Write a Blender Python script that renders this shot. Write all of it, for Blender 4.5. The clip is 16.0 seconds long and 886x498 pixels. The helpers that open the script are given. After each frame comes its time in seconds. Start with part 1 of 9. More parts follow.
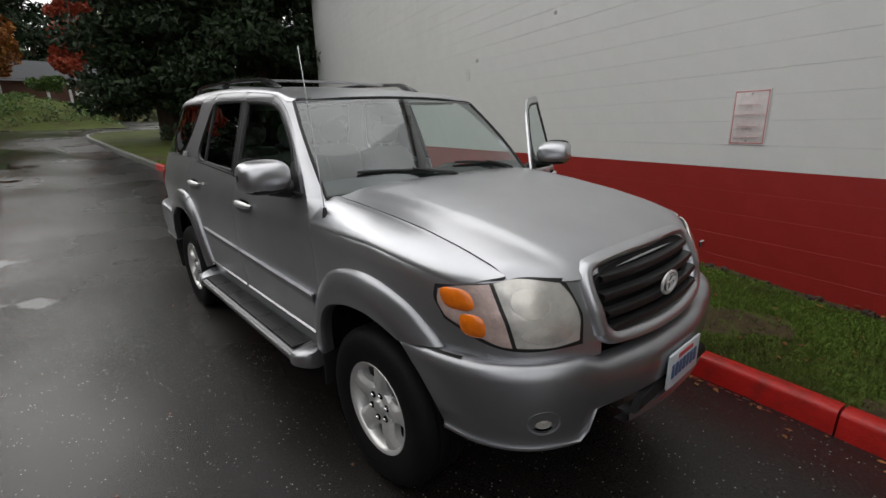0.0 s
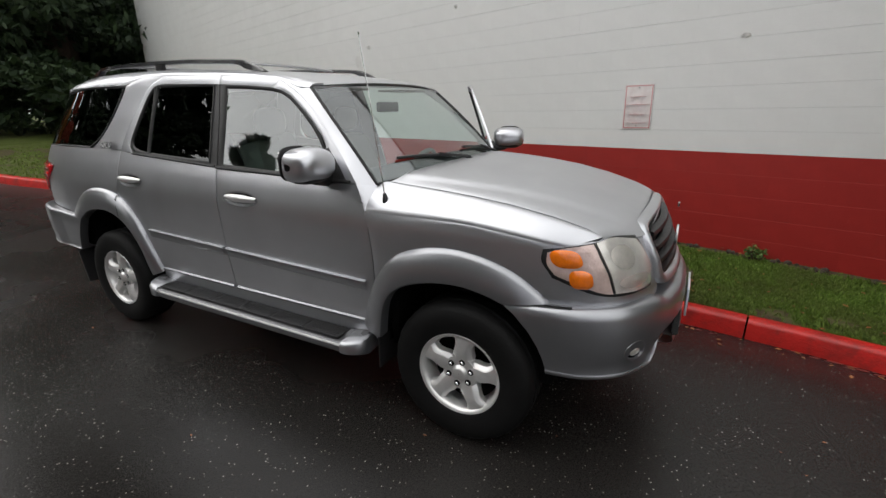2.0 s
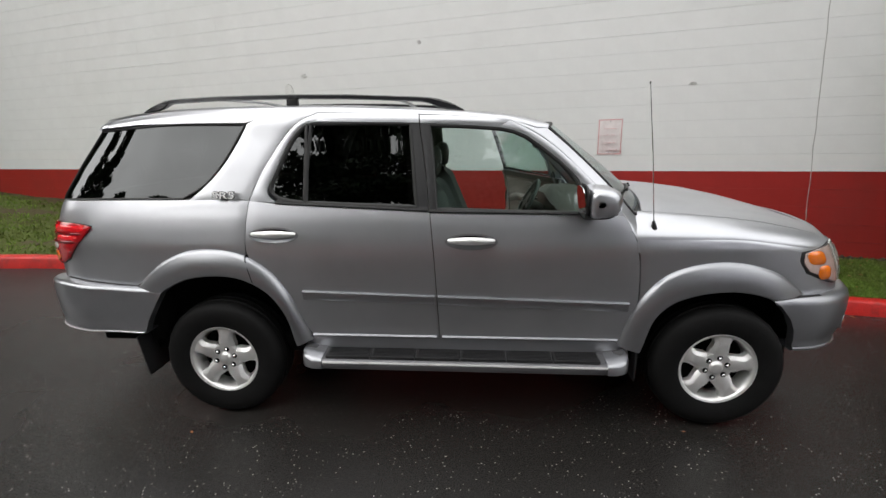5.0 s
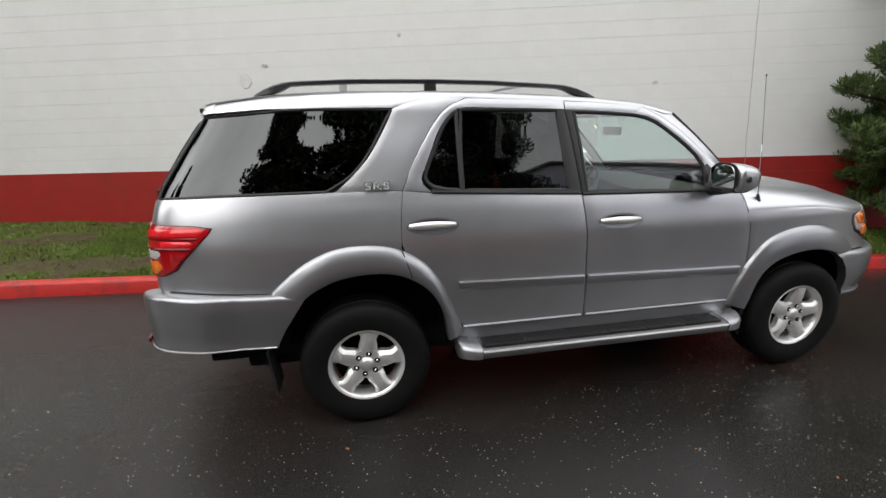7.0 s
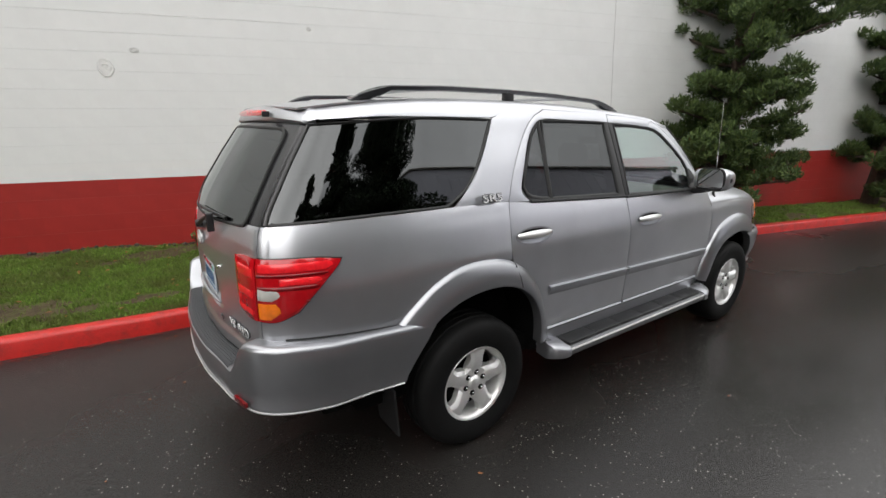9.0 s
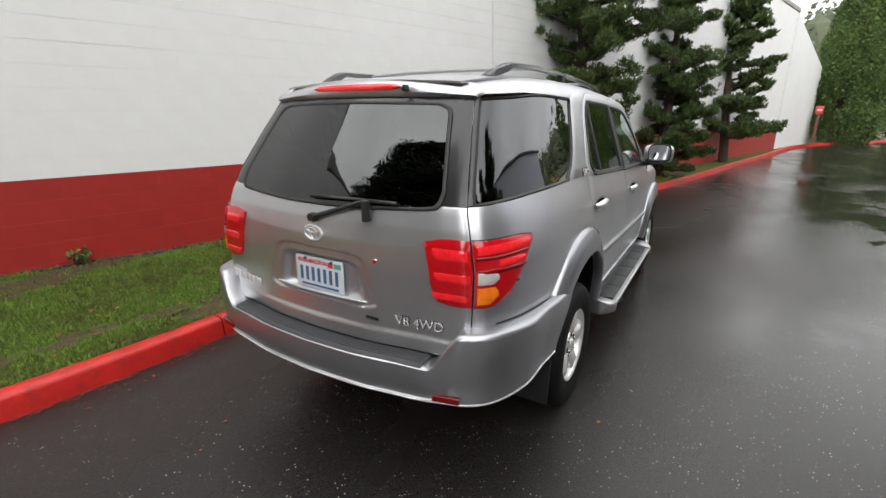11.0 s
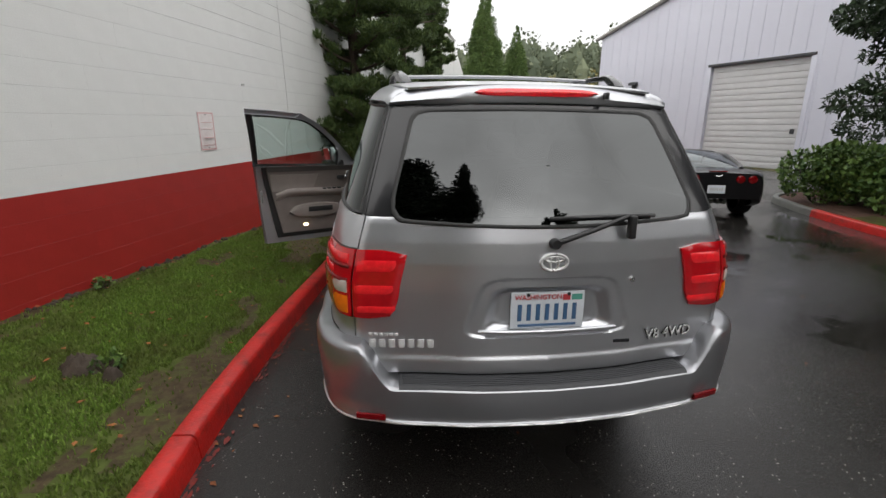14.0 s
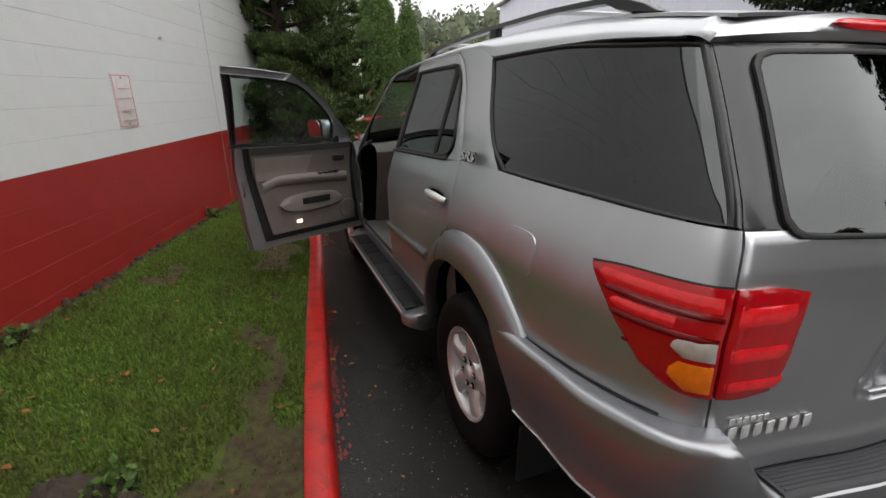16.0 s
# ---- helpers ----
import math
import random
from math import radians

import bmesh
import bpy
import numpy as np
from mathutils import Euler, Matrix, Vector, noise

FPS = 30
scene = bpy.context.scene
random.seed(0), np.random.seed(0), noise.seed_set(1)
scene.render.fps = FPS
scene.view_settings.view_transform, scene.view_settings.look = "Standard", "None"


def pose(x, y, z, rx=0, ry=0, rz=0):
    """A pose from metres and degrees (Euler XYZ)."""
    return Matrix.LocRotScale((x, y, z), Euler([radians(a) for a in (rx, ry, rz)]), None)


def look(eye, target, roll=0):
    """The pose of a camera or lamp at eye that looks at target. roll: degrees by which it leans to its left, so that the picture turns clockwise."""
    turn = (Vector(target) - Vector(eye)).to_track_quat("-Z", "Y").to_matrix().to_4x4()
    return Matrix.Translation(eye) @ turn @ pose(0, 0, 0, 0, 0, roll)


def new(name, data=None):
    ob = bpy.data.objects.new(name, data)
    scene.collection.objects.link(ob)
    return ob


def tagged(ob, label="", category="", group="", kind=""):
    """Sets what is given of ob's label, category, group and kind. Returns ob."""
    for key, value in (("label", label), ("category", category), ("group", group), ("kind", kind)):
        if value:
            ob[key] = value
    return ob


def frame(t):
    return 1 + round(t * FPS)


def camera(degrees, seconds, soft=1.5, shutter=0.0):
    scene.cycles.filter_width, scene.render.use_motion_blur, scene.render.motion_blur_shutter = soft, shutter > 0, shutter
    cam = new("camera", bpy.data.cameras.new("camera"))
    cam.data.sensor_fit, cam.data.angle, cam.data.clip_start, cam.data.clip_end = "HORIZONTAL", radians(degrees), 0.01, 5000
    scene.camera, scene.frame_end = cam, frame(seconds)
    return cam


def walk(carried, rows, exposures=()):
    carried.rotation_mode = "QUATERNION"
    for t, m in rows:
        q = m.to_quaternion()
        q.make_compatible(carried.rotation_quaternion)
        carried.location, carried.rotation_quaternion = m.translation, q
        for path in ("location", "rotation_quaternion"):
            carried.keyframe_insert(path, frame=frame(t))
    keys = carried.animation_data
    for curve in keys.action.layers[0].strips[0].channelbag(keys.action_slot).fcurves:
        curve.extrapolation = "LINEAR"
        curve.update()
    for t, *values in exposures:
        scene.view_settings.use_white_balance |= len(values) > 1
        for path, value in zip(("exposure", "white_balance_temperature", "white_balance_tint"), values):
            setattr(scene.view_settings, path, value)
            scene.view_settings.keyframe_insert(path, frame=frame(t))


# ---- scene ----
cam = camera(88.3, 16.0)
PATH = [
    (0, (-1.895, -1.584, 1.64), (-0.618, -0.146, 1.088), -1.0),
    (0.5, (-2.05, -1.64, 1.605), (-0.736, -0.265, 0.984), -0.5),
    (1, (-2.295, -1.525, 1.611), (-0.89, -0.237, 1.006), -2.5),
    (1.5, (-2.51, -1.237, 1.646), (-0.937, -0.152, 1.056), -1.3),
    (2, (-2.707, -0.888, 1.651), (-1.031, 0.019, 1.044), -0.5),
    (2.5, (-2.897, -0.517, 1.649), (-1.137, 0.131, 0.955), -0.4),
    (3, (-3.033, -0.13, 1.694), (-1.209, 0.36, 1.035), -0.4),
    (3.5, (-3.147, 0.278, 1.721), (-1.282, 0.708, 1.14), -1.2),
    (4, (-3.271, 0.668, 1.739), (-1.387, 1.021, 1.168), -2.0),
    (4.5, (-3.357, 1.027, 1.747), (-1.452, 1.297, 1.2), -1.3),
    (5, (-3.442, 1.422, 1.752), (-1.515, 1.567, 1.236), -0.8),
    (5.2, (-3.475, 1.562, 1.793), (-1.549, 1.666, 1.263), -0.4),
    (7.3, (-3.31, 3.29, 1.69), (-1.453, 2.742, 1.217), 0.6),
    (7.5, (-3.246, 3.442, 1.693), (-1.412, 2.777, 1.253), 1.7),
    (8, (-3.094, 3.817, 1.713), (-1.325, 3.018, 1.231), 1.3),
    (8.5, (-2.909, 4.182, 1.728), (-1.272, 3.194, 1.142), 1.4),
    (9, (-2.676, 4.508, 1.756), (-1.104, 3.39, 1.229), 0.4),
    (9.2, (-2.578, 4.634, 1.761), (-1.049, 3.452, 1.247), 1.0),
    (11.3, (-1.343, 5.716, 1.663), (-0.465, 3.999, 1.131), 0.7),
    (11.5, (-1.212, 5.776, 1.666), (-0.408, 4.02, 1.147), 1.0),
    (12, (-0.846, 5.905, 1.68), (-0.175, 4.097, 1.149), -0.6),
    (12.5, (-0.468, 5.987, 1.683), (-0.023, 4.107, 1.165), -1.7),
    (13, (-0.098, 5.99, 1.668), (0.124, 4.072, 1.146), -0.2),
    (13.5, (0.289, 5.909, 1.688), (0.32, 3.972, 1.191), 0.0),
    (14, (0.632, 5.799, 1.662), (0.39, 3.881, 1.15), 0.5),
    (14.5, (0.928, 5.614, 1.645), (0.487, 3.733, 1.129), 0.1),
    (15, (1.243, 5.358, 1.642), (0.628, 3.525, 1.131), 0.0),
    (15.5, (1.531, 5.067, 1.605), (0.78, 3.293, 1.066), -0.2),
    (16, (1.693, 4.726, 1.616), (1.007, 2.954, 0.992), -0.0),
]
walk(cam, [(t, look(eye, target, roll)) for t, eye, target, roll in PATH], [
    (0.0, -0.15), (1.0, 0.1), (2.0, 0.32), (3.5, 0.52), (5.0, 0.62), (9.0, 0.74), (11.5, 0.86), (12.5, 0.64), (13.5, 0.38), (14.5, 0.37), (16.0, 0.35)])

# ---------------------------------------------------------------- light: a rainy, overcast day
world = bpy.data.worlds.new("overcast")
scene.world = world
world.use_nodes = True
wn = world.node_tree.nodes
wl = world.node_tree.links
wn.clear()
w_out = wn.new("ShaderNodeOutputWorld")
w_bg = wn.new("ShaderNodeBackground")
w_sky = wn.new("ShaderNodeTexSky")
w_sky.sky_type = "NISHITA"
w_sky.sun_disc = False
w_sky.sun_elevation = radians(36)
w_sky.sun_rotation = radians(343)
w_sky.air_density = 1.0
w_sky.dust_density = 6.0
w_hsv = wn.new("ShaderNodeHueSaturation")
w_hsv.inputs["Saturation"].default_value = 0.10
w_co = wn.new("ShaderNodeTexCoord")
w_noise = wn.new("ShaderNodeTexNoise")
w_noise.inputs["Scale"].default_value = 2.6
w_noise.inputs["Detail"].default_value = 5
w_noise.inputs["Roughness"].default_value = 0.55
w_map = wn.new("ShaderNodeMapRange")
w_map.inputs["From Min"].default_value = 0.25
w_map.inputs["From Max"].default_value = 0.75
w_map.inputs["To Min"].default_value = 0.62
w_map.inputs["To Max"].default_value = 1.32
w_mul = wn.new("ShaderNodeMix")
w_mul.data_type = "RGBA"
w_mul.blend_type = "MULTIPLY"
w_mul.inputs["Factor"].default_value = 1.0
wl.new(w_sky.outputs["Color"], w_hsv.inputs["Color"])
wl.new(w_co.outputs["Generated"], w_noise.inputs["Vector"])
wl.new(w_noise.outputs["Fac"], w_map.inputs["Value"])
# a closed cloud deck, brighter overhead than at the horizon, over a little of the clear sky's light
w_sep = wn.new("ShaderNodeSeparateXYZ")
w_grad = wn.new("ShaderNodeMapRange")
w_grad.inputs["From Min"].default_value, w_grad.inputs["From Max"].default_value = -0.05, 0.9
w_grad.inputs["To Min"].default_value, w_grad.inputs["To Max"].default_value = 7.6, 9.6
wl.new(w_co.outputs["Generated"], w_sep.inputs["Vector"])
wl.new(w_sep.outputs["Z"], w_grad.inputs["Value"])
w_deck = wn.new("ShaderNodeMix")
w_deck.data_type = "RGBA"
w_deck.inputs[0].default_value = 0.88
wl.new(w_hsv.outputs["Color"], w_deck.inputs[6])
wl.new(w_grad.outputs["Result"], w_deck.inputs[7])
wl.new(w_deck.outputs[2], w_mul.inputs[6])
wl.new(w_map.outputs["Result"], w_mul.inputs[7])
wl.new(w_mul.outputs[2], w_bg.inputs["Color"])
wl.new(w_bg.outputs["Background"], w_out.inputs["Surface"])
w_bg.inputs["Strength"].default_value = 0.14

sun_data = bpy.data.lights.new("sun", "SUN")
sun_data.energy = 1.5
sun_data.angle = radians(120)
sun_data.color = (1.0, 0.97, 0.93)
sun = new("sun", sun_data)
sun.matrix_world = look((-8, 40, 28), (0, 1.5, 0))


# ---------------------------------------------------------------- materials
def material(name, color, rough=0.5, metal=0.0, vary=0.0, scale=4.0, bump=0.0, bump_scale=40.0, coat=0.0, spec=0.5, stain=None, stain_scale=1.5, stain_amount=0.5, rand=0.0):
    """A surface with grain, a second large-scale colour and fine relief, all in metres."""
    m = bpy.data.materials.new(name)
    m.use_nodes = True
    n, l = m.node_tree.nodes, m.node_tree.links
    b = n["Principled BSDF"]
    b.inputs["Roughness"].default_value = rough
    b.inputs["Metallic"].default_value = metal
    b.inputs["Coat Weight"].default_value = coat
    b.inputs["Coat Roughness"].default_value = 0.04
    b.inputs["Specular IOR Level"].default_value = spec
    base = (*color, 1)
    b.inputs["Base Color"].default_value = base
    co = n.new("ShaderNodeTexCoord")
    last = None
    if vary or stain or rand:
        tex = n.new("ShaderNodeTexNoise")
        tex.inputs["Scale"].default_value = scale
        tex.inputs["Detail"].default_value = 6
        tex.inputs["Roughness"].default_value = 0.65
        l.new(co.outputs["Object"], tex.inputs["Vector"])
        mp = n.new("ShaderNodeMapRange")
        mp.inputs["From Min"].default_value, mp.inputs["From Max"].default_value = 0.3, 0.7
        mp.inputs["To Min"].default_value, mp.inputs["To Max"].default_value = 1 - vary, 1 + vary
        l.new(tex.outputs["Fac"], mp.inputs["Value"])
        hsv = n.new("ShaderNodeHueSaturation")
        hsv.inputs["Color"].default_value = base
        l.new(mp.outputs["Result"], hsv.inputs["Value"])
        last = hsv.outputs["Color"]
        if stain:
            big = n.new("ShaderNodeTexNoise")
            big.inputs["Scale"].default_value = stain_scale
            big.inputs["Detail"].default_value = 7
            big.inputs["Roughness"].default_value = 0.7
            l.new(co.outputs["Object"], big.inputs["Vector"])
            sm = n.new("ShaderNodeMapRange")
            sm.inputs["From Min"].default_value, sm.inputs["From Max"].default_value = 0.48, 0.68
            sm.inputs["To Max"].default_value = stain_amount
            l.new(big.outputs["Fac"], sm.inputs["Value"])
            mix = n.new("ShaderNodeMix")
            mix.data_type = "RGBA"
            mix.inputs[7].default_value = (*stain, 1)
            l.new(sm.outputs["Result"], mix.inputs[0])
            l.new(last, mix.inputs[6])
            last = mix.outputs[2]
        if rand:
            info = n.new("ShaderNodeObjectInfo")
            rm = n.new("ShaderNodeMapRange")
            rm.inputs["To Min"].default_value, rm.inputs["To Max"].default_value = 1 - rand, 1 + rand
            l.new(info.outputs["Random"], rm.inputs["Value"])
            h2 = n.new("ShaderNodeHueSaturation")
            l.new(last, h2.inputs["Color"])
            l.new(rm.outputs["Result"], h2.inputs["Value"])
            last = h2.outputs["Color"]
        l.new(last, b.inputs["Base Color"])
    if bump:
        bt = n.new("ShaderNodeTexNoise")
        bt.inputs["Scale"].default_value = bump_scale
        bt.inputs["Detail"].default_value = 5
        l.new(co.outputs["Object"], bt.inputs["Vector"])
        bn = n.new("ShaderNodeBump")
        bn.inputs["Strength"].default_value = bump
        bn.inputs["Distance"].default_value = 0.01
        l.new(bt.outputs["Fac"], bn.inputs["Height"])
        l.new(bn.outputs["Normal"], b.inputs["Normal"])
    return m


def leafy(name, dark, light, rough=0.6, spec=0.3, patch=None, patch_scale=1.6):
    """Foliage whose clumps differ from one to the next, with patches of a third colour if one is given."""
    m = bpy.data.materials.new(name)
    m.use_nodes = True
    n, l = m.node_tree.nodes, m.node_tree.links
    b = n["Principled BSDF"]
    b.inputs["Roughness"].default_value = rough
    b.inputs["Specular IOR Level"].default_value = spec
    geo = n.new("ShaderNodeNewGeometry")
    ramp = n.new("ShaderNodeValToRGB")
    ramp.color_ramp.elements[0].color = (*dark, 1)
    ramp.color_ramp.elements[1].color = (*light, 1)
    l.new(geo.outputs["Random Per Island"], ramp.inputs["Fac"])
    last = ramp.outputs["Color"]
    if patch:
        co = n.new("ShaderNodeTexCoord")
        tex = n.new("ShaderNodeTexNoise")
        tex.inputs["Scale"].default_value = patch_scale
        tex.inputs["Detail"].default_value = 6
        tex.inputs["Roughness"].default_value = 0.7
        l.new(co.outputs["Object"], tex.inputs["Vector"])
        mr = n.new("ShaderNodeMapRange")
        mr.inputs["From Min"].default_value, mr.inputs["From Max"].default_value = 0.40, 0.66
        mr.inputs["To Max"].default_value = 0.85
        l.new(tex.outputs["Fac"], mr.inputs["Value"])
        mix = n.new("ShaderNodeMix")
        mix.data_type = "RGBA"
        mix.inputs[7].default_value = (*patch, 1)
        l.new(mr.outputs["Result"], mix.inputs[0])
        l.new(last, mix.inputs[6])
        last = mix.outputs[2]
    l.new(last, b.inputs["Base Color"])
    return m


def glassy(name, tint, mix=0.06, rough=0.0):
    """Car glass: clear or dark tinted pane with a mirror-like face."""
    m = bpy.data.materials.new(name)
    m.use_nodes = True
    n, l = m.node_tree.nodes, m.node_tree.links
    n.remove(n["Principled BSDF"])
    out = n["Material Output"]
    tr = n.new("ShaderNodeBsdfTransparent")
    tr.inputs["Color"].default_value = (*tint, 1)
    gl = n.new("ShaderNodeBsdfGlossy")
    gl.inputs["Roughness"].default_value = rough
    gl.inputs["Color"].default_value = (0.93, 0.96, 0.97, 1)
    lw = n.new("ShaderNodeLayerWeight")
    lw.inputs["Blend"].default_value = 0.5
    pw = n.new("ShaderNodeMath")
    pw.operation = "POWER"
    pw.inputs[1].default_value = 4.5
    l.new(lw.outputs["Facing"], pw.inputs[0])
    mr = n.new("ShaderNodeMapRange")
    mr.inputs["To Min"].default_value = mix
    mr.inputs["To Max"].default_value = 1.0
    l.new(pw.outputs[0], mr.inputs["Value"])
    mx = n.new("ShaderNodeMixShader")
    l.new(mr.outputs["Result"], mx.inputs["Fac"])
    l.new(tr.outputs["BSDF"], mx.inputs[1])
    l.new(gl.outputs["BSDF"], mx.inputs[2])
    l.new(mx.outputs["Shader"], out.inputs["Surface"])
    return m


def wet_asphalt():
    """Dark wet asphalt: pale specks for aggregate and painted wet glints, with smooth shallow puddles in the low
    places.
    """
    m = bpy.data.materials.new("wet_asphalt")
    m.use_nodes = True
    n, l = m.node_tree.nodes, m.node_tree.links
    b = n["Principled BSDF"]
    co = n.new("ShaderNodeTexCoord")

    def tex(scale, detail=5, rough=0.6):
        t = n.new("ShaderNodeTexNoise")
        t.inputs["Scale"].default_value, t.inputs["Detail"].default_value, t.inputs["Roughness"].default_value = scale, detail, rough
        l.new(co.outputs["Object"], t.inputs["Vector"])
        return t.outputs["Fac"]

    def rng(v, a, c, lo, hi):
        r = n.new("ShaderNodeMapRange")
        r.inputs["From Min"].default_value, r.inputs["From Max"].default_value = a, c
        r.inputs["To Min"].default_value, r.inputs["To Max"].default_value = lo, hi
        l.new(v, r.inputs["Value"])
        return r.outputs["Result"]
    sep = n.new("ShaderNodeSeparateXYZ")
    l.new(co.outputs["Object"], sep.inputs["Vector"])
    fall = rng(sep.outputs["X"], -3.4, 0.4, 0.10, -0.13)
    pool = n.new("ShaderNodeMath")
    l.new(tex(0.35, 4, 0.5), pool.inputs[0])
    l.new(fall, pool.inputs[1])
    wet = rng(pool.outputs[0], 0.38, 0.64, 0.0, 1.0)
    low = n.new("ShaderNodeMath")
    l.new(tex(0.62, 6, 0.58), low.inputs[0])
    l.new(rng(sep.outputs["X"], -3.6, -0.6, 0.06, -0.10), low.inputs[1])
    puddle = rng(low.outputs[0], 0.575, 0.605, 0.0, 1.0)
    grain = tex(120, 3)
    vor = n.new("ShaderNodeTexVoronoi")
    vor.inputs["Scale"].default_value = 38
    l.new(co.outputs["Object"], vor.inputs["Vector"])
    chip = rng(vor.outputs["Distance"], 0.10, 0.17, 1.0, 0.0)
    pick = rng(tex(11, 4), 0.46, 0.60, 0.0, 1.0)
    speck = n.new("ShaderNodeMath")
    speck.operation = "MULTIPLY"
    l.new(chip, speck.inputs[0])
    l.new(pick, speck.inputs[1])
    tone = n.new("ShaderNodeValToRGB")
    tone.color_ramp.elements[0].color = (0.008, 0.0075, 0.0070, 1)
    tone.color_ramp.elements[1].color = (0.028, 0.0255, 0.0235, 1)
    l.new(rng(grain, 0.3, 0.7, 0, 1), tone.inputs["Fac"])
    mix = n.new("ShaderNodeMix")
    mix.data_type = "RGBA"
    # pale chip colour: stone, and the glints of the wet surface
    mix.inputs[7].default_value = (0.35, 0.34, 0.315, 1)
    l.new(speck.outputs[0], mix.inputs[0])
    l.new(tone.outputs["Color"], mix.inputs[6])
    l.new(mix.outputs[2], b.inputs["Base Color"])
    film = n.new("ShaderNodeMath")
    film.operation = "MAXIMUM"
    l.new(rng(wet, 0, 1, 0.0, 0.72), film.inputs[0])
    l.new(puddle, film.inputs[1])
    l.new(rng(film.outputs[0], 0, 1, 0.29, 0.05), b.inputs["Roughness"])
    b.inputs["IOR"].default_value = 1.40
    bump = n.new("ShaderNodeBump")
    bump.inputs["Distance"].default_value = 0.006
    l.new(rng(film.outputs[0], 0, 1, 0.55, 0.03), bump.inputs["Strength"])
    l.new(grain, bump.inputs["Height"])
    l.new(bump.outputs["Normal"], b.inputs["Normal"])
    return m


M_ASPHALT = wet_asphalt()
M_WHITEWALL = material("painted_block_white", (0.74, 0.745, 0.73), 0.45, vary=0.03, scale=3, bump=0.15, bump_scale=70, stain=(0.66, 0.665, 0.64), stain_scale=0.5, stain_amount=0.5, rand=0.006)
M_REDWALL = material("painted_block_red", (0.33, 0.022, 0.018), 0.42, vary=0.10, scale=3, bump=0.15, bump_scale=70, stain=(0.24, 0.03, 0.025), stain_scale=0.9, stain_amount=0.6, rand=0.03)
M_MORTAR_W = material("joint_white", (0.67, 0.67, 0.65), 0.6, vary=0.1)
M_MORTAR_R = material("joint_red", (0.30, 0.045, 0.04), 0.6, vary=0.1)
M_KERB_RED = material("kerb_red", (0.50, 0.018, 0.014), 0.38, vary=0.16, scale=6, bump=0.35, bump_scale=60, stain=(0.12, 0.020, 0.016), stain_scale=6.5, stain_amount=0.6)
M_CONCRETE = material("concrete", (0.30, 0.29, 0.27), 0.6, vary=0.15, scale=5, bump=0.3, bump_scale=50, stain=(0.15, 0.15, 0.13), stain_amount=0.6)
M_KERB_GREY = material("kerb_grey", (0.13, 0.13, 0.12), 0.5, vary=0.15, scale=5, bump=0.3, bump_scale=50, stain=(0.09, 0.10, 0.07), stain_amount=0.6)
M_SOIL = material("lawn_soil", (0.070, 0.090, 0.023), 0.85, vary=0.25, scale=9, bump=0.8, bump_scale=25, stain=(0.050, 0.034, 0.018), stain_scale=1.1, stain_amount=0.9, spec=0.1)
M_EARTH = material("bare_earth", (0.048, 0.034, 0.024), 0.85, vary=0.3, scale=10, bump=0.9, bump_scale=30)
M_WORN = material("worn_soil", (0.066, 0.048, 0.028), 0.8, vary=0.45, scale=18, bump=0.9, bump_scale=30, stain=(0.070, 0.090, 0.022), stain_scale=9, stain_amount=0.9, spec=0.15)
M_GRASS = leafy("grass_blades", (0.080, 0.148, 0.017), (0.180, 0.275, 0.048), 0.6, 0.2, patch=(0.095, 0.098, 0.028), patch_scale=1.9)
M_BARK = material("bark", (0.050, 0.032, 0.022), 0.85, vary=0.3, scale=12, bump=0.9, bump_scale=35)
M_PINE = leafy("pine_needles", (0.028, 0.056, 0.016), (0.100, 0.142, 0.036))
M_CYPRESS = leafy("cypress_leaves", (0.045, 0.090, 0.022), (0.120, 0.175, 0.045))
M_DARKTREE = leafy("dark_conifer_leaves", (0.010, 0.022, 0.009), (0.030, 0.052, 0.018))
M_SHRUB = leafy("shrub_leaves", (0.035, 0.08, 0.018), (0.14, 0.22, 0.05), 0.45)
M_SIDING = material("lavender_siding", (0.66, 0.66, 0.74), 0.4, vary=0.03, scale=1.2, stain=(0.58, 0.58, 0.66), stain_scale=0.6, stain_amount=0.5)
M_ROLLDOOR = material("rolling_door_grey", (0.62, 0.61, 0.61), 0.45, vary=0.05, scale=2)
M_TRIMDARK = material("dark_trim", (0.05, 0.05, 0.055), 0.5, vary=0.1)
M_CREAM = material("cream_siding", (0.66, 0.60, 0.50), 0.6, vary=0.04, scale=2)
M_DARKHOLE = material("dark_interior", (0.012, 0.012, 0.012), 0.8, vary=0.2)
M_ROOF = material("roof_shingle", (0.075, 0.078, 0.085), 0.7, vary=0.2, scale=8, bump=0.4)
M_MULCH = material("mulch_bark", (0.075, 0.035, 0.022), 0.9, vary=0.35, scale=18, bump=0.9, bump_scale=30)


# ---------------------------------------------------------------- builders
def shade(ob, angle=35):
    """Smooth faces, with edges sharper than the angle kept sharp."""
    me = ob.data
    for p in me.polygons:
        p.use_smooth = True
    bm = bmesh.new()
    bm.from_mesh(me)
    lim = radians(angle)
    for e in bm.edges:
        if len(e.link_faces) == 2 and e.calc_face_angle(0) > lim:
            e.smooth = False
    bm.to_mesh(me)
    bm.free()


def part(name, bm, mat, parent=None, label="", smooth=35):
    """Links a bmesh as one mesh object, under a thing or a part if one is given."""
    me = bpy.data.meshes.new(name)
    bm.to_mesh(me)
    bm.free()
    for m in mat if isinstance(mat, (list, tuple)) else [mat]:
        me.materials.append(m)
    ob = new(name, me)
    ob.parent = parent
    if smooth:
        shade(ob, smooth)
    return tagged(ob, label)


def empty(name, at=(0, 0, 0), rz=0.0):
    ob = new(name)
    ob.matrix_basis = pose(*at, 0, 0, rz)
    return ob


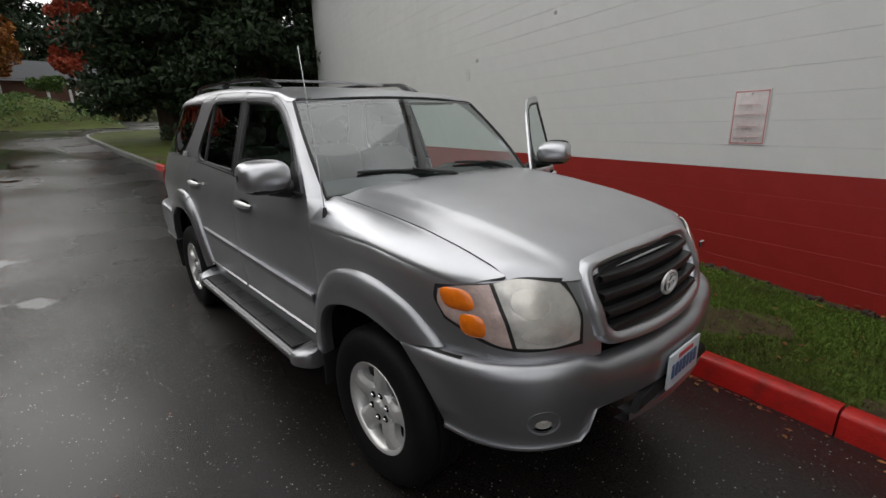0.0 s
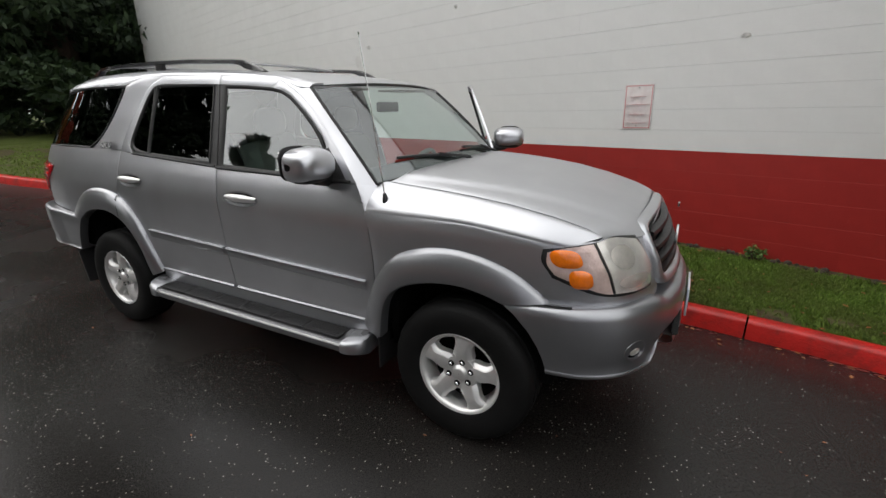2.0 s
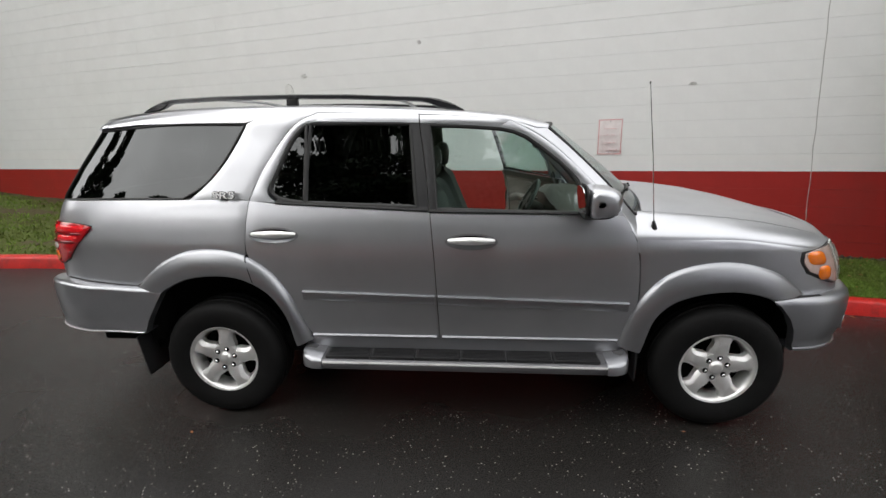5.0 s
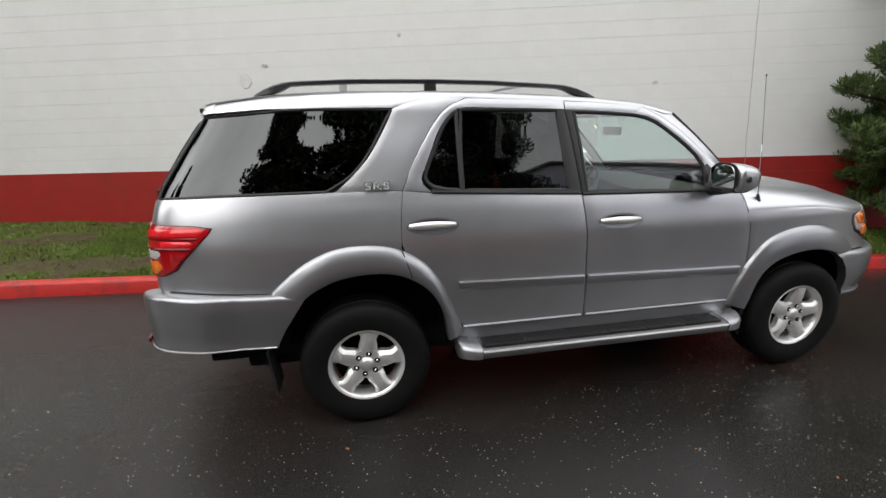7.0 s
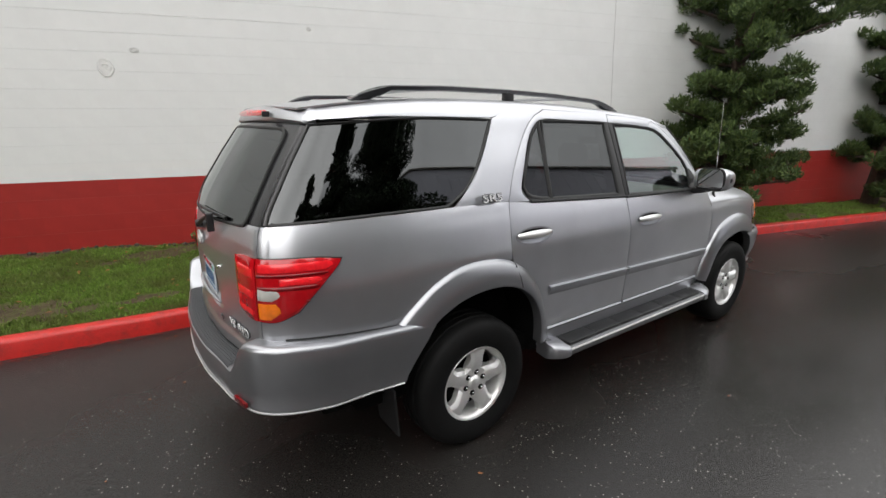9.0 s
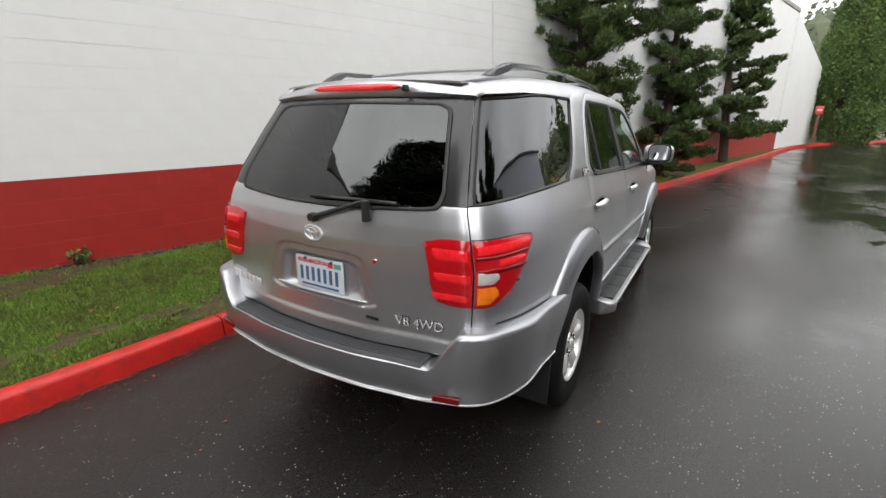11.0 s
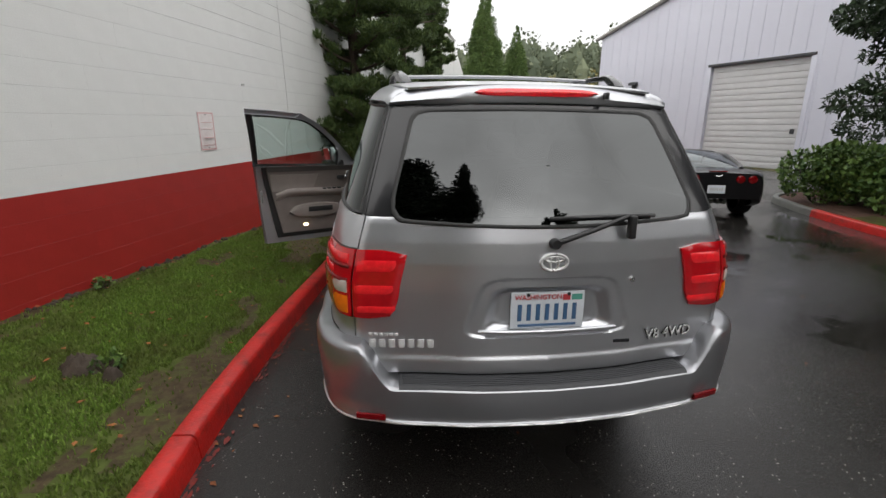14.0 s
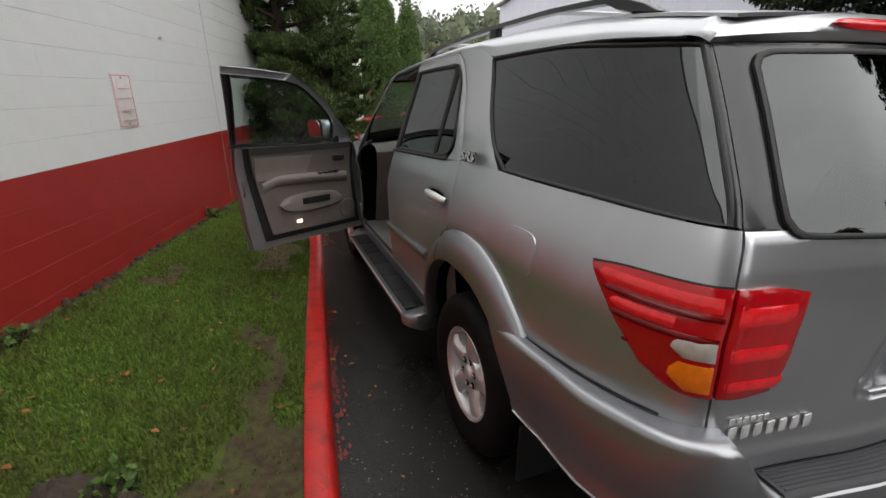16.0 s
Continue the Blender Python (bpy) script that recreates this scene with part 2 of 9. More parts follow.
def add_box(bm, x0, y0, z0, x1, y1, z1, bevel=0.0, m=None):
    """A box, with its edges bevelled, into a bmesh."""
    t = bmesh.new()
    bmesh.ops.create_cube(t, size=1)
    for v in t.verts:
        v.co = Vector(((x0 + x1) / 2 + v.co.x * (x1 - x0), (y0 + y1) / 2 + v.co.y * (y1 - y0), (z0 + z1) / 2 + v.co.z * (z1 - z0)))
    if bevel:
        bmesh.ops.bevel(t, geom=list(t.edges), offset=bevel, segments=2, affect="EDGES", profile=0.6)
    merge(bm, t, m)


def merge(bm, t, m=None):
    """Adds the bmesh t, moved by m, to bm."""
    if m is not None:
        bmesh.ops.transform(t, matrix=m, verts=t.verts)
    made = [bm.verts.new(v.co) for v in t.verts]
    t.verts.index_update()
    for f in t.faces:
        try:
            nf = bm.faces.new([made[v.index] for v in f.verts])
            nf.material_index = f.material_index
        except ValueError:
            pass
    t.free()


def box(x0, y0, z0, x1, y1, z1, bevel=0.0):
    bm = bmesh.new()
    add_box(bm, x0, y0, z0, x1, y1, z1, bevel)
    return bm


def add_tube(bm, pts, radii, sides=10, caps=True):
    """A round bar through points with a radius at each."""
    pts = [Vector(p) for p in pts]
    if not isinstance(radii, (list, tuple)):
        radii = [radii] * len(pts)
    rings = []
    ref = None
    for i, p in enumerate(pts):
        d = (pts[min(i + 1, len(pts) - 1)] - pts[max(i - 1, 0)]).normalized()
        if ref is None:
            ref = Vector((0, 0, 1)) if abs(d.z) < 0.9 else Vector((1, 0, 0))
        a = d.cross(ref)
        if a.length < 1e-5:
            a = d.cross(Vector((0, 1, 0.3)))
        a.normalize()
        c = a.cross(d).normalized()
        rings.append([bm.verts.new(p + radii[i] * (math.cos(k * math.tau / sides) * a + math.sin(k * math.tau / sides) * c)) for k in range(sides)])
    for r, s in zip(rings, rings[1:]):
        for k in range(sides):
            bm.faces.new((r[k], r[(k + 1) % sides], s[(k + 1) % sides], s[k]))
    if caps:
        bm.faces.new(rings[0])
        bm.faces.new(list(reversed(rings[-1])))


def tube(pts, radii, sides=10):
    bm = bmesh.new()
    add_tube(bm, pts, radii, sides)
    return bm


def add_grid(bm, rows, closed=False):
    """Quads between rows of points of equal length."""
    vs = [[bm.verts.new(p) for p in r] for r in rows]
    for a, b in zip(vs, vs[1:]):
        n = len(a)
        for k in range(n if closed else n - 1):
            bm.faces.new((a[k], a[(k + 1) % n], b[(k + 1) % n], b[k]))
    return vs


def prism(outline, thick, bevel=0.0):
    """A plate in the local xz plane, from y = 0 to y = thick."""
    bm = bmesh.new()
    a = [bm.verts.new((x, 0, z)) for x, z in outline]
    f = bm.faces.new(a)
    out = bmesh.ops.extrude_face_region(bm, geom=[f])
    for v in out["geom"]:
        if isinstance(v, bmesh.types.BMVert):
            v.co.y += thick
    bmesh.ops.recalc_face_normals(bm, faces=bm.faces)
    if bevel:
        edges = [e for e in bm.edges if len(e.link_faces) == 2 and e.calc_face_angle(0) > 0.6]
        bmesh.ops.bevel(bm, geom=edges, offset=bevel, segments=2, affect="EDGES")
    return bm


def text_bm(words, size, depth=0.002, grow=0.0):
    """Lettering in the built-in font as a mesh, centred, in the xz plane facing -y."""
    c = bpy.data.curves.new("letters", "FONT")
    c.body, c.size, c.extrude, c.align_x, c.align_y = words, size, depth, "CENTER", "CENTER"
    c.resolution_u = 3
    c.offset = grow
    ob = bpy.data.objects.new("letters", c)
    me = bpy.data.meshes.new_from_object(ob)
    bpy.data.objects.remove(ob)
    bpy.data.curves.remove(c)
    bm = bmesh.new()
    bm.from_mesh(me)
    bpy.data.meshes.remove(me)
    bmesh.ops.transform(bm, matrix=pose(0, 0, 0, 90, 0, 0), verts=bm.verts)
    return bm


def catmull(pts, n):
    """n points along a smooth curve through the given points."""
    pts = [np.array(p, float) for p in pts]
    if len(pts) == 2:
        return [pts[0] + (pts[1] - pts[0]) * k / (n - 1) for k in range(n)]
    ext = [2 * pts[0] - pts[1]] + pts + [2 * pts[-1] - pts[-2]]
    seg = [float(np.linalg.norm(b - a)) for a, b in zip(pts, pts[1:])]
    cum = np.cumsum([0] + seg)
    out = []
    for k in range(n):
        d = cum[-1] * k / (n - 1)
        i = min(int(np.searchsorted(cum, d, "right")) - 1, len(pts) - 2)
        u = (d - cum[i]) / max(seg[i], 1e-9)
        p0, p1, p2, p3 = ext[i:i + 4]
        out.append(0.5 * (2 * p1 + (p2 - p0) * u + (2 * p0 - 5 * p1 + 4 * p2 - p3) * u * u + (3 * p1 - p0 - 3 * p2 + p3) * u ** 3))
    return out


# ---------------------------------------------------------------- ground, road, kerbs, lawn
KERB_W = 0.14
KERB_PATH = [(-18.0, -46.5), (-13.0, -39.2), (-9.4, -34.8), (-6.7, -31.0), (-4.7, -26.3), (-3.2, -19.5), (-2.1, -15.0), (-1.15, -10.8), (-0.45, -8.0), (0.42, -4.5), (1.03, -1.6),
             (1.22, 0.0), (1.42, 1.8), (1.57, 3.4), (1.605, 4.4), (1.635, 5.1), (1.645, 5.9), (1.62, 6.7), (1.48, 7.5), (1.12, 9.3), (0.86, 10.6), (0.72, 12.4), (0.50, 16.0), (0.30, 20.5), (0.2, 24.5), (0.6, 26.6), (1.8, 27.9), (5.0, 28.8), (12.0, 29.4)]


def kerb_x(y):
    return float(np.interp(y, [p[1] for p in KERB_PATH], [p[0] for p in KERB_PATH]))


def wall_x(y):
    return 2.885 + 0.275 * y


def road_z(x, y):
    """The road's height: level at the parked car, climbing behind it, with a shallow gutter at the kerb."""
    t = max(0.0, y - 4.0)
    z = 0.05 * t * t / (t + 1.5)
    if y > 30:
        z = 0.05 * 26 * 26 / 27.5 + 0.02 * (y - 30)
    g = max(0.0, min(1.0, (x - kerb_x(y) + 0.45) / 0.45)) if -40 < y < 26 else 0.0
    z += 0.013 * max(0.0, -8.0 - y)
    rise = max(0.0, min(1.0, (y - 0.2) / 2.8))
    rise = rise * rise * (3 - 2 * rise)
    dip = max(0.0, min(1.0, (0.4 - x) / 1.1)) * max(0.0, min(1.0, (x + 5.4) / 2.0)) * max(0.0, min(1.0, (y + 4.5) / 3.0)) * max(0.0, min(1.0, (7.5 - y) / 3.0))
    return z + (-0.055 + 0.085 * rise) * g - 0.042 * dip


def ground_mesh():
    xs = sorted(set([-900, -400, -200, -120, -80, -55, -40, -30] + [-24 + 0.8 * k for k in range(46)] + [-2.4 + 0.15 * k for k in range(35)] + [14, 18, 25, 40, 70, 120, 250, 900]))
    ys = sorted(set([-900, -400, -200, -120, -80, -60, -54] + [-49 + 0.9 * k for k in range(93)] + [-6.0 + 0.3 * k for k in range(48)] + [36, 40, 46, 54, 66, 90, 130, 200, 400, 900]))
    bm = bmesh.new()
    rows = []
    for y in ys:
        row = []
        for x in xs:
            z = road_z(x, max(-60, min(y, 60)))
            if y > -40 and x > kerb_x(y) + 0.3:
                z = road_z(kerb_x(y) - 0.2, min(y, 60)) - 0.06
            row.append((x, y, z))
        rows.append(row)
    add_grid(bm, rows)
    return part("road", bm, M_ASPHALT, smooth=60)


road = tagged(ground_mesh(), "wet dark asphalt road with puddles, pale specks for stone and wet glints", "road", kind="structure")


def along(path, step):
    """Points every step metres along a smooth path."""
    n = int(sum(math.dist(a, b) for a, b in zip(path, path[1:])) / step) + 1
    return [tuple(p) for p in catmull(path, n)]


def kerb_piece(pts, zfun, mat, parent, width=KERB_W, high=0.145, side=1):
    """One cast length of kerb: battered face, rounded top edge."""
    bm = bmesh.new()
    rows = []
    n = len(pts)
    for i, (x, y) in enumerate(pts):
        a, b = pts[max(i - 1, 0)], pts[min(i + 1, n - 1)]
        d = Vector((b[0] - a[0], b[1] - a[1], 0)).normalized()
        nrm = Vector((d.y, -d.x, 0)) * side
        z = zfun(x, y)
        prof = [(-0.02, -0.12), (0.0, 0.0), (0.012, high - 0.03), (0.020, high - 0.012), (0.036, high), (width - 0.02, high + 0.004), (width - 0.004, high - 0.006), (width, high - 0.05), (width, -0.12)]
        rows.append([Vector((x, y, z + pz)) + nrm * px for px, pz in prof])
    vs = add_grid(bm, rows)
    bm.faces.new(vs[0])
    bm.faces.new(list(reversed(vs[-1])))
    bmesh.ops.recalc_face_normals(bm, faces=bm.faces)
    return part("kerb_stone", bm, mat, parent, smooth=50)


kerb = tagged(empty("kerb"), "painted red concrete kerb along the grass verge, grey further up", "kerb", kind="structure")
k_pts = along(KERB_PATH, 0.27)
joints = [-36.0, -31.0, -25.0, -20.7, -15.9, -11.1, -6.3, -1.50, 3.42, 8.2, 13.0, 17.8, 22.6, 26.5, 99]
run, jn = [], 0
for p in k_pts:
    run.append(p)
    if p[1] > joints[jn] or p == k_pts[-1]:
        if len(run) > 1:
            mid = run[len(run) // 2][1]
            if len(run) > 2:
                dx, dy = run[-1][0] - run[-2][0], run[-1][1] - run[-2][1]
                dl = math.hypot(dx, dy)
                short = (run[-1][0] - dx / dl * 0.012, run[-1][1] - dy / dl * 0.012)
                kerb_piece(run[:-1] + [short], lambda x, y: road_z(x - 0.02, y), M_KERB_RED if mid < 13.2 else M_KERB_GREY, kerb)
        run = [p]
        while jn < len(joints) - 1 and p[1] > joints[jn]:
            jn += 1


def lawn_z(x, y):
    """The verge rises gently from the kerb to the wall, with small humps."""
    k = kerb_x(y) + KERB_W
    w = wall_x(y) if y < 16 else 12.0
    u = max(0.0, min(1.0, (x - k) / max(0.5, w - k)))
    lift = max(0.0, min(1.0, (y - 0.2) / 2.8))
    top = road_z(kerb_x(y) - 0.6, y) + 0.075 + 0.075 * lift * lift * (3 - 2 * lift)
    wall_base = 0.215 + 0.008 * y + 0.012 * max(0, -8 - y) if y < 6 else max(0.27, road_z(-3, y) + 0.1)
    return top + (wall_base - top) * u + 0.028 * noise.noise(Vector((x * 1.3, y * 1.3, 0))) + 0.012 * noise.noise(Vector((x * 5, y * 5, 3)))


def worn(x, y):
    """How bare the verge is: worn patches, a drip line of soil along the wall."""
    v = noise.noise(Vector((x * 1.5, y * 0.75, 7.0))) + 0.4 * noise.noise(Vector((x * 5, y * 4, 2.0)))
    # a scuffed trail that wanders along the verge a little way in from the kerb
    mid = kerb_x(y) + 0.46 + 0.10 * math.sin(1.9 * y) + 0.12 * noise.noise(Vector((y * 1.1, 0.0, 9.0)))
    if 1.6 < y < 5.2:
        v = max(v, 0.46 - 4.2 * abs(x - mid) + 0.55 * noise.noise(Vector((x * 6, y * 5, 4.0))))
    edge = wall_x(y) - x if y < 16 else 9.0
    foot = 0.10 + 0.07 * noise.noise(Vector((y * 2.3, 4.0, 1.0)))
    return max(v, 0.5 if edge < foot else -1.0)


def lawn_mesh():
    bm = bmesh.new()
    ys = [-38 + 0.11 * k for k in range(int((28 + 38) / 0.11) + 1)]
    rows = []
    for y in ys:
        k = kerb_x(y) + KERB_W - 0.015
        w = wall_x(y) + 0.05 if y < 16 else 30.0
        if y < -24:
            w = wall_x(-24) + 3
        us = [(u / 30) for u in range(31)]
        rows.append([(k + (w - k) * u, y, lawn_z(k + (w - k) * u, y)) for u in us])
    add_grid(bm, rows)
    for f in bm.faces:
        c = f.calc_center_median()
        if -12 < c.y < 15 and worn(c.x, c.y) > 0.25:
            f.material_index = 1
    ob = part("lawn", bm, M_SOIL, smooth=80)
    ob.data.materials.append(M_WORN)
    return ob


lawn = tagged(lawn_mesh(), "damp grass verge with worn muddy patches between kerb and wall", "lawn", kind="structure")


def blades():
    """Short grass, thin where the soil is worn."""
    rnd = np.random.RandomState(5)
    verts, faces = [], []
    count = 0
    zones = [(-3.2, 6.4, 170000), (-9.5, -3.2, 14000), (6.4, 15.0, 12000)]
    for y0, y1, n in zones:
        for _ in range(n):
            y = rnd.uniform(y0, y1)
            k = kerb_x(y) + KERB_W
            x = k + 0.01 + rnd.rand() * (wall_x(y) - k - 0.03)
            bare = worn(x, y)
            if rnd.rand() < (bare - 0.14) * 8 and rnd.rand() < 0.95:
                continue
            z = lawn_z(x, y)
            h = rnd.uniform(0.012, 0.034) * (1.0 if y0 > -4 and y1 < 7 else 1.4)
            a = rnd.uniform(0, math.tau)
            w = rnd.uniform(0.003, 0.006) * (1.0 if y1 < 7 and y0 > -4 else 2.2)
            lean = rnd.uniform(0.2, 0.9) * h
            b = rnd.uniform(0, math.tau)
            c, s = math.cos(a) * w, math.sin(a) * w
            i = len(verts)
            mx, my = x + math.cos(b) * lean * 0.4, y + math.sin(b) * lean * 0.4
            verts += [(x - c, y - s, z - 0.005), (x + c, y + s, z - 0.005), (mx + c * 0.7, my + s * 0.7, z + h * 0.65), (mx - c * 0.7, my - s * 0.7, z + h * 0.65), (x + math.cos(b) * lean, y + math.sin(b) * lean, z + h)]
            faces += [(i, i + 1, i + 2, i + 3), (i + 3, i + 2, i + 4)]
    me = bpy.data.meshes.new("grass")
    me.from_pydata(verts, [], faces)
    me.materials.append(M_GRASS)
    return tagged(new("grass", me), "short green grass blades on the damp verge", "grass", kind="stuff")


blades()


def overspray():
    """Ragged splashes of red kerb paint on the asphalt at the kerb's foot."""
    rnd = random.Random(17)
    bm = bmesh.new()
    for k in range(460):
        y = rnd.uniform(-3.0, 6.5)
        if noise.noise(Vector((y * 1.7, 3.0, 0.0))) < -0.12:
            continue
        out = rnd.random() ** 2.6 * 0.075
        r = rnd.uniform(0.004, 0.017) * (1 - 4 * out)
        ring = []
        for q in range(9):
            t = q * math.tau / 9
            px = kerb_x(y) - 0.006 - out + r * math.cos(t) * rnd.uniform(0.5, 1.2)
            py = y + r * math.sin(t) * rnd.uniform(1.0, 3.2)
            ring.append(bm.verts.new((min(px, kerb_x(py) + 0.004), py, road_z(kerb_x(py) - 0.02, py) + 0.0035 + 0.00004 * (k % 20))))
        bm.faces.new(ring)
    bmesh.ops.recalc_face_normals(bm, faces=bm.faces)
    for f in bm.faces:
        if f.normal.z < 0:
            f.normal_flip()
    tagged(part("paint_splashes", bm, M_OVERSPRAY, None, smooth=0), "ragged red paint splashes on asphalt beside the kerb", "paint", kind="stuff")


M_OVERSPRAY = material("worn_red_paint", (0.20, 0.024, 0.018), 0.5, vary=0.3, scale=30, stain=(0.045, 0.030, 0.026), stain_scale=16, stain_amount=0.9)
overspray()


# ---------------------------------------------------------------- the long block wall
WALL_RZ = math.degrees(math.atan2(1.0, 0.275))
WALL_M = pose(2.885, 0, 0, 0, 0.85, WALL_RZ)
COURSE, BLOCK, BAND = 0.205, 0.406, 1.158
wall = empty("wall_north")
wall.matrix_basis = WALL_M
tagged(wall, "tall painted block wall, white above a red band", "wall", kind="structure")
part("backing_white", box(-25, -0.25, BAND, 16.6, -0.0035, 6.3), M_MORTAR_W, wall)
part("backing_red", box(-25, -0.25, -0.5, 16.6, -0.0035, BAND), M_MORTAR_R, wall)


def block_mesh(name, mat, length, height):
    """One painted block, its arrises softened by many coats."""
    t = bmesh.new()
    b, d = 0.0017, 0.0016
    pts = [(0, 0, 0, -d), (0, 0, 0, 0)]
    back = [(0, -d, 0.0), (length, -d, 0.0), (length, -d, height), (0, -d, height)]
    front = [(0.0, 0, b), (length, 0, b), (length, 0, height - b), (0.0, 0, height - b)]
    vb = [t.verts.new(p) for p in back]
    vf = [t.verts.new(p) for p in front]
    t.faces.new(list(reversed(vf)))
    for k in range(4):
        t.faces.new((vb[k], vb[(k + 1) % 4], vf[(k + 1) % 4], vf[k]))
    bmesh.ops.recalc_face_normals(t, faces=t.faces)
    me = bpy.data.meshes.new(name)
    t.to_mesh(me)
    t.free()
    me.materials.append(mat)
    return me


BLOCKS_W = [block_mesh("block_white", M_WHITEWALL, BLOCK, COURSE - 0.0012)]
BLOCKS_R = [block_mesh("block_red", M_REDWALL, BLOCK, COURSE - 0.0012)]


def lay_blocks():
    far = {0: [], 1: []}
    rnd = random.Random(3)
    for row in range(-6, 26):
        z = BAND + row * COURSE
        if z > 6.28:
            break
        red = z < BAND - 0.01
        shift = (row % 2) * BLOCK / 2
        for k in range(-61, 41):
            x = k * BLOCK + shift
            if x < -24.95 or x + BLOCK > 16.6:
                continue
            lift = rnd.uniform(0.0, 0.0004)
            near = -2.8 < x < 5.6 and -0.1 < z < 2.75
            if near:
                ob = new("block", (BLOCKS_R if red else BLOCKS_W)[0])
                ob.parent = wall
                ob.matrix_basis = pose(x, lift, z, 0, rnd.uniform(-0.05, 0.05), 0)
            else:
                far[int(red)].append((x, lift, z))
    for red, mat, name in ((0, M_WHITEWALL, "far_blocks_white"), (1, M_REDWALL, "far_blocks_red")):
        verts, faces = [], []
        for x, y, z in far[red]:
            i = len(verts)
            b, h, w = 0.0017, COURSE - 0.0012, BLOCK
            verts += [(x + .001, y - .004, z + .001), (x + w - .001, y - .004, z + .001), (x + w - .001, y - .004, z + h - .001), (x + .001, y - .004, z + h - .001),
                      (x, y, z + b), (x + w, y, z + b), (x + w, y, z + h - b), (x, y, z + h - b)]
            faces += [(i + 4, i + 7, i + 6, i + 5)] + [(i + k, i + 4 + k, i + 4 + (k + 1) % 4, i + (k + 1) % 4) for k in range(4)]
        me = bpy.data.meshes.new(name)
        me.from_pydata(verts, [], faces)
        me.materials.append(mat)
        ob = tagged(new(name, me), kind="stuff")
        ob.parent = wall


def building_shell():
    """The rest of the building behind the wall, closed by plain walls and a flat roof."""
    end = part("wall_return", box(16.35, -14, -0.5, 16.6, -0.26, 6.3), M_WHITEWALL, None)
    end.matrix_basis = WALL_M
    tagged(end, "plain white end wall of the block building", "wall", kind="structure")
    roof = part("roof_main", box(-25, -14, 6.31, 16.6, 0.04, 6.5, 0.02), M_CONCRETE, None)
    roof.matrix_basis = WALL_M
    tagged(roof, "flat roof edge of the block building", "roof", kind="structure")
    bm = prism([(-34, -0.5), (-25.02, -0.5), (-25.02, 6.3), (-34, 4.3)], 0.3)
    far = part("wall_east", bm, M_WHITEWALL, None)
    far.matrix_basis = WALL_M @ Matrix.Translation((0, -0.32, 0))
    tagged(far, "white end section of the building with a sloping top", "wall", kind="structure")


building_shell()


# ---------------------------------------------------------------- foliage
def leaf_cloud(name, mat, parent, centres, radii, count, size, seed=0, flat=0.6, aspect=2.4, up=0.0, spread=0.9):
    """Many small pointed leaves, scattered over the surface of clumps."""
    rnd = np.random.RandomState(seed)
    centres = np.asarray(centres, float)
    radii = np.asarray(radii, float)
    if radii.ndim == 1:
        radii = np.stack([radii, radii, radii * flat], 1)
    weight = radii[:, 0] ** 2
    which = rnd.choice(len(centres), count, p=weight / weight.sum())
    d = rnd.normal(size=(count, 3))
    d /= np.linalg.norm(d, axis=1)[:, None]
    rad = 1 - 0.45 * rnd.rand(count) ** 2
    p = centres[which] + d * radii[which] * rad[:, None]
    a = d + spread * rnd.normal(size=(count, 3)) + np.array([0, 0, up])
    a /= np.linalg.norm(a, axis=1)[:, None]
    b = np.cross(a, rnd.normal(size=(count, 3)))
    b /= np.linalg.norm(b, axis=1)[:, None]
    s = size * rnd.uniform(0.6, 1.3, count)[:, None]
    w = s / aspect
    v = np.empty((count, 4, 3))
    v[:, 0], v[:, 1], v[:, 2], v[:, 3] = p - a * s * 0.5, p + b * w * 0.5, p + a * s * 0.5, p - b * w * 0.5
    f = np.arange(count * 4).reshape(-1, 4)
    me = bpy.data.meshes.new(name)
    me.from_pydata(v.reshape(-1, 3).tolist(), [], f.tolist())
    me.materials.append(mat)
    ob = new(name, me)
    ob.parent = parent
    return ob


def cypress(at, height, width, seed, label, mat=None, count=9000, size=0.16, group=""):
    """A dense column of scale leaves on a short trunk, with a ragged outline."""
    rnd = random.Random(seed)
    tree = tagged(empty("cypress_tree", at), label, "tree", group)
    part("trunk", tube([(0, 0, -0.2), (0.02, 0, height * 0.4), (0, 0, height * 0.9)], [width * 0.09, width * 0.06, 0.02], 8), M_BARK, tree)
    cs, rs = [], []
    for k in range(260):
        u = rnd.random() ** 0.8
        z = 0.05 * height + u * height * 0.93
        r = width / 2 * (min(1, (z / height) / 0.10) ** 0.5) * (1 - (z / height) ** 1.7) ** 0.9
        a = rnd.uniform(0, math.tau)
        cs.append((math.cos(a) * r * 0.72, math.sin(a) * r * 0.72, z))
        q = max(0.10, r * rnd.uniform(0.25, 0.42))
        rs.append((q, q, q * 1.7))
    leaf_cloud("crown", mat or M_CYPRESS, tree, cs, rs, count, size, seed, aspect=1.9, up=0.9)
    return tree


